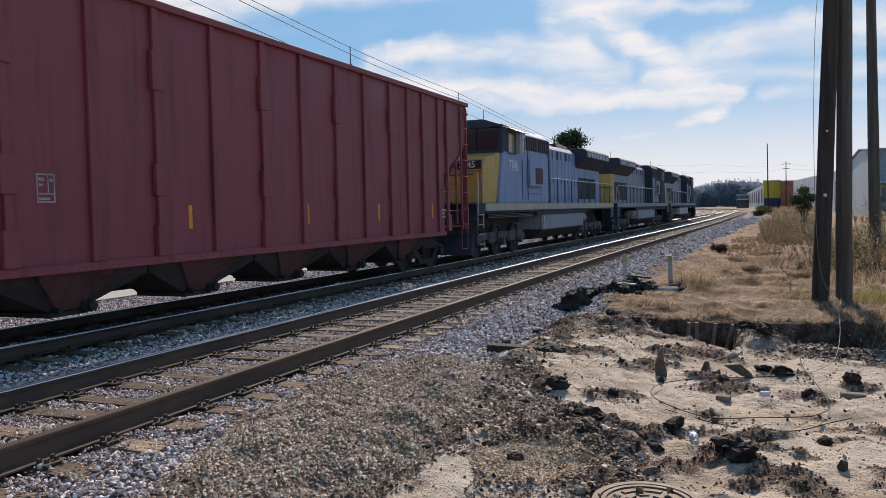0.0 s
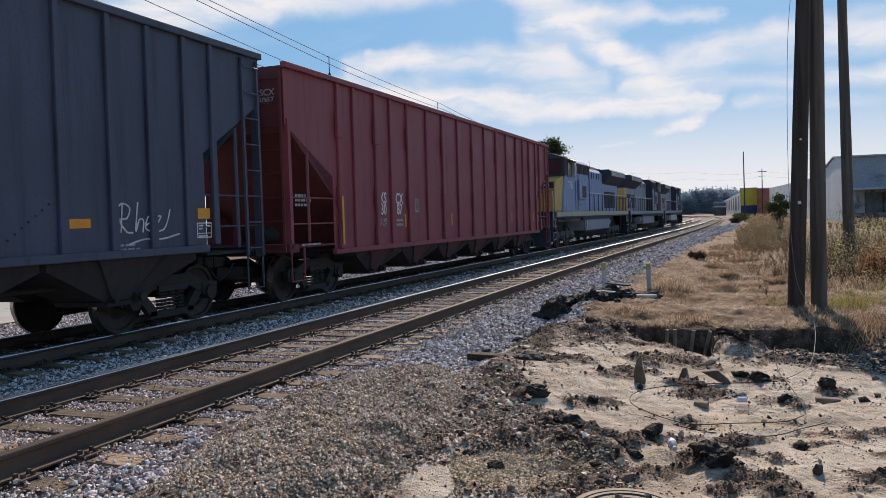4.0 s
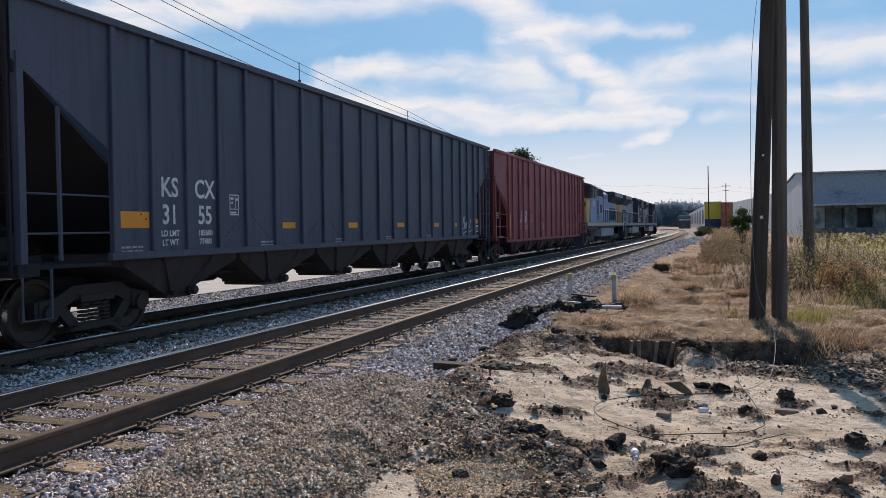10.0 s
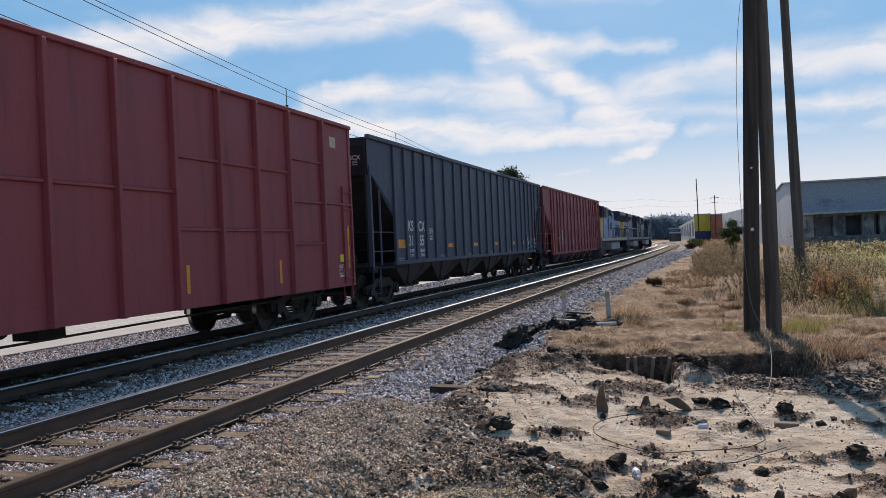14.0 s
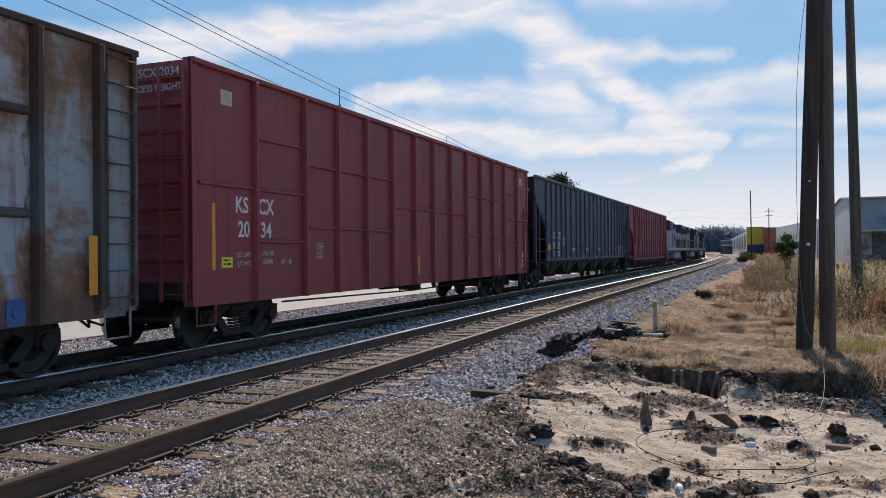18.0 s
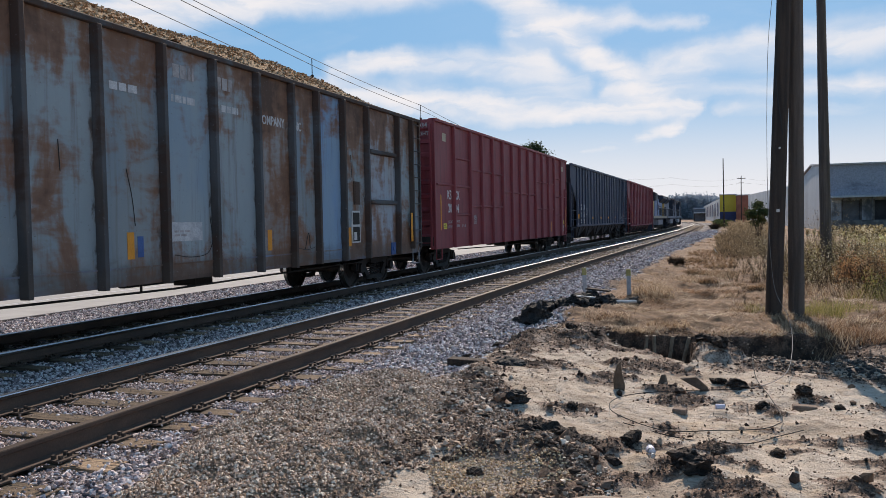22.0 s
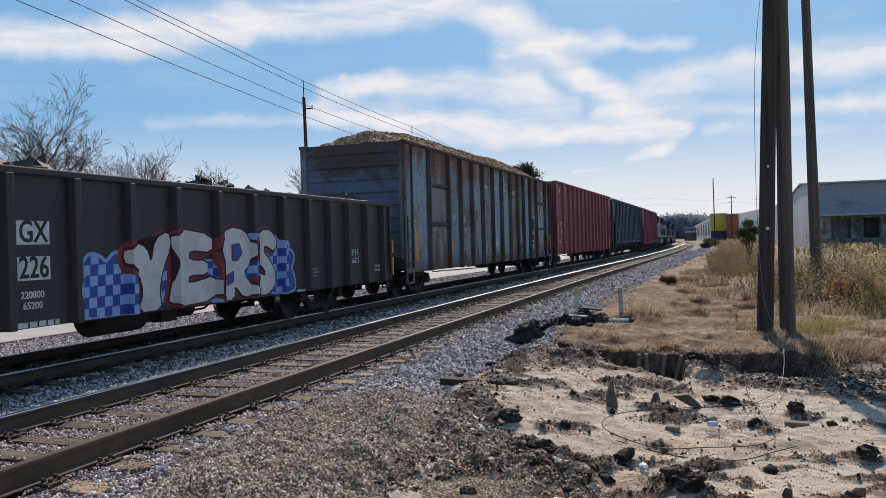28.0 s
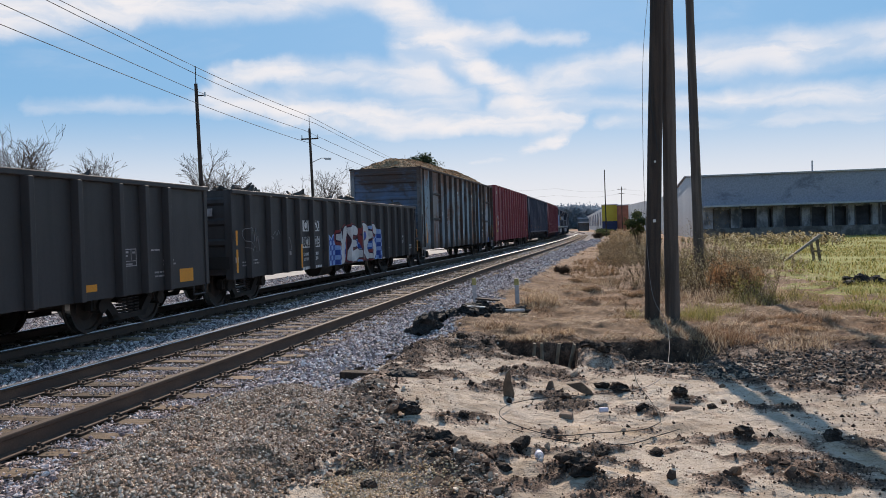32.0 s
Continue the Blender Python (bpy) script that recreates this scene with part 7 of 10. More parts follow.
    for a in (3.6, 17.2):
        bogie(v, Y(a), 3, 0.53, sets)
        b = Build()
        for q in (-1.98, 0.0, 1.98):
            b.box(-0.66, 0.66, Y(a) + q - 0.62, Y(a) + q + 0.62, 0.22, 0.86)
        b.box(-0.7, 0.7, Y(a) - 2.5, Y(a) + 2.5, 0.7, 1.2)
        part("traction_motor", b, M["underframe"], v, "grimy traction motors between the wheels")
    for ob in v.children:
        if ob.name.startswith("side_frame"):
            ob.data = LOCO_FRAME
    if number:
        writing(number, 0.50, M["stencil"], v, 1.502, Y(3.55), 2.88, squeeze=0.95, label="number in pale paint")
        if d < 0:
            writing(number, 0.27, M["stencil"], v, 0.94, Y(0.70) - 0.006, 2.82, "end")
    return v, sets


LOCO_FRAME = FRAMES[3].copy()
LOCO_FRAME.materials[0] = M["loco_truck"]
l1, sets = locomotive("grey-blue diesel locomotive with a faded yellow nose", -1, M["loco_blue"], M["loco_yellow"], M["loco_dark"], "7745")
TRAIN.append((l1, 32.6, 6.8, sets))
l2, sets = locomotive("grey diesel locomotive with a yellow hood end and a dark cab", 1, M["loco_mid"], M["loco_yellow"], M["loco_dark"], "", cab_paint=M["loco_dark"], end_paint=M["loco_yellow"])
TRAIN.append((l2, 54.2, 6.8, sets))
l3, sets = locomotive("pale grey leading diesel locomotive with a black cab", 1, M["loco_mid"], M["loco_dark"], M["loco_dark"], "", cab_paint=M["loco_dark"], tank=M["metal_pale"])
TRAIN.append((l3, 75.8, 6.8, sets))


# ---- poles and wires ----
def wood_pole(name, label, x, y, top, r0, r1, lean=(0, 0), group="", wood="pole"):
    p = thing(name, label, "utility pole", group)
    z0 = ground_height(x, y) - 0.4
    b = Build()
    n, k = 16, 14
    rr = random.Random(int(x * 100 + y))
    rings = []
    for i in range(k + 1):
        f = i / k
        c = (x + lean[0] * f, y + lean[1] * f, z0 + (top - z0) * f)
        r = r0 + (r1 - r0) * f
        rings.append([(c[0] + math.cos(2 * math.pi * j / n) * r * rr.uniform(0.96, 1.03), c[1] + math.sin(2 * math.pi * j / n) * r * rr.uniform(0.96, 1.03), c[2]) for j in range(n)])
    b.poly([q for ring in rings for q in ring], [(i * n + j, i * n + (j + 1) % n, (i + 1) * n + (j + 1) % n, (i + 1) * n + j) for i in range(k) for j in range(n)] + [tuple(range(k * n, k * n + n))])
    part("pole_shaft", b, M[wood], p, smooth=True)
    return p


M["tin"] = surface("small_metal_tag", (0.5, 0.5, 0.48), (0.6, 0.6, 0.58), 0.4, 5, 40, metal=0.6)
pole_a = wood_pole("utility_pole", "dark weathered wooden pole leaning, with a hanging cable", 6.15, 14.75, 11.5, 0.137, 0.095, (0.42, 0.0), "near poles")
b = Build()
b.box(6.205, 6.255, 14.60, 14.615, 1.53, 1.58)
part("pole_tag", b, M["tin"], pole_a, "small square metal tag")
b = Build()
b.cyl((6.26, 14.63, 2.6), (6.26, 14.59, 2.6), 0.02, 6)
part("pole_bolt", b, M["tin"], pole_a)
wood_pole("utility_pole", "grey-brown weathered wooden pole beside another", 6.53, 14.95, 11.5, 0.133, 0.09, (0.03, 0.0), "near poles", "pole_grey")
wood_pole("utility_pole", "tall weathered wooden pole in the weeds", 8.13, 25.0, 13.0, 0.155, 0.10, (-0.22, 0.0), "near poles", "pole_grey")


def cable(name, pts, r, label, sag=0.0, n=14, mat=None, category="cable"):
    b = Build()
    full = []
    for a, c in zip(pts, pts[1:]):
        a, c = Vector(a), Vector(c)
        for i in range(n):
            f = i / n
            full.append(a.lerp(c, f) - Vector((0, 0, sag * 4 * f * (1 - f))))
    full.append(Vector(pts[-1]))
    b.tube(full, r, 5)
    return solid(name, b, mat or M["wire"], label, category)


M["cable_grey"] = surface("grey_cable", (0.16, 0.15, 0.14), (0.24, 0.23, 0.22), 0.6)
b = Build()
b.tube(curl([(6.36, 14.55, 6.6), (6.12, 14.5, 4.8), (6.06, 14.5, 3.4), (6.07, 14.5, 1.6), (6.14, 14.3, 0.35), (6.28, 13.4, -0.05), (6.27, 12.4, -0.2), (6.17, 11.05, -0.26), (6.03, 9.85, -0.29), (5.84, 9.3, -0.32), (5.62, 9.0, -0.33)]), 0.0042, 5)
solid("hanging_cable", b, M["cable_grey"], "thin grey cable hanging from the pole to the ground", "cable")
b = Build()
b.tube(curl([(6.5, 14.6, 9.0), (6.2, 14.5, 4.4), (6.3, 14.52, 2.8)]), 0.01, 5)
solid("hanging_cable", b, M["wire"], "thin dark cable looped between the poles", "cable")

LEFT_POLES = [(-26, 59.0, 15.1, -0.3), (-26, 84.0, 14.5, -0.3), (-27.0, 130.0, 14.2, 0.0), (-26.0, 176.0, 13.5, 0.0), (-26, 22, 17.2, 0), (-26, -20, 19.3, 0)]
for k, (x, y, top, lean) in enumerate(LEFT_POLES):
    p = wood_pole("utility_pole", "slim wooden utility pole carrying wires along the road", x, y, top - 1.4, 0.19, 0.13, (lean, 0), "roadside poles")
    b = Build()
    b.cyl((x + lean, y, top - 1.4), (x + lean, y, top), 0.035, 6)
    part("top_pin", b, M["wire"], p)
    b = Build()
    if k == 1:
        b.box(x + lean - 1.0, x + lean + 1.0, y - 0.06, y + 0.06, top - 2.6, top - 2.45)
    else:
        b.box(x + lean, x + lean + 0.8, y - 0.04, y + 0.04, top - 2.4, top - 2.3)
    part("cross_arm", b, M["pole"], p)
    for dx in ((-0.9, 0.9) if k == 1 else (0.75,)):
        b = Build()
        b.cyl((x + lean + dx, y, top - 2.45), (x + lean + dx, y, top - 2.1), 0.06, 8)
        part("insulator", b, M["tin"], p)
    if k == 1:
        b = Build()
        b.tube([(x + lean, y, top - 5.2), (x + 1.0, y, top - 4.7), (x + 1.5, y, top - 4.75)], 0.04, 6)
        b.prism([(x + 1.3, top - 4.7), (x + 2.1, top - 4.72), (x + 2.0, top - 4.95), (x + 1.45, top - 4.92)], "y", y - 0.15, y + 0.15)
        part("street_light", b, M["tin"], p, "grey street light on a bracket")
# each wire: how far it stands off the pole, and its heights at the poles from the nearest on
for dx, heights in ((0.0, (19.2, 17.1, 15.05, 14.5, 12.6, 11.6)), (0.75, (18.4, 16.5, 14.1, 13.6, 11.8, 10.9)), (-0.6, (17.8, 15.7, 13.4, 12.95, 11.2, 10.3)), (0.3, (15.6, 14.0, 12.05, 11.4, 9.4, 8.6))):
    places = [LEFT_POLES[5], LEFT_POLES[4], *LEFT_POLES[:4]]
    cable("overhead_wire", [(q[0] + q[3] + dx, q[1], z) for q, z in zip(places, heights)], 0.024, "overhead wire between the roadside poles", 0.12, 10)
wood_pole("utility_pole", "slim bare pole beside the line", 5.6, 118.0, 9.5, 0.10, 0.06, (-0.1, 0), "distant poles")
tee = wood_pole("utility_pole", "distant pole with a cross-arm", 10.2, 230.0, 12.3, 0.15, 0.10, (0, 0), "distant poles")
b = Build()
b.box(9.1, 11.3, 229.9, 230.1, 11.5, 11.65)
part("cross_arm", b, M["pole"], tee)
b = Build()
b.box(9.4, 11.0, 229.9, 230.1, 10.3, 10.42)
part("cross_arm", b, M["pole"], tee)
cable("overhead_wire", [(-26, 176, 11.5), (-6, 200, 11.0), (10.2, 230, 11.6), (40, 250, 11)], 0.011, "wire crossing over the line", 0.8, 10)
cable("overhead_wire", [(-26, 176, 9.3), (-6, 200, 9.4), (10.2, 230, 10.4), (40, 250, 10)], 0.011, "lower wire crossing over the line", 0.8, 10)

# ---- buildings ----
M["metal_wall"] = surface("faded_metal_siding", (0.46, 0.48, 0.50), (0.58, 0.60, 0.62), 0.6, 0.25, 14, stretch=(1.5, 1.5, 0.3), relief=0.2, depth=0.02)
M["blue_siding"] = surface("stained_blue_grey_siding", (0.10, 0.118, 0.165), (0.275, 0.305, 0.375), 0.7, 0.5, 6, stretch=(0.6, 1, 0.9), relief=0.2, depth=0.02, lo=0.3, hi=0.48)
M["dock_wall"] = surface("stained_concrete_block", (0.10, 0.11, 0.125), (0.40, 0.42, 0.45), 0.9, 0.8, 8, stretch=(1, 1, 0.5), lo=0.38, hi=0.6)
M["dock_stain"] = surface("grimy_dock_fittings", (0.07, 0.065, 0.065), (0.19, 0.18, 0.18), 0.9, 1.2, 8)
M["dock_door"] = surface("grey_roller_door", (0.12, 0.13, 0.145), (0.2, 0.21, 0.23), 0.8, 1.2, 8)
M["dark_open"] = surface("bay_interior_shade", (0.03, 0.034, 0.042), (0.065, 0.07, 0.085), 0.9, 1, 6)
M["roof_edge"] = surface("roof_flashing", (0.30, 0.32, 0.35), (0.4, 0.42, 0.45), 0.6, 1, 8)
M["yellow_wall"] = surface("yellow_siding", (0.62, 0.44, 0.03), (0.70, 0.50, 0.05), 0.6, 0.4, 8)
M["navy_wall"] = surface("navy_siding", (0.02, 0.03, 0.10), (0.03, 0.045, 0.14), 0.6, 0.4, 8)
M["brick_wall"] = surface("red_brick_wall", (0.24, 0.085, 0.06), (0.33, 0.13, 0.09), 0.9, 0.8, 12)
M["white_wall"] = surface("white_siding", (0.5, 0.52, 0.53), (0.66, 0.67, 0.67), 0.7, 0.3, 8)

ware = thing("warehouse", "grey-blue metal warehouse with a stained loading dock", "warehouse")
FX0, FX1, FY, FZ = 15.4, 70.0, 90.0, -0.3
b = Build()
b.prism([(FY, FZ), (FY + 28, FZ), (FY + 28, 6.3), (FY + 14, 7.2), (FY, 6.45)], "x", FX0, FX0 + 0.3)
part("side_wall", b, M["metal_wall"], ware, "pale corrugated side wall")
b = Build()
b.box(FX0 + 0.3, FX1, FY - 0.02, FY + 0.3, 3.3, 6.45)
part("front_wall", b, M["blue_siding"], ware, "stained blue-grey metal siding")
b = Build()
b.poly([(FX0 - .2, FY - .3, 6.45), (FX1, FY - .3, 6.45), (FX1, FY + 14, 7.25), (FX0 - .2, FY + 14, 7.25), (FX1, FY + 28.3, 6.35), (FX0 - .2, FY + 28.3, 6.35),
        (FX0 - .2, FY - .3, 6.6), (FX1, FY - .3, 6.6), (FX1, FY + 14, 7.4), (FX0 - .2, FY + 14, 7.4), (FX1, FY + 28.3, 6.5), (FX0 - .2, FY + 28.3, 6.5)],
       [(0, 1, 2, 3), (3, 2, 4, 5), (6, 7, 8, 9), (9, 8, 10, 11), (0, 1, 7, 6), (4, 5, 11, 10), (0, 3, 9, 6), (3, 5, 11, 9), (1, 2, 8, 7), (2, 4, 10, 8)])
part("roof", b, M["roof_edge"], ware)
b = Build()
b.box(FX0 + 0.3, FX1, FY - 2.2, FY + 0.0, 3.1, 3.3)
part("dock_canopy", b, M["roof_edge"], ware, "flat canopy over the dock")
b = Build()
b.box(FX0 + 0.3, FX1, FY - 2.2, FY + 0.3, FZ, 0.85)
part("dock_platform", b, M["dock_stain"], ware)
BAYS = [(16.85, 18.5), (19.7, 21.15), (22.4, 22.75), (24.0, 25.6), (26.6, 28.1), (28.75, 30.05), (30.9, 32.4), (33.2, 34.8), (36.2, 37.8), (39.4, 41.0), (43, 44.6), (47, 48.6), (52, 53.6), (57, 58.6), (62, 63.6)]
x = FX0 + 0.3
for k, (x0, x1) in enumerate(BAYS):
    b = Build()
    b.box(x, x0, FY, FY + 0.3, 0.85, 3.1)
    b.box(x0, x1, FY, FY + 0.3, 2.85, 3.1)
    part("dock_wall", b, M["dock_wall"], ware)
    # dark sheets stand for shaded bay interiors; the first is a roller door
    b = Build()
    b.box(x0, x1, FY + 0.5, FY + 0.6, 0.85, 2.85)
    part("bay_door", b, M["dark_open"] if k != 0 else M["dock_door"], ware, "dark loading bay")
    b = Build()
    b.box(x0 - 0.1, x0 + 0.05, FY - 0.06, FY + 0.5, 0.85, 2.95)
    part("bay_frame", b, M["dock_stain"], ware)
    b = Build()
    b.box(x1 - 0.05, x1 + 0.1, FY - 0.06, FY + 0.5, 0.85, 2.95)
    part("bay_frame", b, M["dock_stain"], ware)
    b = Build()
    b.box(x0 + 0.1, x1 - 0.1, FY - 2.32, FY - 2.2, -0.1, 0.7)
    part("dock_bumper", b, M["dock_stain"], ware)
    if k % 2:
        b = Build()
        b.box(x0 - 0.55, x0 - 0.42, FY - 2.1, FY - 1.97, 0.85, 3.1)
        part("canopy_post", b, M["dock_stain"], ware)
    x = x1
b = Build()
b.box(x, FX1, FY, FY + 0.3, 0.85, 3.1)
part("dock_wall", b, M["dock_wall"], ware)
M["dark_sign"] = surface("faded_dark_lettering", (0.10, 0.12, 0.15), (0.18, 0.20, 0.24), 0.8)
r = random.Random(12)
for k in range(13):
    if k in (4, 7):
        continue
    b = Build()
    xx = 25.0 + k * 0.72
    b.box(xx, xx + 0.16, FY - 0.012, FY, 5.15, 5.75)
    if k % 2:
        b.box(xx + 0.16, xx + 0.45, FY - 0.012, FY, 5.6, 5.75)
    else:
        b.box(xx + 0.16, xx + 0.4, FY - 0.012, FY, 5.15, 5.28)
    part("faded_sign", b, M["dark_sign"], ware)
b = Build()
b.cyl((27.5, FY + 3, 6.6), (27.5, FY + 3, 7.9), 0.08, 8)
part("roof_vent", b, M["roof_edge"], ware)

long_b = thing("storage_building", "long pale metal building beside the line", "building")
b = Build()
b.poly([(15.6, 119, -.3), (12.2, 238, -.3), (30, 239, -.3), (33, 120, -.3), (15.6, 119, 5.8), (12.2, 238, 7.3), (30, 239, 7.3), (33, 120, 5.8)], [(0, 1, 5, 4), (1, 2, 6, 5), (2, 3, 7, 6), (3, 0, 4, 7), (4, 5, 6, 7)])
part("wall", b, M["white_wall"], long_b)
for k in range(16):
    f0, f1 = (k + 0.25) / 16, (k + 0.33) / 16
    b = Build()
    xa, xb = 15.6 - 3.4 * f0 - 0.06, 15.6 - 3.4 * f1 - 0.06
    b.poly([(xa, 119 + 119 * f0, -.3), (xb, 119 + 119 * f1, -.3), (xb, 119 + 119 * f1, 4.6), (xa, 119 + 119 * f0, 4.6), (xa + .1, 119 + 119 * f0, -.3), (xb + .1, 119 + 119 * f1, -.3), (xb + .1, 119 + 119 * f1, 4.6), (xa + .1, 119 + 119 * f0, 4.6)],
           [(0, 1, 2, 3), (4, 5, 6, 7), (0, 1, 5, 4), (1, 2, 6, 5), (2, 3, 7, 6), (3, 0, 4, 7)])
    part("wall_post", b, M["roof_edge"], long_b)


def block(name, label, x0, x1, y0, y1, z1, mats, split=None):
    t = thing(name, label, "building")
    if split:
        b = Build()
        b.box(x0, x1, y0, y1, -0.3, split)
        part("lower_wall", b, mats[1], t)
        b = Build()
        b.box(x0, x1, y0, y1, split, z1)
        part("upper_wall", b, mats[0], t)
    else:
        b = Build()
        b.box(x0, x1, y0, y1, -0.3, z1)
        part("wall", b, mats[0], t)
    b = Build()
    b.box(x0 - .2, x1 + .2, y0 - .2, y1 + .2, z1, z1 + 0.25)
    part("roof", b, M["roof_edge"], t)
    return t


block("brick_building", "small red brick building far down the line", 9.15, 12.5, 242, 256, 7.3, [M["brick_wall"]])
block("painted_building", "distant building painted yellow over dark blue", 4.7, 9.1, 246, 275, 7.6, [M["yellow_wall"], M["navy_wall"]], 2.8)
far = thing("far_building", "pale building with tall windows beside the curving line", "building")
b = Build()
b.poly([(4.6, 262, -.3), (-4.5, 470, -.3), (10, 470, -.3), (12, 270, -.3), (4.6, 262, 7.0), (-4.5, 470, 7.0), (10, 470, 7.0), (12, 270, 7.0)], [(0, 1, 5, 4), (1, 2, 6, 5), (2, 3, 7, 6), (3, 0, 4, 7), (4, 5, 6, 7)])
part("wall", b, M["white_wall"], far)
for k in range(9):
    f0, f1 = (k + 0.3) / 9, (k + 0.75) / 9
    xa, xb, ya, yb = 4.6 - 9.1 * f0 - 0.1, 4.6 - 9.1 * f1 - 0.1, 262 + 208 * f0, 262 + 208 * f1
    b = Build()
    b.poly([(xa, ya, 1.5), (xb, yb, 1.5), (xb, yb, 6.0), (xa, ya, 6.0)], [(0, 1, 2, 3)])
    part("window", b, M["navy_wall"], far)
shed = thing("open_shed", "distant dark shed with a white canopy over its open front", "shed")
b = Build()
b.box(-4.5, -0.5, 304, 312, -0.3, 4.3)
part("wall", b, M["dock_door"], shed)
b = Build()
b.prism([(-4.7, 4.3), (-0.3, 4.3), (-0.6, 4.75), (-4.4, 4.75)], "y", 303.6, 312.4)
part("roof", b, M["roof_edge"], shed)
b = Build()
b.box(-4.2, -0.3, 300, 304, 2.75, 3.15)
part("canopy", b, M["stencil"], shed, "white canopy")
for x in (-4.1, -0.6):
    b = Build()
    b.box(x, x + 0.25, 300.2, 300.45, -0.3, 2.75)
    part("post", b, M["pole"], shed)

# brick building and parked cars across the road
brick = thing("brick_building", "low red brick building across the road with a pale door", "building")
b = Build()
b.box(-34, -22.6, 10.0, 34.0, -0.45, 3.6)
part("wall", b, M["brick_wall"], brick)
b = Build()
b.box(-34.2, -22.4, 9.8, 34.2, 3.6, 3.85)
part("roof", b, M["roof_edge"], brick)
for y in (12.5, 17.0, 21.5, 26.0, 30.5):
    b = Build()
    b.box(-22.6, -22.55, y, y + 1.6, 0.9, 2.4)
    w = part("window", b, M["glass"], brick)
    b = Build()
    for y0 in (y - 0.06, y + 0.77, y + 1.6):
        b.box(-22.56, -22.5, y0, y0 + 0.07, 0.85, 2.45)
    b.box(-22.56, -22.5, y, y + 1.6, 0.83, 0.9)
    part("window_frame", b, M["stencil"], w)
for y in (15.2, 24.0):
    b = Build()
    b.box(-22.6, -22.54, y, y + 1.0, -0.45, 1.7)
    part("door", b, M["stencil"], brick, "white door")


def parked_car(label, paint, x, y, rz):
    c = thing("parked_car", label, "car", "parked cars", pose(x, y, -0.43, 0, 0, rz))
    b = Build()
    b.prism([(-2.2, 0.3), (2.2, 0.3), (2.25, 0.6), (2.1, 0.85), (1.1, 0.95), (0.55, 1.42), (-1.0, 1.45), (-1.75, 1.0), (-2.2, 0.92)], "x", -0.85, 0.85)
    part("body", b, paint, c, bevel=0.08)
    for s in (-1, 1):
        b = Build()
        b.prism([(0.95, 0.97), (0.5, 1.36), (-0.2, 1.38), (-0.2, 0.97)], "x", *sorted((s * 0.852, s * 0.86)))
        part("side_window", b, M["glass"], c)
        b = Build()
        b.prism([(-0.28, 0.97), (-0.28, 1.38), (-0.95, 1.38), (-1.5, 0.99)], "x", *sorted((s * 0.852, s * 0.86)))
        part("side_window", b, M["glass"], c)
        for y2 in (-1.35, 1.4):
            b = Build()
            b.cyl((s * 0.7, y2, 0.32), (s * 0.88, y2, 0.32), 0.32, 18)
            w = part("wheel", b, M["black"], c)
            b = Build()
            b.cyl((s * 0.88, y2, 0.32), (s * 0.89, y2, 0.32), 0.19, 14)
            part("rim", b, M["tin"], w)
    for y2, mat in ((2.2, M["stencil"]), (-2.2, M["spray_red"])):
        for s in (-1, 1):
            b = Build()
            b.box(*sorted((s * 0.5, s * 0.8)), *sorted((y2, y2 * 1.02)), 0.6, 0.75)
            part("headlight" if y2 > 0 else "tail_light", b, mat, c)
    return c


M["car_red"] = surface("faded_red_car_paint", (0.42, 0.09, 0.07), (0.5, 0.13, 0.1), 0.3, 2, 40, relief=0.02)
M["car_silver"] = surface("silver_car_paint", (0.45, 0.47, 0.5), (0.55, 0.57, 0.6), 0.25, 2, 40, metal=0.5, relief=0.02)
parked_car("faded red parked car before the brick building", M["car_red"], -20.9, 15.6, 4)
parked_car("silver parked car before the brick building", M["car_silver"], -20.9, 21.5, 2)

# low edge of the road and its painted line
for name, off, half, z0, z1, mat, label, cat in (("kerb", -8.9, 0.05, -0.5, -0.405, "dock_stain", "low dark edge of the road", "kerb"), ("road_marking", -11.9, 0.06, -0.44, -0.424, "stencil", "worn white line along the road", "road marking")):
    b = Build()
    for k in range(60):
        y0 = -20 + 3.0 * k
        x0, x1 = line(y0, off)[0], line(y0 + 2.97, off)[0]
        b.poly([(x0 - half, y0, z0), (x0 + half, y0, z0), (x1 + half, y0 + 2.97, z0), (x1 - half, y0 + 2.97, z0), (x0 - half, y0, z1), (x0 + half, y0, z1), (x1 + half, y0 + 2.97, z1), (x1 - half, y0 + 2.97, z1)],
               [(0, 1, 2, 3), (4, 5, 6, 7), (0, 1, 5, 4), (1, 2, 6, 5), (2, 3, 7, 6), (3, 0, 4, 7)])
    solid(name, b, M[mat], label, cat, kind="structure")


# ---- loose stone, soil and plants ----
rng = np.random.default_rng(7)
ICO = np.array([(0, 1, 1.618), (0, -1, 1.618), (0, 1, -1.618), (0, -1, -1.618), (1, 1.618, 0), (-1, 1.618, 0), (1, -1.618, 0), (-1, -1.618, 0), (1.618, 0, 1), (-1.618, 0, 1), (1.618, 0, -1), (-1.618, 0, -1)]) / 1.902
ICO_F = np.array([(0, 1, 8), (0, 8, 4), (0, 4, 5), (0, 5, 9), (0, 9, 1), (1, 6, 8), (8, 6, 10), (8, 10, 4), (4, 10, 2), (4, 2, 5), (5, 2, 11), (5, 11, 9), (9, 11, 7), (9, 7, 1), (1, 7, 6), (3, 6, 7), (3, 7, 11), (3, 11, 2), (3, 2, 10), (3, 10, 6)])
OCT = np.array([(1, 0, 0), (-1, 0, 0), (0, 1, 0), (0, -1, 0), (0, 0, 1), (0, 0, -1)], float)
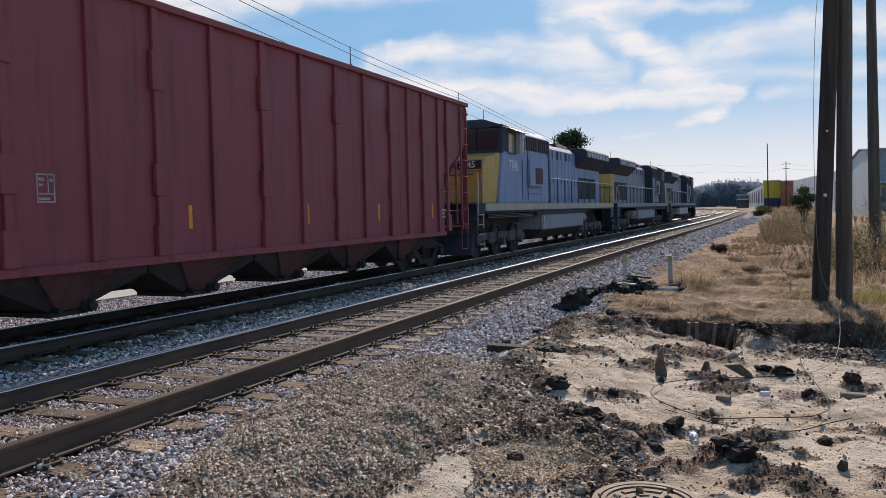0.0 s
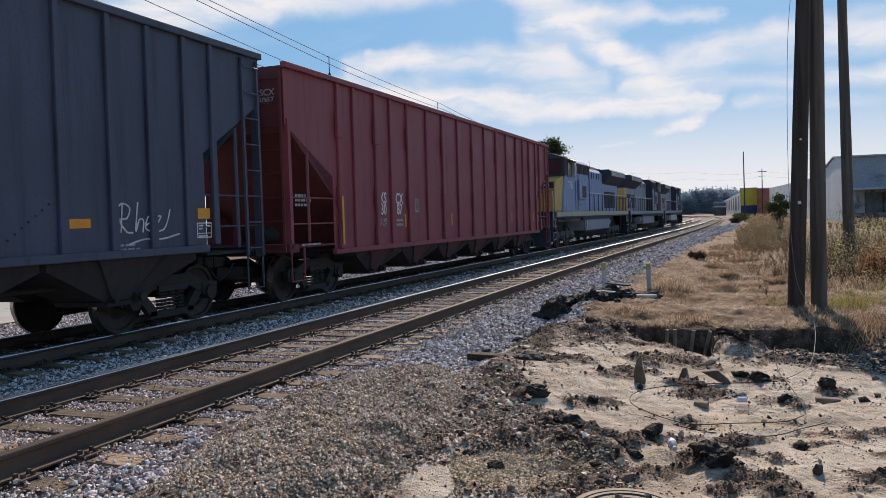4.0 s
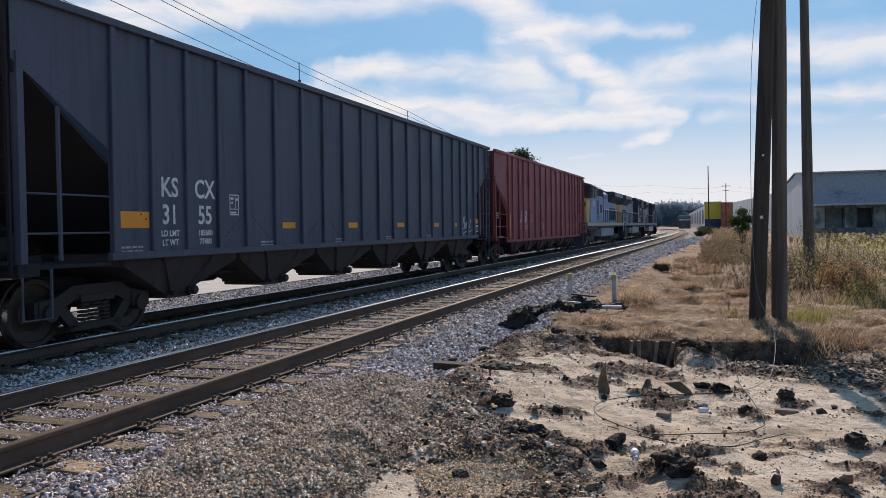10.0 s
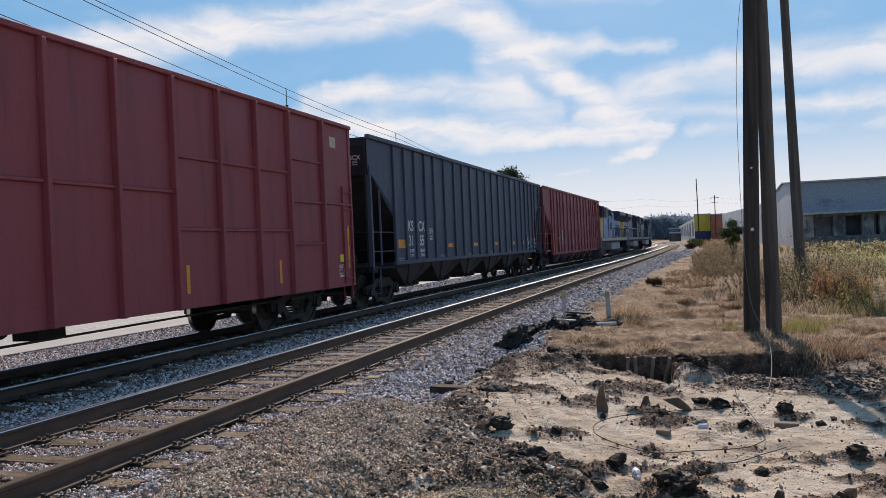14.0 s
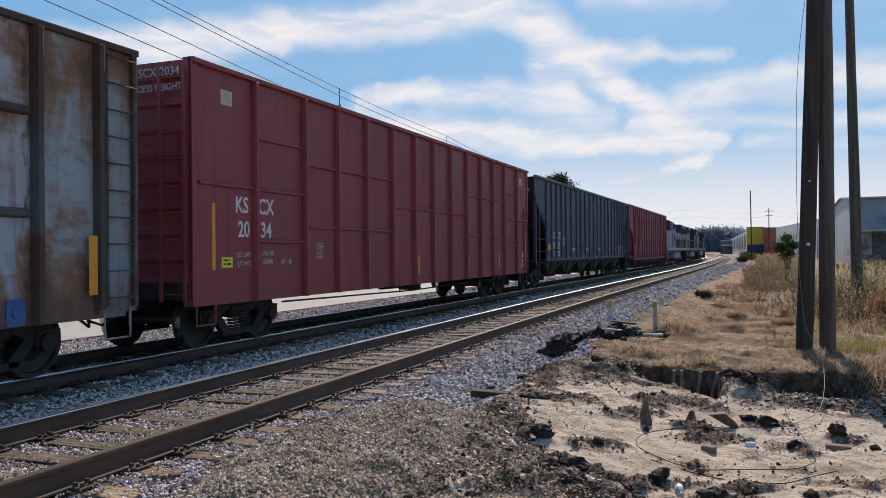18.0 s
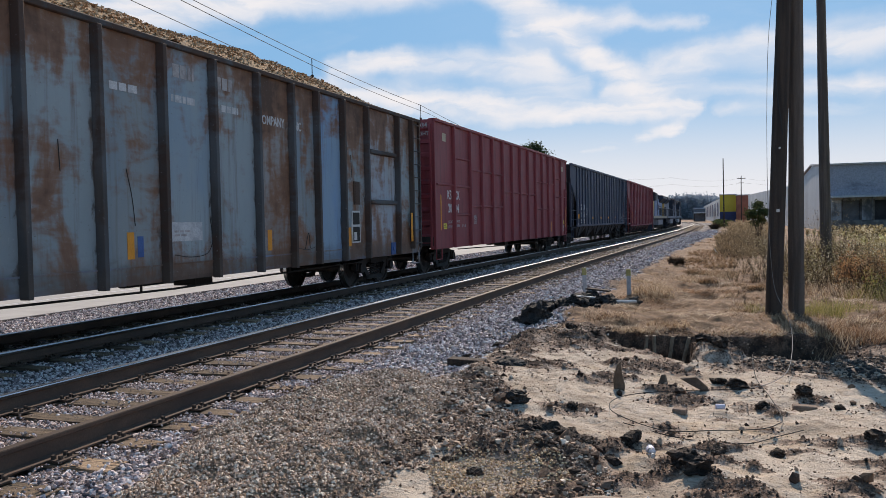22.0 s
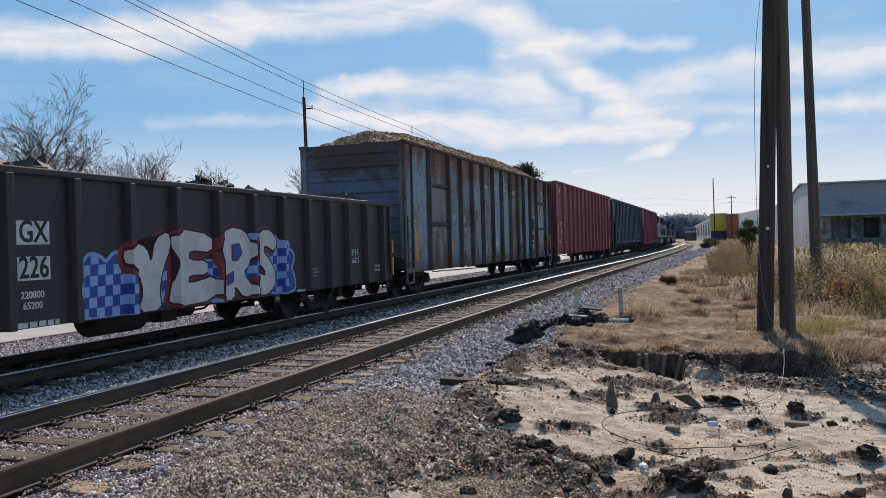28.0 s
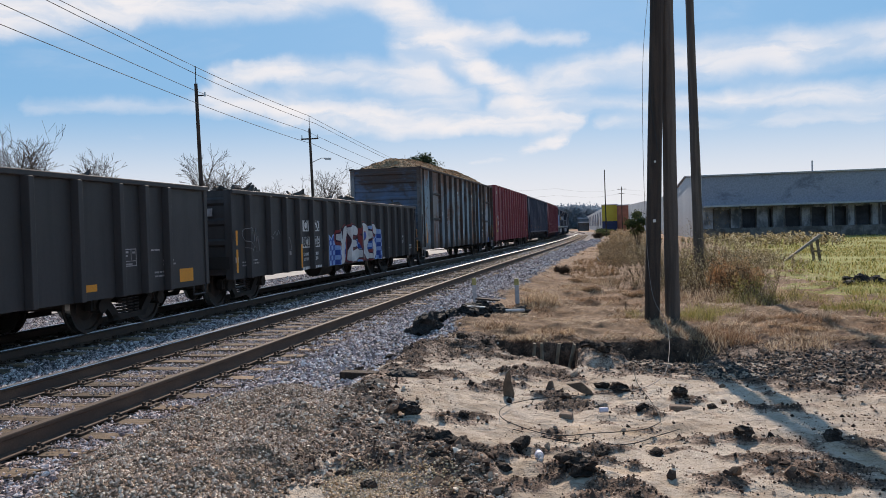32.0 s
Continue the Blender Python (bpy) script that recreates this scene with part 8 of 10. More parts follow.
OCT_F = np.array([(0, 2, 4), (2, 1, 4), (1, 3, 4), (3, 0, 4), (2, 0, 5), (1, 2, 5), (3, 1, 5), (0, 3, 5)])


def scatter(name, xy, z, size, mats, label, category, base=ICO, faces=ICO_F, squash=(0.55, 0.9), rough=0.28, pick=None):
    """Many loose stones as one object: each a jittered solid, turned and sized at random."""
    n = len(xy)
    a, t = rng.uniform(0, 2 * np.pi, n), rng.normal(0, 0.35, n)
    v = base[None] * (1 + rng.normal(0, rough, (n, len(base), 1)).clip(-0.5, 0.6))
    v = v * np.stack([rng.uniform(0.75, 1.25, n), rng.uniform(0.7, 1.1, n), rng.uniform(*squash, n)], -1)[:, None] * size[:, None, None] * 0.5
    ct, st = np.cos(t)[:, None], np.sin(t)[:, None]
    y1, z1 = v[..., 1] * ct - v[..., 2] * st, v[..., 1] * st + v[..., 2] * ct
    ca, sa = np.cos(a)[:, None], np.sin(a)[:, None]
    x2, y2 = v[..., 0] * ca - y1 * sa, v[..., 0] * sa + y1 * ca
    P = np.stack([x2 + xy[:, :1], y2 + xy[:, 1:], z1 + z[:, None]], -1).reshape(-1, 3)
    F = (faces[None] + (np.arange(n) * len(base))[:, None, None]).reshape(-1, 3)
    mi = np.repeat(rng.integers(0, len(mats), n) if pick is None else pick, len(faces))
    ob = new(name, raw_mesh(name, P, F, mats, mi))
    return tagged(ob, label, category, kind="stuff")


def stone_material(name, tones, rough=0.85):
    m, g, s = material(name)
    rnd = g.n("ShaderNodeNewGeometry").outputs["Random Per Island"]
    co = g.n("ShaderNodeTexCoord").outputs["Object"]
    fine = g.noise(co, 60.0, 4, 0.65)
    col = tones[0]
    cur = None
    for k, c in enumerate(tones[1:], 1):
        f = g.ramp(rnd, (k - 0.5) / len(tones), (k + 0.1) / len(tones))
        cur = g.mix(f, cur if cur is not None else col, c)
    cur = g.mix(g.ramp(fine, 0.4, 0.75, 0, 0.5), cur, tuple(v * 0.4 for v in tones[0]))
    g.put(s, "Base Color", cur)
    g.put(s, "Roughness", rough)
    bump(g, s, fine, 0.5, 0.01)
    return m


M["ballast"] = stone_material("granite_ballast", [(0.131, 0.107, 0.112), (0.294, 0.242, 0.249), (0.501, 0.420, 0.420), (0.741, 0.632, 0.621), (0.900, 0.850, 0.839)])
M["ballast_rusty"] = stone_material("rust_stained_ballast", [(0.235, 0.167, 0.143), (0.385, 0.287, 0.245), (0.581, 0.468, 0.415), (0.774, 0.655, 0.623)])
M["gravel"] = stone_material("brown_pea_gravel", [(0.222, 0.144, 0.097), (0.479, 0.337, 0.242), (0.701, 0.518, 0.390), (0.900, 0.768, 0.627)])
M["gravel_dark"] = stone_material("dark_gravel", [(0.066, 0.040, 0.028), (0.245, 0.160, 0.110), (0.488, 0.342, 0.242)])
M["gravel_gold"] = stone_material("tan_gravel", [(0.400, 0.251, 0.126), (0.667, 0.469, 0.270), (0.889, 0.682, 0.451)])
M["soil_clod"] = stone_material("dark_soil_clods", [(0.014, 0.009, 0.006), (0.067, 0.038, 0.026), (0.247, 0.153, 0.099)], 0.95)
M["soil_solid"] = surface("dark_crumbly_soil", (0.020, 0.014, 0.011), (0.095, 0.066, 0.050), 0.95, 12, 70, relief=1.0, depth=0.03)
M["asphalt"] = stone_material("broken_asphalt", [(0.016, 0.016, 0.017), (0.03, 0.03, 0.031), (0.055, 0.053, 0.05)], 0.8)

EYE = np.array([5.36, 0.0])


def in_view(xy, lo=-20, hi=53):
    a = np.degrees(np.arctan2(-(xy[:, 0] - EYE[0]), xy[:, 1] - EYE[1]))
    return (a > lo) & (a < hi)


def spread(x0, x1, y0, y1, per_m2):
    n = int((x1 - x0) * (y1 - y0) * per_m2)
    return np.stack([rng.uniform(x0, x1, n), rng.uniform(y0, y1, n)], -1)


def patch_points(cx, cy, rx, ry, n):
    a, q = rng.uniform(0, 2 * np.pi, n), rng.uniform(0, 1, n) ** 0.6
    return np.stack([cx + np.cos(a) * q * rx, cy + np.sin(a) * q * ry], -1)


NEAR_TIES = []
for ob in bpy.data.objects:
    if ob.name.startswith("sleeper"):
        p = ob.matrix_basis.translation
        if p.x > -2.0:
            NEAR_TIES.append(p.y)
NEAR_TIES = np.sort(np.array(NEAR_TIES))


def ballast_points(y0, y1, per_m2, x0=-8.9):
    p = spread(x0, 5.4, y0, y1, per_m2)
    p = p[in_view(p)]
    lx = p[:, 0] - np.interp(p[:, 1], fine_y, fine_x)
    keep = rng.uniform(0, 1, len(p)) < ballast_mask(lx, p[:, 1])
    # keep the sleepers and rails of the near track clear
    gap = np.min(np.abs(p[:, 1][:, None] - NEAR_TIES[None]), axis=1)
    on_tie = (np.abs(lx) < 1.28) & (gap < 0.135) & (rng.uniform(0, 1, len(p)) > np.where(lx > 0.86, np.interp(p[:, 1], [9, 14], [0.02, 0.6]), 0.02))
    on_rail = (np.abs(np.abs(lx) - 0.754) < 0.10) | (np.abs(np.abs(lx + TRACK_GAP) - 0.754) < 0.10)
    far_bed = np.abs(lx + TRACK_GAP) < 1.3
    return p[keep & ~on_tie & ~on_rail & ~(far_bed & (rng.uniform(0, 1, len(p)) < 0.5))]


for y0, y1, dens, s0, s1 in ((2.4, 9.0, 760, 0.024, 0.055), (9.0, 16.0, 480, 0.032, 0.070), (16.0, 28.0, 190, 0.045, 0.09), (28.0, 50.0, 60, 0.06, 0.12), (50.0, 95.0, 16, 0.10, 0.18)):
    p = ballast_points(y0, y1, dens)
    p = p[gravel_cover(p[:, 0], p[:, 1]) < 0.2]
    size = rng.uniform(s0, s1, len(p)) * rng.choice([0.8, 1.0, 1.15], len(p))
    lx = p[:, 0] - np.interp(p[:, 1], fine_y, fine_x)
    z = terrain(p[:, 0], p[:, 1]) + size * 0.12
    gap = np.min(np.abs(p[:, 1][:, None] - NEAR_TIES[None]), axis=1)
    z = np.where((gap < 0.135) & (lx > 0.86) & (lx < 1.3), -0.172 + size * 0.1, z)
    rusty_bed = (np.abs(lx) < 1.0) & (rng.uniform(0, 1, len(p)) < 0.8)
    shape = (ICO, ICO_F) if y0 < 8 else (OCT, OCT_F)
    scatter("ballast", p, z, size, [M["ballast"], M["ballast_rusty"]], "grey granite track ballast", "ballast", *shape, pick=rusty_bed.astype(int))
# smaller brown stone packed between the near rails and over the sleepers
p = spread(-1.3, 1.5, 2.6, 20.0, 900)
gap = np.min(np.abs(p[:, 1][:, None] - NEAR_TIES[None]), axis=1)
over = gap < 0.12
p, over = p[in_view(p)], over[in_view(p)]
keep = (~over | (rng.uniform(0, 1, len(p)) < 0.05 + 0.25 * (fractal(p[:, 0], p[:, 1], 1.7, 3, 55) > 0.1))) & (np.abs(np.abs(p[:, 0]) - 0.754) > 0.09) & (gravel_cover(p[:, 0], p[:, 1]) < 0.2) & (rng.uniform(0, 1, len(p)) < np.interp(p[:, 1], [8, 20], [1, 0.4]))
p, over = p[keep], over[keep]
size = rng.uniform(0.014, 0.036, len(p))
z = np.where(over, -0.168, -0.188 + 0.014 * fractal(p[:, 0], p[:, 1], 2.5, 2, 57))
scatter("ballast", p, z, size, [M["ballast_rusty"], M["ballast"]], "small brown stone between the rails", "ballast", OCT, OCT_F, pick=(rng.uniform(0, 1, len(p)) < 0.3).astype(int))

# heap of pea gravel beside the track
p = spread(1.0, 3.7, 3.0, 9.2, 3000)
w = gravel_cover(p[:, 0], p[:, 1]) + rng.normal(0, 0.05, len(p))
p = p[(w > 0.16) & in_view(p)]
size = 0.013 + 0.014 * rng.uniform(0, 1, len(p)) + 0.022 * rng.uniform(0, 1, len(p)) ** 6
tone = 0.5 * fractal(p[:, 0], p[:, 1], 2.0, 4, 95) + rng.normal(0, 0.3, len(p)) + 0.9 * smooth(p[:, 0], 2.75, 3.15) + 0.12
scatter("gravel_heap", p, terrain(p[:, 0], p[:, 1]) + size * 0.2, size, [M["gravel"], M["gravel_dark"]], "spilled brown pea gravel heaped beside the track", "gravel", OCT, OCT_F, (0.55, 0.95), 0.3, (tone > 0.66).astype(int))
# looser gravel and soil beyond it
p = spread(2.7, 5.0, 4.4, 8.2, 2000)
border = np.interp(p[:, 1], [5.2, 5.8, 6.4, 7.2, 8.2], [4.7, 4.6, 4.0, 3.4, 3.2])
w = 0.45 * fractal(p[:, 0], p[:, 1], 1.7, 3, 97) + 0.3
p = p[(p[:, 0] < border) & (w + rng.normal(0, 0.2, len(p)) > 0.25) & (blob(p[:, 0], p[:, 1], 3.3, 4.75, 0.28, 0.5) < 0.1) & (gravel_cover(p[:, 0], p[:, 1]) < 0.25)]
size = rng.uniform(0.012, 0.032, len(p))
gold = blob(p[:, 0], p[:, 1], 3.85, 5.45, 0.55, 0.6) > 0.1
scatter("gravel_heap", p, terrain(p[:, 0], p[:, 1]) + size * 0.25, size, [M["gravel"], M["gravel_dark"], M["gravel_gold"]], "scattered gravel mixed with dark soil", "gravel", OCT, OCT_F, (0.5, 0.85), 0.25, np.where(gold, 2, rng.choice([0, 0, 1, 1], len(p))))

# bigger broken stones and clods in it
p = spread(2.75, 4.9, 4.5, 8.4, 240)
border = np.interp(p[:, 1], [5.2, 5.8, 6.4, 7.2, 8.4], [4.8, 4.65, 4.1, 3.45, 3.2])
w = fractal(p[:, 0], p[:, 1], 1.5, 4, 341) + rng.normal(0, 0.25, len(p))
p = p[(p[:, 0] < border) & (w > 0.02) & (blob(p[:, 0], p[:, 1], 3.3, 4.75, 0.28, 0.5) < 0.1) & (blob(p[:, 0], p[:, 1], 3.85, 5.4, 0.5, 0.5) < 0.1) & (gravel_cover(p[:, 0], p[:, 1]) < 0.3)]
size = 0.022 + 0.045 * rng.uniform(0, 1, len(p)) ** 2
scatter("soil_crumbs", p, terrain(p[:, 0], p[:, 1]) + size * 0.25, size, [M["soil_clod"], M["gravel_dark"], M["gravel"]], "dark broken stones in the soil", "soil", rough=0.4, squash=(0.5, 0.95), pick=rng.choice([0, 0, 1, 1, 2, 2], len(p)))

# golden gravel left of the manhole
p = patch_points(3.8, 5.35, 0.42, 0.42, 2600)
size = rng.uniform(0.012, 0.024, len(p))
scatter("gravel_heap", p, terrain(p[:, 0], p[:, 1]) + size * 0.25, size, [M["gravel_gold"], M["gravel"]], "small patch of golden gravel by the manhole", "gravel", OCT, OCT_F, (0.45, 0.75), 0.22)

# crumbs of dark soil and small stones over the dug-up ground
p = spread(2.2, 10.5, 4.2, 13.0, 3600)
w = soil_density(p[:, 0], p[:, 1]) + rng.normal(0, 0.16, len(p))
few = rng.uniform(0, 1, len(p))
p = p[((w > 0.5) & (few < 0.7) | (w > 0.22) & (few < 0.14) | (few < 0.012 + 0.11 * smooth(fractal(p[:, 0] * 0.6, p[:, 1] * 1.5, 1.6, 4, 331) + 0.35 * smooth(p[:, 0] - 0.6 * (p[:, 1] - 6.0), 5.4, 7.0), 0.0, 0.5))) & in_view(p, -24, 53) & (ballast_mask(p[:, 0], p[:, 1]) < 0.5)]
size = 0.005 + 0.011 * rng.uniform(0, 1, len(p)) + 0.035 * rng.uniform(0, 1, len(p)) ** 14
scatter("soil_crumbs", p, terrain(p[:, 0], p[:, 1]) + size * 0.16, size, [M["soil_clod"], M["gravel_dark"], M["gravel"]], "crumbs of dark soil and small stones", "soil", OCT, OCT_F, squash=(0.6, 1.0), rough=0.35, pick=rng.choice([0, 0, 0, 0, 1, 1, 2], len(p)))
# larger ragged clods among them
p = spread(2.2, 9.5, 4.2, 12.6, 26)
w = soil_density(p[:, 0], p[:, 1]) + rng.normal(0, 0.15, len(p))
p = p[((w > 0.62) | (rng.uniform(0, 1, len(p)) < 0.03)) & in_view(p, -24, 53) & (ballast_mask(p[:, 0], p[:, 1]) < 0.3)]
size = 0.03 + 0.07 * rng.uniform(0, 1, len(p)) ** 3
scatter("soil_crumbs", p, terrain(p[:, 0], p[:, 1]) + size * 0.2, size, [M["soil_clod"], M["gravel_dark"]], "ragged clods of dark soil", "soil", rough=0.42, squash=(0.6, 1.0), pick=rng.choice([0, 0, 0, 1], len(p)))
p = spread(5.6, 12.5, 9.4, 13.4, 420)
w = blob(p[:, 0], p[:, 1], 8.8, 10.9, 3.6, 1.2) + 0.2 * fractal(p[:, 0], p[:, 1], 1.4, 3, 121)
p = p[(w > 0.2) & in_view(p, -26, 10)]
size = rng.uniform(0.02, 0.06, len(p))
scatter("dark_stone_spread", p, terrain(p[:, 0], p[:, 1]) + size * 0.15, size, [M["gravel_dark"], M["asphalt"]], "dark crushed stone at the edge of the grass", "gravel")


def chunk_mesh(seed, lx, ly, lz, mat, ragged=0.2):
    """A broken lump: a subdivided block pushed about by noise."""
    bm = bmesh.new()
    bmesh.ops.create_cube(bm, size=1.0)
    bmesh.ops.subdivide_edges(bm, edges=bm.edges[:], cuts=7, use_grid_fill=True)
    for v in bm.verts:
        n = noise.noise_vector(v.co * 2.2 + Vector((seed * 3.1, seed * 1.7, seed))) * 1.8 + noise.noise_vector(v.co * 6.5 + Vector((seed, seed * 2.3, 0))) * 0.55
        n += noise.noise_vector(v.co * 15.0 + Vector((seed * 1.3, seed, seed * 0.7))) * 0.3
        f = v.co * 0.22 + v.co.normalized() * 0.40
        v.co = Vector(((f.x + n.x * ragged) * lx, (f.y + n.y * ragged) * ly, (f.z + n.z * ragged) * lz))
    me = bpy.data.meshes.new("chunk")
    bm.to_mesh(me)
    bm.free()
    me.materials.append(mat)
    return me


def lump(name, label, category, x, y, size, mat, seed, rz=0.0, tilt=0.0, sink=0.25, group=""):
    ob = new(name, chunk_mesh(seed, *size, mat))
    ob.matrix_world = pose(x, y, ground_height(x, y) + size[2] * (0.5 - sink), tilt, tilt * 0.4, rz)
    return tagged(ob, label, category, group)


M["asphalt_solid"] = surface("broken_black_asphalt", (0.014, 0.014, 0.015), (0.05, 0.048, 0.046), 0.85, 7, 60, relief=0.9, depth=0.02)
M["clay"] = surface("brown_broken_clay", (0.10, 0.07, 0.05), (0.19, 0.14, 0.10), 0.9, 8, 50, relief=0.6, depth=0.01)
M["red_brick"] = surface("dusty_red_brick", (0.17, 0.11, 0.08), (0.30, 0.22, 0.165), 0.9, 9, 60)
rr = random.Random(44)
lump("asphalt_chunk", "large lump of broken black asphalt by the ballast", "asphalt chunk", 2.3, 13.4, (0.46, 0.42, 0.42), M["asphalt_solid"], 1, 20, 8, group="asphalt chunks")
for k, (x, y, q) in enumerate(((2.12, 13.3, 0.2), (2.5, 13.4, 0.2), (2.35, 13.15, 0.15))):
    lump("asphalt_chunk", "lump of broken black asphalt by the ballast", "asphalt chunk", x, y, (q * 1.2, q, q * 0.7), M["asphalt_solid"], 140 + k, k * 67, 16, 0.15, group="asphalt chunks")
for k in range(26):
    f = k / 25
    s = rr.uniform(.14, .42)
    lump("asphalt_chunk", "lump of broken black asphalt in a low pile", "asphalt chunk", 1.95 + 1.6 * f + rr.uniform(-.12, .12), 15.0 + rr.uniform(-0.5, 0.9), (s, s * rr.uniform(.5, .9), s * rr.uniform(.3, .7)), M["asphalt_solid"], k + 2, rr.uniform(0, 180), rr.uniform(-25, 25), 0.12, group="asphalt chunks")
b = Build()
b.box(-0.23, 0.23, -0.08, 0.08, -0.045, 0.045)
solid("timber_offcut", b, M["pole"], "dark squared timber offcut lying on gravel", "timber", m=pose(2.4, 9.3, ground_height(2.4, 9.3) + 0.035, 2, 1, -3), bevel=0.01)
lump("asphalt_chunk", "jagged black asphalt piece beside the slab", "asphalt chunk", 2.93, 9.25, (0.36, 0.24, 0.12), M["asphalt_solid"], 31, 30, 14, group="asphalt chunks")
lump("asphalt_chunk", "small flat asphalt piece on gravel", "asphalt chunk", 2.85, 8.4, (0.26, 0.2, 0.07), M["asphalt_solid"], 32, 70, 9, group="asphalt chunks")
lump("asphalt_chunk", "angular dark block on the soil", "asphalt chunk", 3.54, 7.25, (0.17, 0.12, 0.12), M["asphalt_solid"], 33, 25, 14, 0.1, group="asphalt chunks")
for k, (x, y, s) in enumerate(((4.2, 6.35, 0.15), (4.33, 6.4, 0.13), (4.42, 6.3, 0.11), (5.14, 6.22, 0.15), (5.19, 5.85, 0.17), (4.64, 6.62, 0.15), (4.0, 7.5, 0.1), (4.55, 6.1, 0.1), (6.12, 8.85, 0.13), (6.4, 8.5, 0.09), (5.48, 9.25, 0.18), (5.3, 9.4, 0.13), (2.35, 10.9, 0.14), (2.2, 9.9, 0.12), (5.3, 11.0, 0.2), (5.1, 11.3, 0.18), (3.7, 5.35, 0.09), (3.44, 5.52, 0.08), (3.2, 11.9, 0.16), (3.6, 11.7, 0.13), (5.7, 8.4, 0.11), (7.2, 7.15, 0.15), (3.78, 6.5, 0.16), (3.95, 6.58, 0.2), (4.12, 6.5, 0.18), (3.86, 6.36, 0.12), (5.08, 6.08, 0.2), (5.14, 5.98, 0.16), (5.3, 6.55, 0.1), (5.75, 6.75, 0.12), (6.5, 7.2, 0.12))):
    lump("soil_clod", "rough clod of dark soil", "soil clod", x, y, (s * 1.15, s * 0.85, s * 0.6), M["soil_solid"], 50 + k, k * 47, 14, 0.22, group="soil clods")
# upright shard and flat pieces
b = Build()
b.prism([(-0.05, -0.05), (0.05, -0.05), (0.065, 0.06), (0.03, 0.2), (0.02, 0.33), (-0.02, 0.29), (-0.06, 0.13)], "y", -0.02, 0.02)
solid("clay_shard", b, M["clay"], "upright pointed shard of brown clay pipe", "shard", m=pose(4.3, 8.62, ground_height(4.3, 8.62) - 0.02, 8, 0, 12), bevel=0.008)
b = Build()
b.prism([(-0.06, 0), (0.06, 0), (0.02, 0.13), (-0.02, 0.12)], "y", -0.02, 0.02)
solid("clay_shard", b, M["clay"], "small upright shard of brown clay", "shard", m=pose(4.72, 9.05, ground_height(4.72, 9.05) - 0.02, -12, 0, -20), bevel=0.006)
b = Build()
b.prism([(-0.15, 0.1), (0.02, 0.12), (0.13, 0.02), (0.16, -0.04), (0.02, 0.0)], "y", -0.03, 0.03)
solid("clay_shard", b, M["clay"], "bent flat piece of dark debris", "shard", m=pose(5.05, 9.05, ground_height(5.05, 9.05) + 0.03, 0, 0, 5), bevel=0.006)
for x, y, rz, l in ((6.09, 8.5, 3, 0.22), (4.95, 7.98, -8, 0.13)):
    b = Build()
    b.box(-l / 2, l / 2, -0.045, 0.045, -0.03, 0.025)
    solid("brick_fragment", b, M["red_brick"], "dusty broken brick lying on sand", "brick", "brick fragments", m=pose(x, y, ground_height(x, y) + 0.025, 3, 2, rz), bevel=0.012)
for x, y in ((3.1, 15.4),):
    b = Build()
    b.prism([(-0.24, -0.06), (0.2, -0.08), (0.25, 0.05), (-0.14, 0.07)], "z", 0, 0.03)
    solid("timber_board", b, M["pole"], "weathered board across the asphalt pile", "timber", "boards", m=pose(x, y, ground_height(x, y) + 0.19, 4, 6, 8), bevel=0.006)

# marker posts
M["post_grey"] = surface("galvanised_post", (0.36, 0.38, 0.42), (0.5, 0.52, 0.55), 0.5, 5, 40, metal=0.3)
M["post_yellow"] = surface("dull_yellow_cap", (0.36, 0.32, 0.10), (0.46, 0.42, 0.18), 0.6, 5, 40)
for x, y, h in ((2.45, 17.9, 0.66), (3.5, 17.1, 0.58)):
    t = thing("marker_post", "grey marker post with a dull yellow top", "marker post", "marker posts", pose(x, y, ground_height(x, y) - 0.05, 0, -1.5, 0))
    b = Build()
    b.prism([(-0.045, -0.02), (0.045, -0.02), (0.045, 0.02), (0.025, 0.035), (-0.025, 0.035), (-0.045, 0.02)], "z", 0, h * 0.76)
    part("post", b, M["post_grey"], t, bevel=0.005)
    b = Build()
    b.prism([(-0.048, -0.023), (0.048, -0.023), (0.048, 0.023), (0.027, 0.037), (-0.027, 0.037), (-0.048, 0.023)], "z", h * 0.76, h)
    part("cap", b, M["post_yellow"], t, bevel=0.006)
b = Build()
b.cyl((3.45, 15.35, -0.09), (3.8, 15.5, -0.1), 0.03, 10)
solid("plastic_pipe", b, M["stencil"], "short length of white pipe on the grass", "pipe", smooth=True)
b = Build()
b.cyl((2.75, 15.05, 0.03), (3.35, 15.1, -0.02), 0.02, 8)
solid("plastic_pipe", b, M["stencil"], "thin pale pipe on the asphalt pile", "pipe", smooth=True)
# rods standing in the pit
M["grey_root"] = surface("pale_broken_root", (0.22, 0.17, 0.12), (0.36, 0.29, 0.21), 0.9, 8, 50)
for x, y, dx in ((4.22, 12.3, 0.06), (4.38, 12.35, 0.0), (4.55, 12.3, 0.10), (4.72, 12.25, 0.16)):
    b = Build()
    b.cyl((x, y, -0.95), (x + dx, y - 0.12, -0.27), 0.026, 8)
    solid("broken_root", b, M["grey_root"], "broken root standing in the dug pit", "root", "roots in the pit", smooth=True)

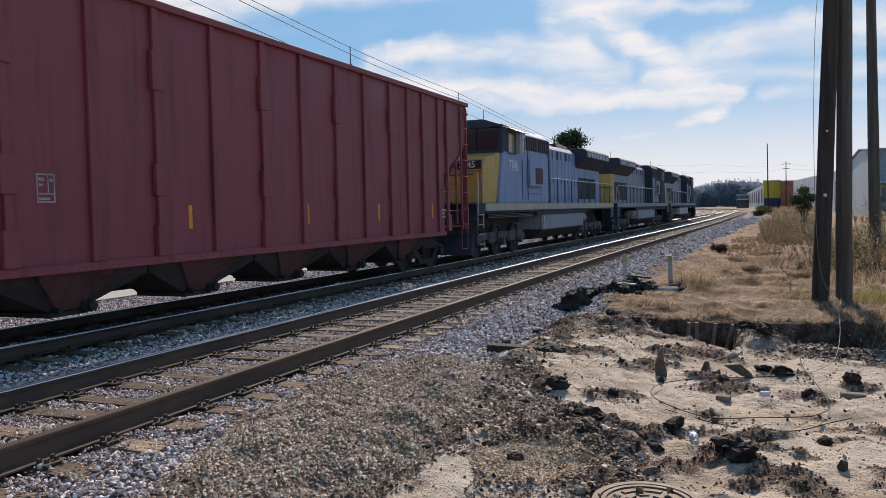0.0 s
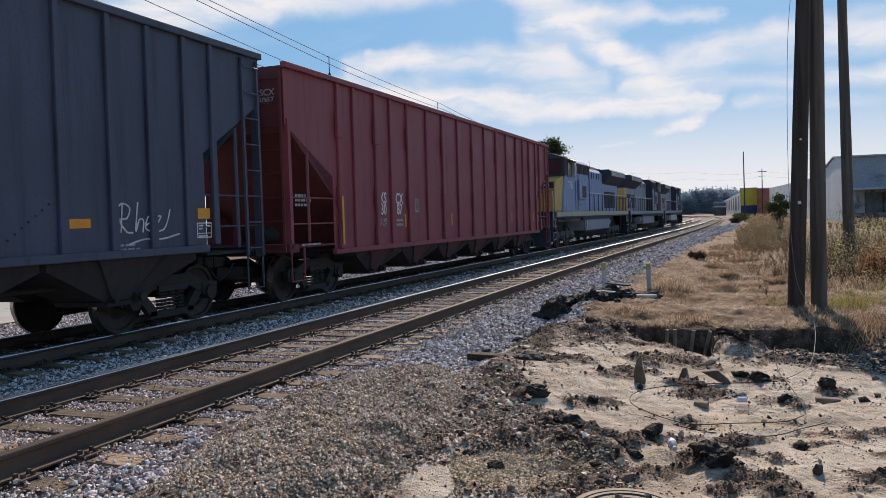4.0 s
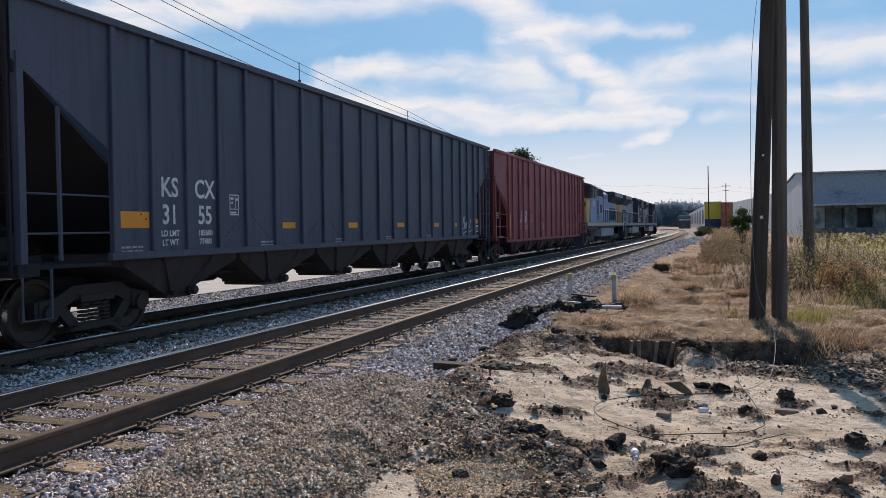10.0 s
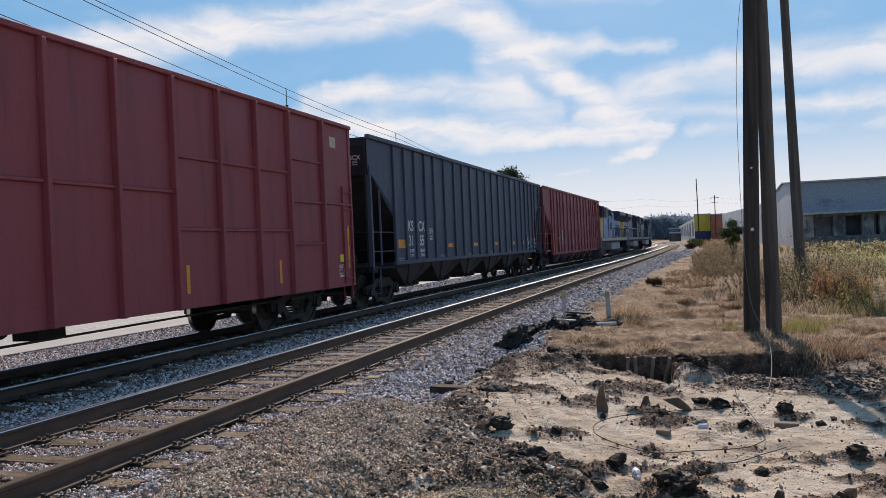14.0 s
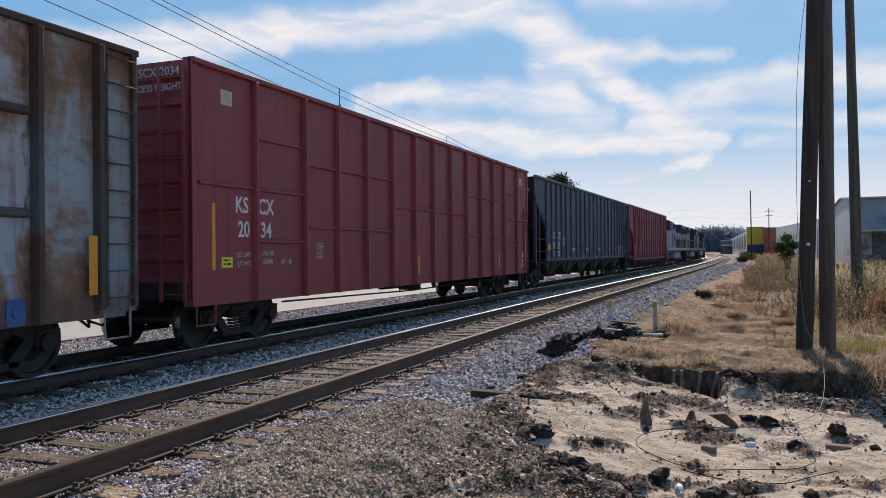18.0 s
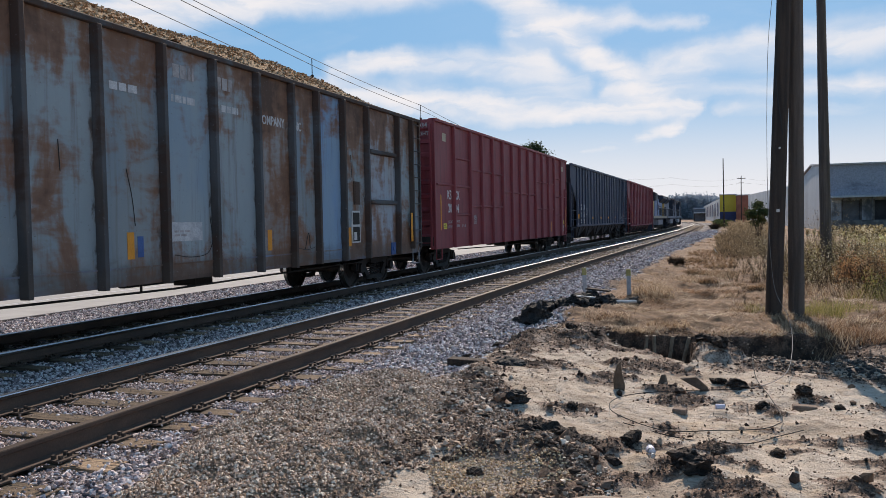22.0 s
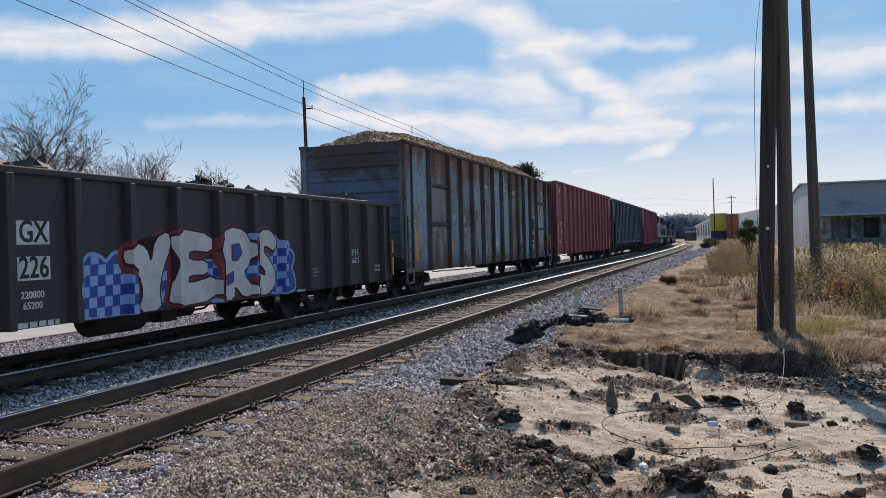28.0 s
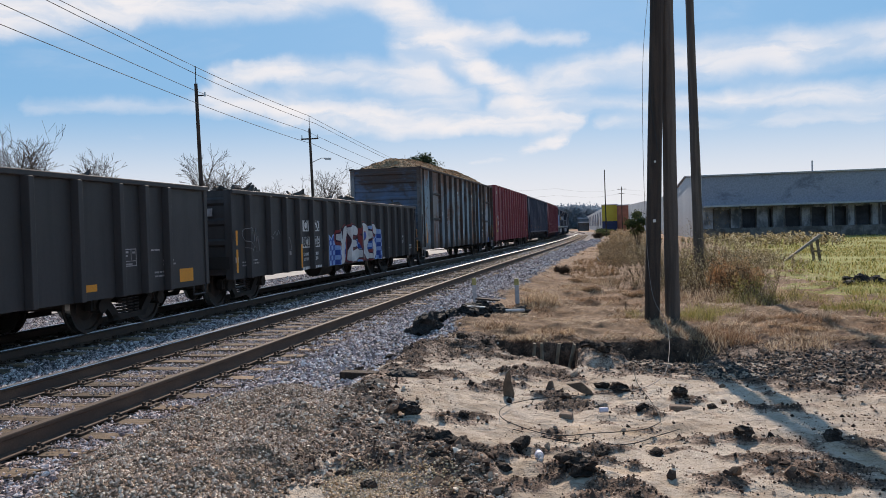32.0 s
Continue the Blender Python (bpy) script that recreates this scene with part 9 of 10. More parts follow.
# manhole cover in its concrete collar
MX, MY = 4.67, 4.86
MZ = ground_height(MX, MY) + 0.055
M["iron"] = surface("rusty_cast_iron", (0.13, 0.10, 0.08), (0.24, 0.19, 0.15), 0.75, 6, 60, metal=0.3, relief=0.4)
M["concrete"] = surface("dusty_concrete", (0.19, 0.155, 0.125), (0.32, 0.265, 0.215), 0.9, 6, 50)
man = thing("manhole_cover", "rusty cast iron manhole cover with a ringed pattern", "manhole cover", m=pose(MX, MY - 0.03, MZ - 0.015, 1.5, 0, 20) @ Matrix.Scale(0.9, 4))


def ring(b, r0, r1, z0, z1, n=48, a0=0.0, a1=2 * math.pi):
    full = abs(a1 - a0 - 2 * math.pi) < 1e-6
    m = n if full else n + 1
    o = len(b.v)
    for k in range(m):
        a = a0 + (a1 - a0) * k / n
        for q, z in ((r0, z0), (r0, z1), (r1, z1), (r1, z0)):
            b.v.append((math.cos(a) * q, math.sin(a) * q, z))
    for k in range(n):
        p, q = o + 4 * k, o + 4 * ((k + 1) % m)
        for i in range(4):
            b.f.append((p + i, p + (i + 1) % 4, q + (i + 1) % 4, q + i))
            b.mi.append(b.slot)
    if not full:
        b.f += [(o, o + 1, o + 2, o + 3), (o + 4 * n, o + 4 * n + 1, o + 4 * n + 2, o + 4 * n + 3)]
        b.mi += [b.slot, b.slot]


b = Build()
b.cyl((0, 0, -0.05), (0, 0, 0.0), 0.305, 48)
part("lid", b, M["iron"], man)
b = Build()
ring(b, 0.312, 0.36, -0.12, 0.012)
part("frame", b, M["iron"], man, bevel=0.004)
for r0, r1 in ((0.27, 0.30), (0.05, 0.075)):
    b = Build()
    ring(b, r0, r1, 0.0, 0.010, 40)
    part("raised_ring", b, M["iron"], man)
for k in range(8):
    b = Build()
    ring(b, 0.19, 0.23, 0.0, 0.009, 6, math.radians(45 * k + 6), math.radians(45 * k + 36))
    part("raised_segment", b, M["iron"], man)
    b = Build()
    ring(b, 0.11, 0.15, 0.0, 0.009, 5, math.radians(45 * k + 26), math.radians(45 * k + 58))
    part("raised_segment", b, M["iron"], man)
for x, y, s in ((4.24, 4.88, 0.09), (5.04, 4.98, 0.15), (5.02, 4.78, 0.10)):
    lump("concrete_lump", "broken lump of concrete by the manhole", "concrete", x, y, (s, s * 0.8, s * 0.6), M["concrete"], int(x * 50), 30, 5, 0.35, group="concrete lumps")

# litter
bm, g, s = material("clear_plastic")
g.put(s, "Base Color", (0.75, 0.8, 0.88, 1))
g.put(s, "Roughness", 0.12)
g.put(s, "Transmission Weight", 0.75)
M["plastic"] = bm
M["label"] = surface("pale_bottle_label", (0.55, 0.55, 0.7), (0.75, 0.75, 0.85), 0.5)
bot = thing("plastic_bottle", "crumpled clear plastic bottle with a pale label", "bottle", m=pose(4.79, 6.5, ground_height(4.79, 6.5) + 0.035, 90, 0, 12))
b = Build()
prof = [(0.03, 0.0), (0.034, 0.01), (0.032, 0.05), (0.034, 0.09), (0.031, 0.13), (0.022, 0.165), (0.012, 0.185), (0.012, 0.2)]
n = 14
for k, (q, z) in enumerate(prof):
    b.v += [(math.cos(2 * math.pi * i / n) * q, math.sin(2 * math.pi * i / n) * q, z) for i in range(n)]
b.f += [(k * n + i, k * n + (i + 1) % n, (k + 1) * n + (i + 1) % n, (k + 1) * n + i) for k in range(len(prof) - 1) for i in range(n)] + [tuple(range(n))]
b.mi += [0] * len(b.f)
part("bottle_body", b, M["plastic"], bot, smooth=True)
b = Build()
b.cyl((0, 0, 0.055), (0, 0, 0.115), 0.0355, 14)
part("bottle_label", b, M["label"], bot, smooth=True)
b = Build()
b.cyl((0, 0, 0.2), (0, 0, 0.215), 0.015, 10)
part("bottle_cap", b, M["stencil"], bot)
b = Build()
b.cyl((0, 0, 0), (0.09, 0.01, 0), 0.026, 14)
solid("drink_can", b, M["label"], "crushed pale blue drink can on the sand", "can", m=pose(5.27, 8.12, ground_height(5.27, 8.12) + 0.03, 0, 0, 8), bevel=0.006)
lump("stone", "pale stone beside a small hole", "stone", 5.3, 8.42, (0.14, 0.08, 0.06), M["concrete"], 77, 40, 10)
lump("plastic_bag", "crumpled white plastic bag in the ditch", "plastic bag", 5.78, 11.5, (0.16, 0.12, 0.13), M["stencil"], 78, 10, 0, 0.1)


def on_ground(pts, lift=0.015):
    return [(x, y, ground_height(x, y) + lift) for x, y in pts]


b = Build()
loop = [(5.87, 12.3), (5.70, 10.97), (5.69, 9.6), (5.78, 8.68), (5.85, 7.93), (5.79, 7.55), (5.63, 7.35), (5.25, 7.15), (4.86, 7.1), (4.45, 7.32), (4.32, 7.72), (4.42, 8.1), (4.73, 8.55), (5.22, 8.9), (5.66, 9.05)]
b.tube(curl(on_ground(loop, 0.05)), 0.0042, 5)
solid("wire_loop", b, M["wire"], "loop of dark wire lying on the sand", "wire")
b = Build()
b.tube(curl(on_ground([(4.5, 7.25), (5.0, 6.98), (5.5, 7.05), (5.8, 7.3), (6.0, 7.6)], 0.012)), 0.004, 5)
solid("wire_loop", b, M["wire"], "long thin wire lying across the soil", "wire")


# ---- grass and weeds ----
def blade_material(name, tones, rough=0.8, through_light=0.35):
    m, g, s = material(name)
    rnd = g.n("ShaderNodeNewGeometry").outputs["Random Per Island"]
    cur = None
    for k, c in enumerate(tones[1:], 1):
        cur = g.mix(g.ramp(rnd, (k - 0.6) / len(tones), (k + 0.2) / len(tones)), cur if cur is not None else tones[0], c)
    g.put(s, "Base Color", cur)
    g.put(s, "Roughness", rough)
    tr = g.n("ShaderNodeBsdfTranslucent")
    g.put(tr, "Color", cur)
    mix = g.n("ShaderNodeMixShader")
    g.put(mix, 0, through_light)
    g.t.links.new(s.outputs[0], mix.inputs[1])
    g.t.links.new(tr.outputs[0], mix.inputs[2])
    out = [n for n in g.t.nodes if n.type == "OUTPUT_MATERIAL"][0]
    g.t.links.new(mix.outputs[0], out.inputs[0])
    return m


M["straw"] = blade_material("dry_straw_grass", [(0.12, 0.072, 0.042), (0.35, 0.235, 0.145), (0.58, 0.43, 0.285), (0.77, 0.63, 0.46)])
M["grass"] = blade_material("yellow_green_grass", [(0.12, 0.125, 0.03), (0.24, 0.22, 0.055), (0.38, 0.33, 0.10), (0.47, 0.39, 0.18)])
M["weed"] = blade_material("olive_weed_leaves", [(0.08, 0.058, 0.034), (0.24, 0.175, 0.088), (0.38, 0.30, 0.155), (0.55, 0.45, 0.27), (0.78, 0.68, 0.50)])
M["weed_brown"] = blade_material("rusty_brown_weeds", [(0.17, 0.09, 0.05), (0.32, 0.185, 0.10), (0.44, 0.28, 0.155), (0.55, 0.40, 0.25)])
M["weed_tan"] = blade_material("tan_and_olive_brush", [(0.13, 0.10, 0.06), (0.27, 0.20, 0.115), (0.38, 0.275, 0.16), (0.52, 0.40, 0.26)])
M["weed_orange"] = blade_material("orange_autumn_leaves", [(0.286, 0.134, 0.0575), (0.462, 0.235, 0.103), (0.55, 0.37, 0.196)])
M["bush"] = blade_material("dark_evergreen_leaves", [(0.02, 0.035, 0.012), (0.05, 0.07, 0.022), (0.09, 0.11, 0.035)])
M["weed_dark"] = blade_material("dark_brown_leaves", [(0.03, 0.02, 0.014), (0.06, 0.04, 0.027), (0.10, 0.066, 0.042)])
M["stem"] = surface("woody_weed_stem", (0.075, 0.0527, 0.0341), (0.173, 0.121, 0.0775), 0.9)


def blades(name, xy, height, width, lean, mat, label, category="grass", z=None, swept=False):
    n = len(xy)
    z = terrain(xy[:, 0], xy[:, 1]) - 0.01 if z is None else z
    a, l = rng.uniform(0, 2 * np.pi, n), rng.uniform(0, 2 * np.pi, n)
    if swept:
        l = 2.6 * fractal(xy[:, 0], xy[:, 1], 0.7, 3, 171) + rng.normal(0, 0.45, n) + 0.4
        a = l + 1.57
    w = np.stack([np.cos(a), np.sin(a), np.zeros(n)], -1) * width[:, None] * 0.5
    d = np.stack([np.cos(l), np.sin(l), np.zeros(n)], -1) * (height * lean)[:, None]
    base = np.stack([xy[:, 0], xy[:, 1], z], -1)
    up = np.stack([np.zeros(n), np.zeros(n), height], -1)
    mid = base + up * 0.6 + d * 0.35
    tip = base + up * (1 - 0.35 * np.clip(lean, 0, 1.4) / 1.4)[:, None] + d
    P = np.stack([base - w, base + w, mid + w * 0.7, mid - w * 0.7, tip], 1).reshape(-1, 3)
    F = (np.array([(0, 1, 2), (0, 2, 3), (3, 2, 4)])[None] + (np.arange(n) * 5)[:, None, None]).reshape(-1, 3)
    return tagged(new(name, raw_mesh(name, P, F, [mat])), label, category, kind="stuff")


def clumped(x0, x1, y0, y1, per_m2, scale, seed, cut):
    p = spread(x0, x1, y0, y1, per_m2)
    w = fractal(p[:, 0], p[:, 1], scale, 3, seed)
    return p[w > cut]


# low straw mat, swept flat in waves, thick near the camera, with rust-brown patches
M["straw_red"] = blade_material("rust_brown_dead_grass", [(0.10, 0.054, 0.031), (0.26, 0.15, 0.085), (0.42, 0.265, 0.16), (0.54, 0.37, 0.24)])
for y0, y1, dens, hw in ((12.5, 18, 1000, 0.009), (18, 28, 360, 0.014), (28, 60, 70, 0.03)):
    p = clumped(2.2, 12.0, y0, y1, dens, 2.2, 131, -0.15)
    lx = p[:, 0] - np.interp(p[:, 1], fine_y, fine_x)
    edge = 2.5 + shoulder(p[:, 1]) + 0.3 * fractal(p[:, 0] * 0, p[:, 1], 0.8, 2, 9)
    p = p[(lx > edge) & in_view(p, -20, 12) & (p[:, 1] > 12.72 + 0.12 * fractal(p[:, 0], p[:, 1], 2.2, 2, 43)) & (dug_ditch(p[:, 0], p[:, 1]) < 0.3)]
    tuft = np.clip(fractal(p[:, 0], p[:, 1], 1.5, 3, 141), 0, 1)
    h = rng.uniform(0.012, 0.04, len(p)) + 0.17 * tuft ** 1.5 * rng.uniform(0.2, 1, len(p))
    red = fractal(p[:, 0], p[:, 1], 0.8, 4, 181) + rng.normal(0, 0.3, len(p)) + 0.25 * smooth(p[:, 1], 16, 30) + 0.1 > 0
    lean = rng.uniform(1.5, 7.0, len(p)) * (1 - 0.65 * tuft)
    for k, mat, lab in ((red, "straw_red", "flattened rust-brown dead grass"), (~red, "straw", "flattened dry straw-coloured grass")):
        blades("dry_grass", p[k], h[k], rng.uniform(0.6, 1.3, k.sum()) * hw, lean[k], M[mat], lab, swept=True)
# fringe that hangs over the dug edge
p = clumped(2.7, 9.5, 12.5, 12.95, 1100, 2.6, 161, 0.0)
p = p[in_view(p, -24, 14)]
blades("dry_grass", p, rng.uniform(0.03, 0.12, len(p)), rng.uniform(0.006, 0.011, len(p)), rng.uniform(1.2, 3.5, len(p)), M["straw"], "dry grass hanging over the dug edge", z=np.full(len(p), -0.27))
# tufts
for cx, cy, rad, hh, n, mat in ((3.95, 17.4, 0.45, 0.42, 900, "straw"), (4.0, 19.2, 0.5, 0.3, 700, "straw"), (3.3, 20.5, 0.4, 0.25, 500, "straw"), (5.6, 15.4, 0.3, 0.22, 200, "straw"), (7.2, 13.6, 0.5, 0.20, 500, "straw"), (8.2, 13.4, 0.4, 0.15, 300, "straw_red"), (6.75, 13.2, 0.4, 0.24, 450, "straw"), (9.6, 13.9, 0.6, 0.15, 300, "straw_red"), (8.9, 14.6, 0.4, 0.25, 400, "straw_red"), (7.0, 15.6, 0.35, 0.3, 250, "grass"), (8.0, 12.2, 0.5, 0.22, 500, "straw"), (9.4, 9.9, 0.9, 0.25, 1400, "straw"), (4.6, 22, 0.5, 0.3, 500, "straw"), (5.2, 24.5, 0.6, 0.35, 600, "straw"), (11.0, 12.6, 0.9, 0.2, 500, "straw"), (11.5, 14.8, 1.2, 0.35, 1500, "straw"), (6.9, 12.7, 0.35, 0.3, 300, "straw")):
    a, q = rng.uniform(0, 2 * np.pi, n), rad * np.sqrt(rng.uniform(0, 1, n))
    p = np.stack([cx + np.cos(a) * q, cy + np.sin(a) * q], -1)
    blades("grass_tuft", p, hh * rng.uniform(0.4, 1.1, n) * (1.1 - 0.6 * q / rad), rng.uniform(0.004, 0.010, n), rng.uniform(0.3, 1.5, n), M[mat], "tuft of dry grass", "grass tuft")
rt = random.Random(71)
for k in range(60):
    cy = 13.2 + 10.0 * rt.random() ** 1.4
    cx = rt.uniform(2.9, 6.0 + 0.22 * cy)
    n, rad, hh = rt.randint(90, 260), rt.uniform(0.12, 0.38), rt.uniform(0.07, 0.2)
    a, q = rng.uniform(0, 2 * np.pi, n), rad * np.sqrt(rng.uniform(0, 1, n))
    p = np.stack([cx + np.cos(a) * q * 1.5, cy + np.sin(a) * q], -1)
    p = p[(dug_ditch(p[:, 0], p[:, 1]) < 0.2)]
    n = len(p)
    blades("grass_tuft", p, hh * rng.uniform(0.4, 1.1, n), rng.uniform(0.004, 0.009, n), rng.uniform(0.6, 2.2, n), M[rt.choice(("straw", "straw", "straw_red"))], "low tuft of dry grass", "grass tuft", swept=k % 2 == 0)
# greener grass towards the warehouse
for y0, y1, dens, hw in ((14, 24, 130, 0.016), (24, 50, 40, 0.035), (50, 88, 12, 0.07)):
    p = clumped(8.0, 32.0, y0, y1, dens, 0.35, 151, -0.25)
    p = p[in_view(p, -21, 4) & (p[:, 0] > 8.9 + 0.08 * p[:, 1] + 0.8 * fractal(p[:, 0], p[:, 1], 0.5, 2, 7))]
    blades("green_grass", p, rng.uniform(0.05, 0.2, len(p)), rng.uniform(0.6, 1.3, len(p)) * hw, rng.uniform(0.2, 1.0, len(p)), M["grass"], "rough yellow-green grass")


def weeds(name, plants, height, leaves, leaf, mat, label, spread_r=0.22):
    """Tall weeds: thin stems with many small leaves or seed heads, as one object."""
    n = len(plants)
    z = terrain(plants[:, 0], plants[:, 1])
    V, F, mi = [], [], []
    stems = np.repeat(np.arange(n), leaves)
    m = len(stems)
    t = rng.uniform(0.06, 1.05, m) ** 0.8
    a = rng.uniform(0, 2 * np.pi, m)
    rad = spread_r * height[stems] * rng.uniform(0.1, 1.0, m) * (0.35 + 0.75 * t)
    c = np.stack([plants[stems, 0] + np.cos(a) * rad, plants[stems, 1] + np.sin(a) * rad, z[stems] + height[stems] * t], -1)
    d1 = rng.normal(0, 1, (m, 3))
    d1 /= np.linalg.norm(d1, axis=1)[:, None]
    d2 = np.cross(d1, rng.normal(0, 1, (m, 3)))
    d2 /= np.linalg.norm(d2, axis=1)[:, None]
    s = leaf * rng.uniform(0.5, 1.5, m)
    P = np.stack([c - d1 * s[:, None], c + d2 * s[:, None] * 0.45, c + d1 * s[:, None], c - d2 * s[:, None] * 0.45], 1).reshape(-1, 3)
    Q = np.arange(m * 4).reshape(-1, 4)
    # stems as narrow crossed strips
    k = 8
    sa = rng.uniform(0, 2 * np.pi, n * k)
    base = np.repeat(np.stack([plants[:, 0], plants[:, 1], z - 0.02], -1), k, 0)
    hh = np.repeat(height, k) * rng.uniform(0.7, 1.0, n * k)
    top = base + np.stack([np.cos(sa) * hh * spread_r, np.sin(sa) * hh * spread_r, hh], -1)
    side = np.stack([-np.sin(sa), np.cos(sa), np.zeros(n * k)], -1) * (0.0026 + 0.0012 * hh)[:, None]
    side2 = np.stack([np.cos(sa), np.sin(sa), np.zeros(n * k)], -1) * (0.0026 + 0.0012 * hh)[:, None]
    P2 = np.concatenate([np.stack([base - q, base + q, top + q * 0.4, top - q * 0.4], 1).reshape(-1, 3) for q in (side, side2)])
    Q2 = np.arange(len(P2)).reshape(-1, 4) + len(P)
    me = raw_mesh(name, np.concatenate([P, P2]), np.concatenate([Q, Q2]), [mat, M["stem"]], np.concatenate([np.zeros(len(Q)), np.ones(len(Q2))]))
    return tagged(new(name, me), label, "weeds", kind="stuff")


def patch(cx, cy, rx, ry, n):
    a, q = rng.uniform(0, 2 * np.pi, n), np.sqrt(rng.uniform(0, 1, n))
    return np.stack([cx + np.cos(a) * q * rx, cy + np.sin(a) * q * ry], -1)


def tall(p, lo, hi):
    """Heights that fall off towards a patch's rim and vary in waves."""
    c, s = p.mean(0), p.std(0) * 2
    q = np.clip((((p - c) / s) ** 2).sum(1), 0, 1)
    return (lo + (hi - lo) * rng.uniform(0, 1, len(p)) ** 1.5) * (1 - 0.6 * q) * (1 + 0.35 * fractal(p[:, 0], p[:, 1], 0.8, 2, 301))


p = patch(7.6, 22.0, 1.5, 3.2, 190)
weeds("tall_weeds", p, tall(p, 0.4, 1.6), 95, 0.015, M["weed"], "tall olive and straw weeds behind the poles", 0.3)
p = patch(8.7, 27.0, 1.9, 4.5, 190)
weeds("tall_weeds", p, tall(p, 0.6, 1.65), 95, 0.019, M["weed"], "tall tangled weeds with pale seed heads", 0.3)
p = patch(8.45, 20.4, 0.6, 1.0, 60)
weeds("tall_weeds", p, tall(p, 0.7, 1.3), 70, 0.024, M["weed_orange"], "orange-tinged autumn weeds", 0.3)
p = patch(8.4, 24.5, 1.4, 2.6, 70)
weeds("tall_weeds", p, tall(p, 0.5, 1.5), 60, 0.024, M["grass"], "yellow-green leafy weeds among the dry ones", 0.35)
p = patch(7.9, 19.1, 1.7, 1.0, 1500)
blades("grass_skirt", p, rng.uniform(0.08, 0.38, len(p)), rng.uniform(0.005, 0.011, len(p)), rng.uniform(0.3, 1.6, len(p)), M["straw"], "tangled dry grass round the foot of the weeds")
p = patch(8.9, 18.5, 1.2, 0.9, 900)
blades("grass_skirt", p, rng.uniform(0.08, 0.34, len(p)), rng.uniform(0.006, 0.012, len(p)), rng.uniform(0.3, 1.4, len(p)), M["grass"], "fresh green grass round the foot of the weeds")
p = patch(10.1, 16.6, 0.7, 0.5, 900)
blades("grass_skirt", p, rng.uniform(0.06, 0.22, len(p)), rng.uniform(0.006, 0.012, len(p)), rng.uniform(0.3, 1.4, len(p)), M["grass"], "fresh green grass in the dead straw")
p = patch(8.7, 18.4, 0.7, 0.8, 22)
weeds("tall_weeds", p, rng.uniform(0.25, 0.65, len(p)), 50, 0.022, M["grass"], "green leafy weeds at the edge of the grass", 0.3)
p = patch(6.3, 26.0, 1.2, 5.0, 110)
weeds("tall_weeds", p, tall(p, 0.10, 0.5), 50, 0.011, M["weed_tan"], "thin tan weeds beside the poles", 0.4)
p = patch(4.9, 33.0, 1.0, 8.0, 330)
p = p[p[:, 0] > 3.9]
weeds("tall_weeds", p, tall(p, 0.05, 0.22), 40, 0.016, M["weed_brown"], "low rusty brown weeds along the stone", 0.8)
p = patch(5.9, 37.5, 0.9, 5.5, 170)
weeds("tall_weeds", p, tall(p, 0.3, 1.0), 70, 0.018, M["weed_tan"], "soft tan brush along the line", 0.4)
p = patch(6.4, 46.0, 1.4, 8.0, 230)
weeds("tall_weeds", p, tall(p, 0.6, 1.45), 64, 0.026, M["weed_tan"], "olive and tan brush along the line", 0.35)
p = patch(6.9, 38.0, 0.9, 5.0, 110)
weeds("tall_weeds", p, tall(p, 0.5, 1.2), 70, 0.020, M["weed"], "grey-olive brush round the dark bush", 0.35)
p = patch(6.6, 60.0, 1.9, 10.0, 180)
weeds("tall_weeds", p, tall(p, 0.5, 1.2), 40, 0.05, M["weed_tan"], "tan dry brush along the line", 0.4)
for cx, cy, rx, ry in ((5.3, 27.7, 0.45, 0.3), (4.6, 24.4, 0.3, 0.2), (5.5, 24.8, 0.35, 0.2), (4.5, 30.5, 0.3, 0.3), (5.0, 21.4, 0.3, 0.15), (6.1, 19.8, 0.35, 0.15)):
    p = patch(cx, cy, rx, ry, 40)
    weeds("low_weeds", p, rng.uniform(0.05, 0.16, len(p)), 30, 0.012, M["weed_brown"], "low clump of rust-brown dead weeds", 0.7)
p = patch(11.3, 36.0, 1.9, 7.0, 180)
weeds("tall_weeds", p, tall(p, 0.4, 1.1), 90, 0.022, M["weed"], "tall weeds before the warehouse", 0.35)
p = patch(8.2, 85.0, 2.4, 24.0, 240)
weeds("tall_weeds", p, rng.uniform(0.5, 1.2, len(p)), 34, 0.10, M["weed_tan"], "distant brown scrub along the line")
p = patch(5.5, 150.0, 1.6, 26.0, 150)
weeds("tall_weeds", p, rng.uniform(0.5, 1.1, len(p)), 34, 0.14, M["bush"], "distant dark green scrub before the buildings", 0.6)
p = patch(17.0, 68.0, 6.0, 14.0, 220)
weeds("tall_weeds", p, rng.uniform(0.3, 0.8, len(p)), 30, 0.09, M["weed"], "scrub before the loading dock")
p = patch(6.0, 17.5, 0.6, 2.2, 5)
weeds("tall_weeds", p[:2], rng.uniform(0.15, 0.35, 2), 10, 0.012, M["weed_brown"], "thin weeds by the pole")
# a pale strip of plastic caught in the weeds and a leaning stake
b = Build()
b.tube(curl([(5.13, 35.8, -0.30), (5.17, 35.8, -0.12), (5.08, 35.8, 0.0), (5.02, 35.8, 0.12)]), 0.028, 5)
solid("plastic_strip", b, M["stencil"], "crumpled pale strip of plastic caught in the weeds", "litter")
b = Build()
b.cyl((5.58, 22.07, -0.36), (5.44, 22.07, 0.05), 0.012, 6, 0.008)
solid("wooden_stake", b, M["stem"], "thin wooden stake leaning in the dead grass", "stake")
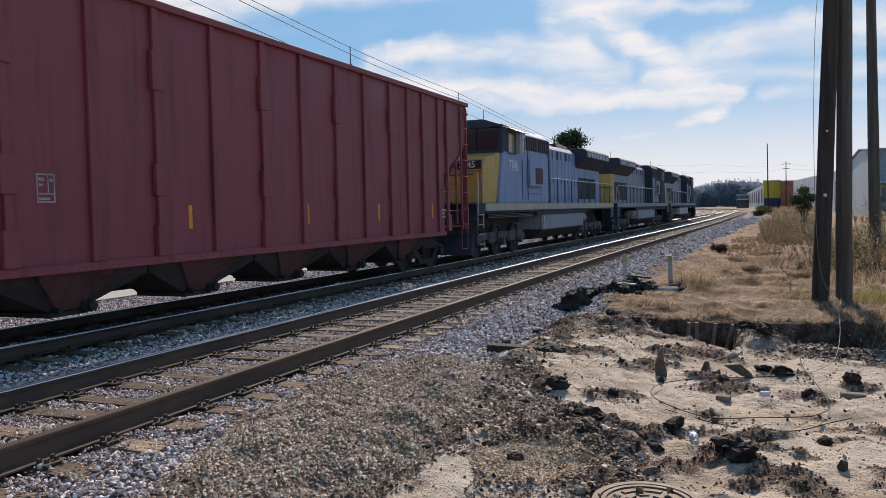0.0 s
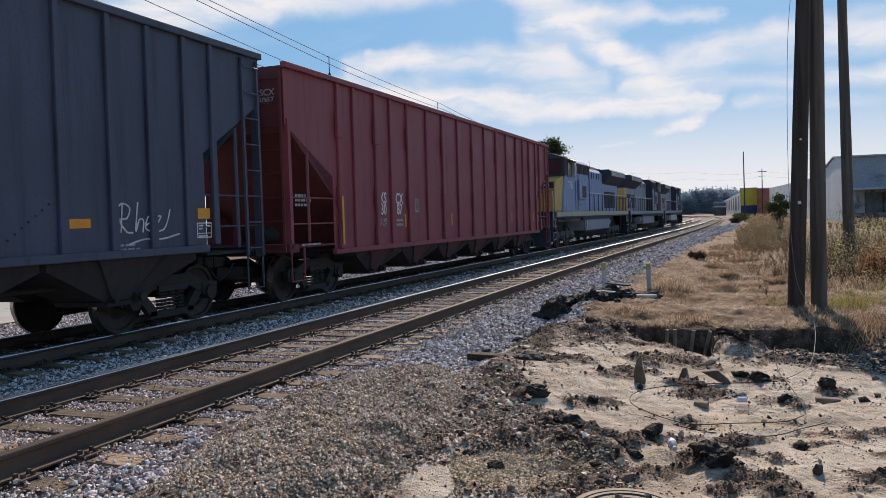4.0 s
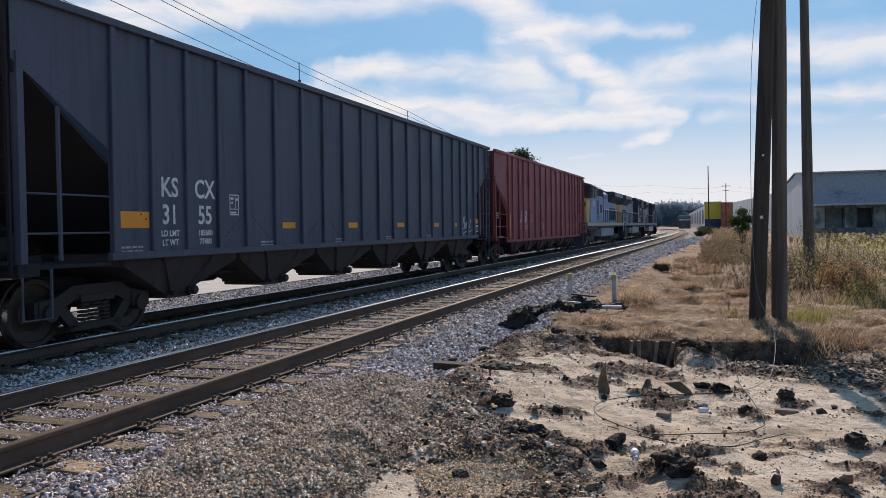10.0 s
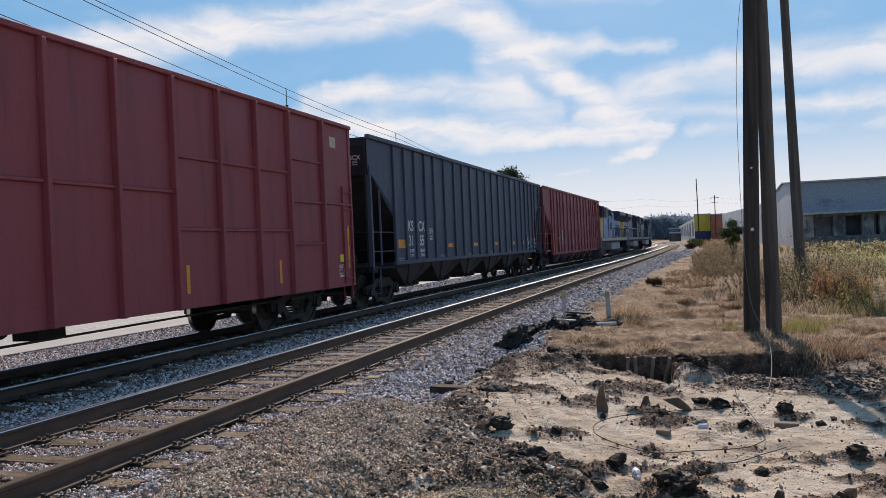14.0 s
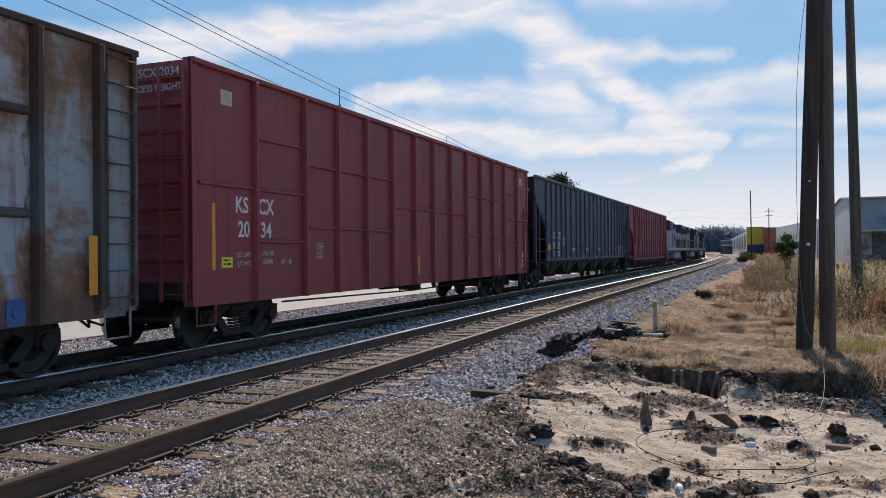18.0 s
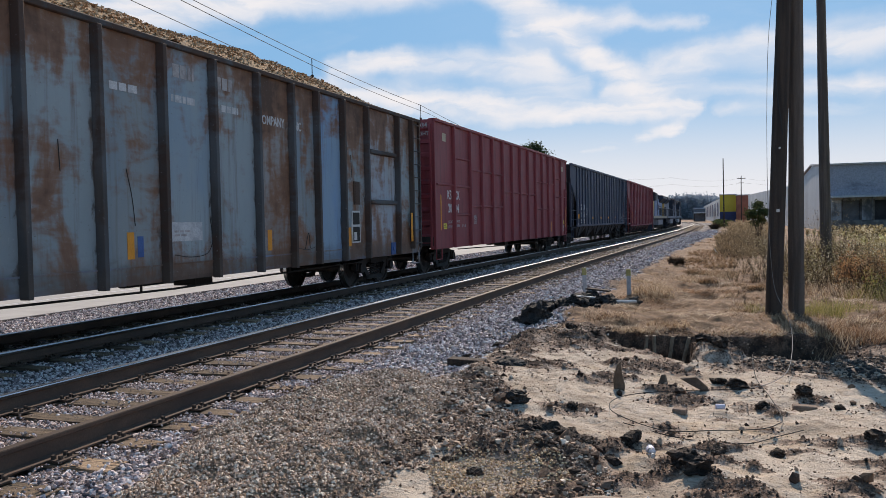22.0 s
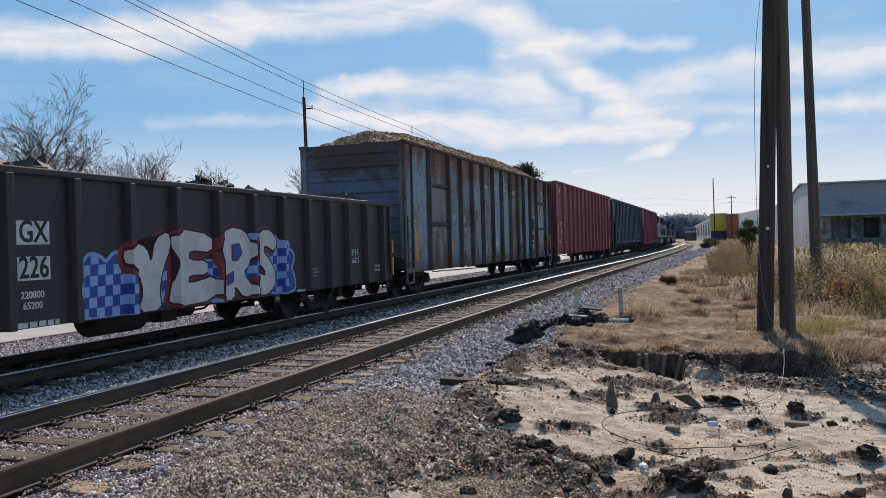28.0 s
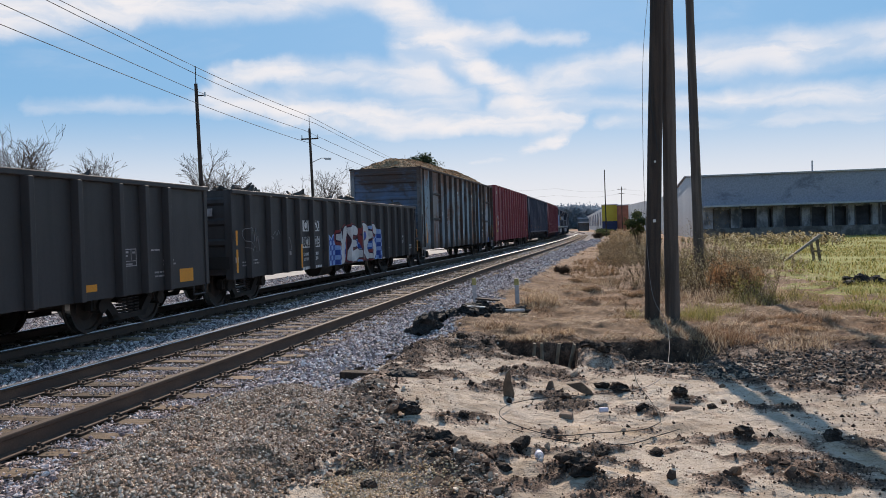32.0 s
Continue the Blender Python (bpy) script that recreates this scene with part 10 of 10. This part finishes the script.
# fresh grass at the feet of the poles
for cx, cy, rad, hh, n, mat in ((6.0, 15.5, 0.3, 0.26, 260, "grass"), (6.9, 15.3, 0.45, 0.3, 480, "grass"), (7.4, 16.2, 0.6, 0.3, 420, "grass"), (6.2, 14.5, 0.3, 0.14, 260, "straw"), (7.0, 13.1, 0.3, 0.3, 320, "straw_red"), (7.35, 12.75, 0.25, 0.28, 260, "straw_red"), (6.45, 13.5, 0.35, 0.16, 300, "straw")):
    p = patch(cx, cy, rad, rad, n)
    blades("grass_tuft", p, hh * rng.uniform(0.3, 1.1, n), rng.uniform(0.004, 0.009, n), rng.uniform(0.3, 1.4, n), M[mat], "tuft of grass at the foot of a pole" if cy > 14 else "tuft of dead grass by the ditch", "grass tuft")


# ---- trees ----
M["bark"] = surface("grey_brown_bark", (0.07, 0.055, 0.045), (0.14, 0.115, 0.095), 0.95, 5, 30, stretch=(3, 3, 0.6), relief=0.6, depth=0.02)
M["needles"] = blade_material("dark_pine_needles", [(0.015, 0.03, 0.012), (0.03, 0.05, 0.018), (0.05, 0.07, 0.028)])
# pale blue of distance haze is mixed into this leaf colour
M["far_leaves"] = blade_material("haze_blue_woodland", [(0.23, 0.30, 0.375), (0.24, 0.31, 0.385), (0.25, 0.32, 0.395)], 0.9, 0.45)


def bare_tree(x, y, h, seed, label):
    rr = random.Random(seed)
    t = thing("bare_tree", label, "tree", "bare trees across the road")
    trunk, limbs, twigs = Build(), Build(), Build()

    def grow(p, d, length, r, depth):
        steps = 3
        for k in range(steps):
            q = p + d * (length / steps)
            r2 = r * 0.86
            (trunk if depth == 0 else limbs if depth < 3 else twigs).cyl(p, q, max(r, 0.011), 6 if depth < 2 else 4 if depth < 3 else 3, max(r2, 0.011))
            d = (d + Vector((rr.uniform(-1, 1), rr.uniform(-1, 1), rr.uniform(-0.4, 0.7))) * 0.16).normalized()
            p, r = q, r2
            if depth > 0 and depth < 4 and k < steps - 1 and rr.random() < 0.85:
                grow(p, (d + Vector((rr.uniform(-1, 1), rr.uniform(-1, 1), rr.uniform(-0.2, 0.6))) * 0.9).normalized(), length * 0.6, r * 0.55, depth + 1)
        if depth < 6 and r > 0.0038:
            for _ in range(rr.choice((2, 3, 3)) if depth else 5):
                grow(p, (d + Vector((rr.uniform(-1, 1), rr.uniform(-1, 1), rr.uniform(-0.35, 0.35))) * 0.85).normalized(), length * rr.uniform(0.55, 0.8), r * 0.7, depth + 1)
    z = ground_height(x, y) - 0.1
    grow(Vector((x, y, z)), Vector((0, 0, 1)), h * 0.28, h * 0.021, 0)
    for name, b in (("trunk", trunk), ("branch_crown", limbs), ("twig_crown", twigs)):
        part(name, b, M["bark"], t)
    return t


for k, (x, y, h) in enumerate(((-44, 49, 17.5), (-49, 52, 15.0), (-41, 57, 14.5), (-38, 62, 12.0), (-30.5, 68, 13.0), (-33, 74, 11.5), (-28, 94, 12.5), (-30, 88, 11.0), (-52, 66, 15))):
    bare_tree(x, y, h, 20 + k, "leafless tree with fine twigs across the road")


def leaf_cloud(centres, radius, n, size, squash=0.7):
    m = len(centres) * n
    c = np.repeat(centres, n, 0) + rng.normal(0, 1, (m, 3)) * np.repeat(radius, n)[:, None] * np.array([0.5, 0.5, 0.5 * squash])
    d1 = rng.normal(0, 1, (m, 3))
    d1 /= np.linalg.norm(d1, axis=1)[:, None]
    d2 = np.cross(d1, rng.normal(0, 1, (m, 3)))
    d2 /= np.linalg.norm(d2, axis=1)[:, None]
    s = (size * rng.uniform(0.5, 1.4, m))[:, None]
    return np.stack([c - d1 * s, c + d2 * s * 0.6, c + d1 * s, c - d2 * s * 0.6], 1).reshape(-1, 3), np.arange(m * 4).reshape(-1, 4)


def pine(x, y, h, seed):
    rr = random.Random(seed)
    t = thing("pine_tree", "tall dark pine tree with an open crown", "tree")
    b = Build()
    z = -0.4
    b.cyl((x, y, z), (x, y, h * 0.95), 0.28, 8, 0.08)
    part("trunk", b, M["bark"], t)
    cen, rad = [], []
    lb = Build()
    for k in range(44):
        f = 0.70 + 0.28 * rr.random()
        a = rr.uniform(0, 6.28)
        reach = math.sqrt(max(0.02, 1 - ((f - 0.82) / 0.18) ** 2)) * 2.7 * rr.uniform(0.2, 1.0)
        p = (x + math.cos(a) * reach, y + math.sin(a) * reach, h * f + rr.uniform(-.2, .5))
        lb.cyl((x, y, h * f - 0.4), p, 0.07, 5, 0.025)
        cen.append(p)
        rad.append(rr.uniform(0.7, 1.3))
    part("branch_crown", lb, M["bark"], t)
    P, Q = leaf_cloud(np.array(cen), np.array(rad), 190, 0.15)
    part("crown", raw_mesh("crown", P, Q, [M["needles"]]), None, t)


pine(-22.6, 122.0, 12.7, 5)


def bush(x, y, low, high, r, mat, leaf, seed, label):
    """A shrub: a few bent stems and a ragged crown of leaves between two heights."""
    rr = random.Random(seed)
    t = thing("dark_bush", label, "bush")
    z = ground_height(x, y)
    cen, rad = [], []
    for k in range(14):
        b = Build()
        a, q = rr.uniform(0, 6.28), r * math.sqrt(rr.random())
        h = low + (high - low) * rr.random() * (1 - 0.35 * (q / r) ** 2)
        p = (x + math.cos(a) * q, y + math.sin(a) * q, z + h)
        b.tube([(x, y, z - 0.05), (x + math.cos(a) * q * 0.3, y + math.sin(a) * q * 0.3, z + h * 0.55), p], 0.012 + 0.006 * r, 4)
        cen.append(p)
        rad.append(r * rr.uniform(0.35, 0.6))
        part("stem", b, M["stem"], t)
    P, Q = leaf_cloud(np.array(cen), np.array(rad), 300, leaf)
    part("crown", raw_mesh("crown", P, Q, [M[mat]]), None, t)


bush(7.03, 42.0, 1.35, 2.35, 0.5, "bush", 0.04, 3, "dark green bush with a bare stem beside the line")
bush(3.85, 28.2, 0.05, 0.24, 0.26, "weed_dark", 0.016, 4, "low dark dead bush at the edge of the stone")
bush(4.4, 104.0, 0.1, 0.6, 0.55, "weed_dark", 0.05, 5, "small dark bush on the edge of the stone")
# woods along the horizon, in the haze-tinted leaves
cen, rad = [], []
rr = random.Random(17)
for k in range(560):
    x, y = rr.uniform(-190, 75), rr.uniform(500, 560)
    h = float(np.interp(x, [-190, -60, -30, -18, -2, 6, 20, 75], [9, 9, 10.5, 13.2, 13.0, 8.0, 5.5, 5.5])) + rr.uniform(-1.2, 0.8)
    for q in range(4):
        cen.append((x + rr.uniform(-3, 3), y, h * (0.2 + 0.25 * q)))
        rad.append(rr.uniform(2.2, 3.6))
P, Q = leaf_cloud(np.array(cen), np.array(rad), 130, 0.6)
tagged(new("distant_woods", raw_mesh("distant_woods", P, Q, [M["far_leaves"]])), "line of woods on the horizon, tinted blue for haze", "woods", kind="stuff")
cen, rad = [], []
for k in range(120):
    x, y = rr.uniform(-120, -60), rr.uniform(150, 420)
    h = rr.uniform(7, 11)
    for q in range(3):
        cen.append((x, y, h * (0.25 + 0.3 * q)))
        rad.append(rr.uniform(2.5, 4))
P, Q = leaf_cloud(np.array(cen), np.array(rad), 40, 0.5)
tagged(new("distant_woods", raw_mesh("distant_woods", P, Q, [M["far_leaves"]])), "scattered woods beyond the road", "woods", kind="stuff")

# collapsed barrier before the warehouse
M["grey_wood"] = surface("silvered_grey_timber", (0.15, 0.14, 0.13), (0.27, 0.255, 0.24), 0.9, 5, 40, stretch=(0.5, 6, 2))
bar_t = thing("timber_barrier", "collapsed grey timber barrier leaning in the grass", "barrier", m=pose(13.45, 35.6, ground_height(13.45, 35.6), 0, 0, 8) @ Matrix.Scale(0.8, 4))
b = Build()
b.prism([(-1.05, 0.0), (-0.92, 0.0), (0.96, 1.30), (0.84, 1.40)], "y", -0.10, 0.10)
part("plank", b, M["grey_wood"], bar_t, bevel=0.01)
for x, l in ((0.38, 1.0), (0.68, 1.18)):
    b = Build()
    b.prism([(x + 0.15, 0), (x + 0.27, 0), (x + 0.12, l), (x, l)], "y", 0.11, 0.22)
    part("leg", b, M["tie"], bar_t)
b = Build()
b.box(0.42, 1.0, 0.12, 0.18, 0.45, 0.53)
part("brace", b, M["tie"], bar_t)
for k in range(10):
    lump("asphalt_chunk", "dark rubble block in the grass", "rubble", 11.6 + 0.3 * k + rr.uniform(-.2, .2), 23.5 + rr.uniform(-0.8, 0.8), (rr.uniform(.2, .5), .3, rr.uniform(.12, .25)), M["asphalt_solid"], 90 + k, rr.uniform(0, 90), 8, 0.1, group="asphalt chunks")


# ---- motion ----
SPEED_T = [0, 2, 4, 8, 11, 17, 20, 24, 28, 32]
SPEED_V = [3.07, 3.0, 2.9, 2.79, 2.77, 2.87, 2.94, 3.05, 3.25, 3.38]
clock = np.linspace(0, 32, 3201)
gone = np.concatenate([[0], np.cumsum(np.interp((clock[1:] + clock[:-1]) / 2, SPEED_T, SPEED_V) * 0.01)])
seg = np.hypot(np.diff(fine_x), np.diff(fine_y))
arc = np.concatenate([[0], np.cumsum(seg)])
arc -= np.interp(0.0, fine_y, arc)


def travelled(t):
    return float(np.interp(t, clock, gone))


def car_pose(u, half, t):
    """A vehicle whose middle stands u metres along the train, with its bogies half metres before and behind."""
    s = u + travelled(t)
    ya, yb = (float(np.interp(s + d, arc, fine_y)) for d in (-half, half))
    ax, ay, _ = line(ya, -TRACK_GAP)
    bx, by, _ = line(yb, -TRACK_GAP)
    return pose((ax + bx) / 2, (ay + by) / 2, 0, 0, 0, math.degrees(math.atan2(-(bx - ax), by - ay)))


def motions():
    for vehicle, u, half, sets in TRAIN:
        walk(vehicle, [(t, car_pose(u, half, t)) for t in range(0, 33)])
        for wheelset, y, r in sets:
            walk(wheelset, [(k * 0.2, pose(0, y, r - FAR_DROP, -math.degrees(travelled(k * 0.2) / r) % 360)) for k in range(161)])


motions()
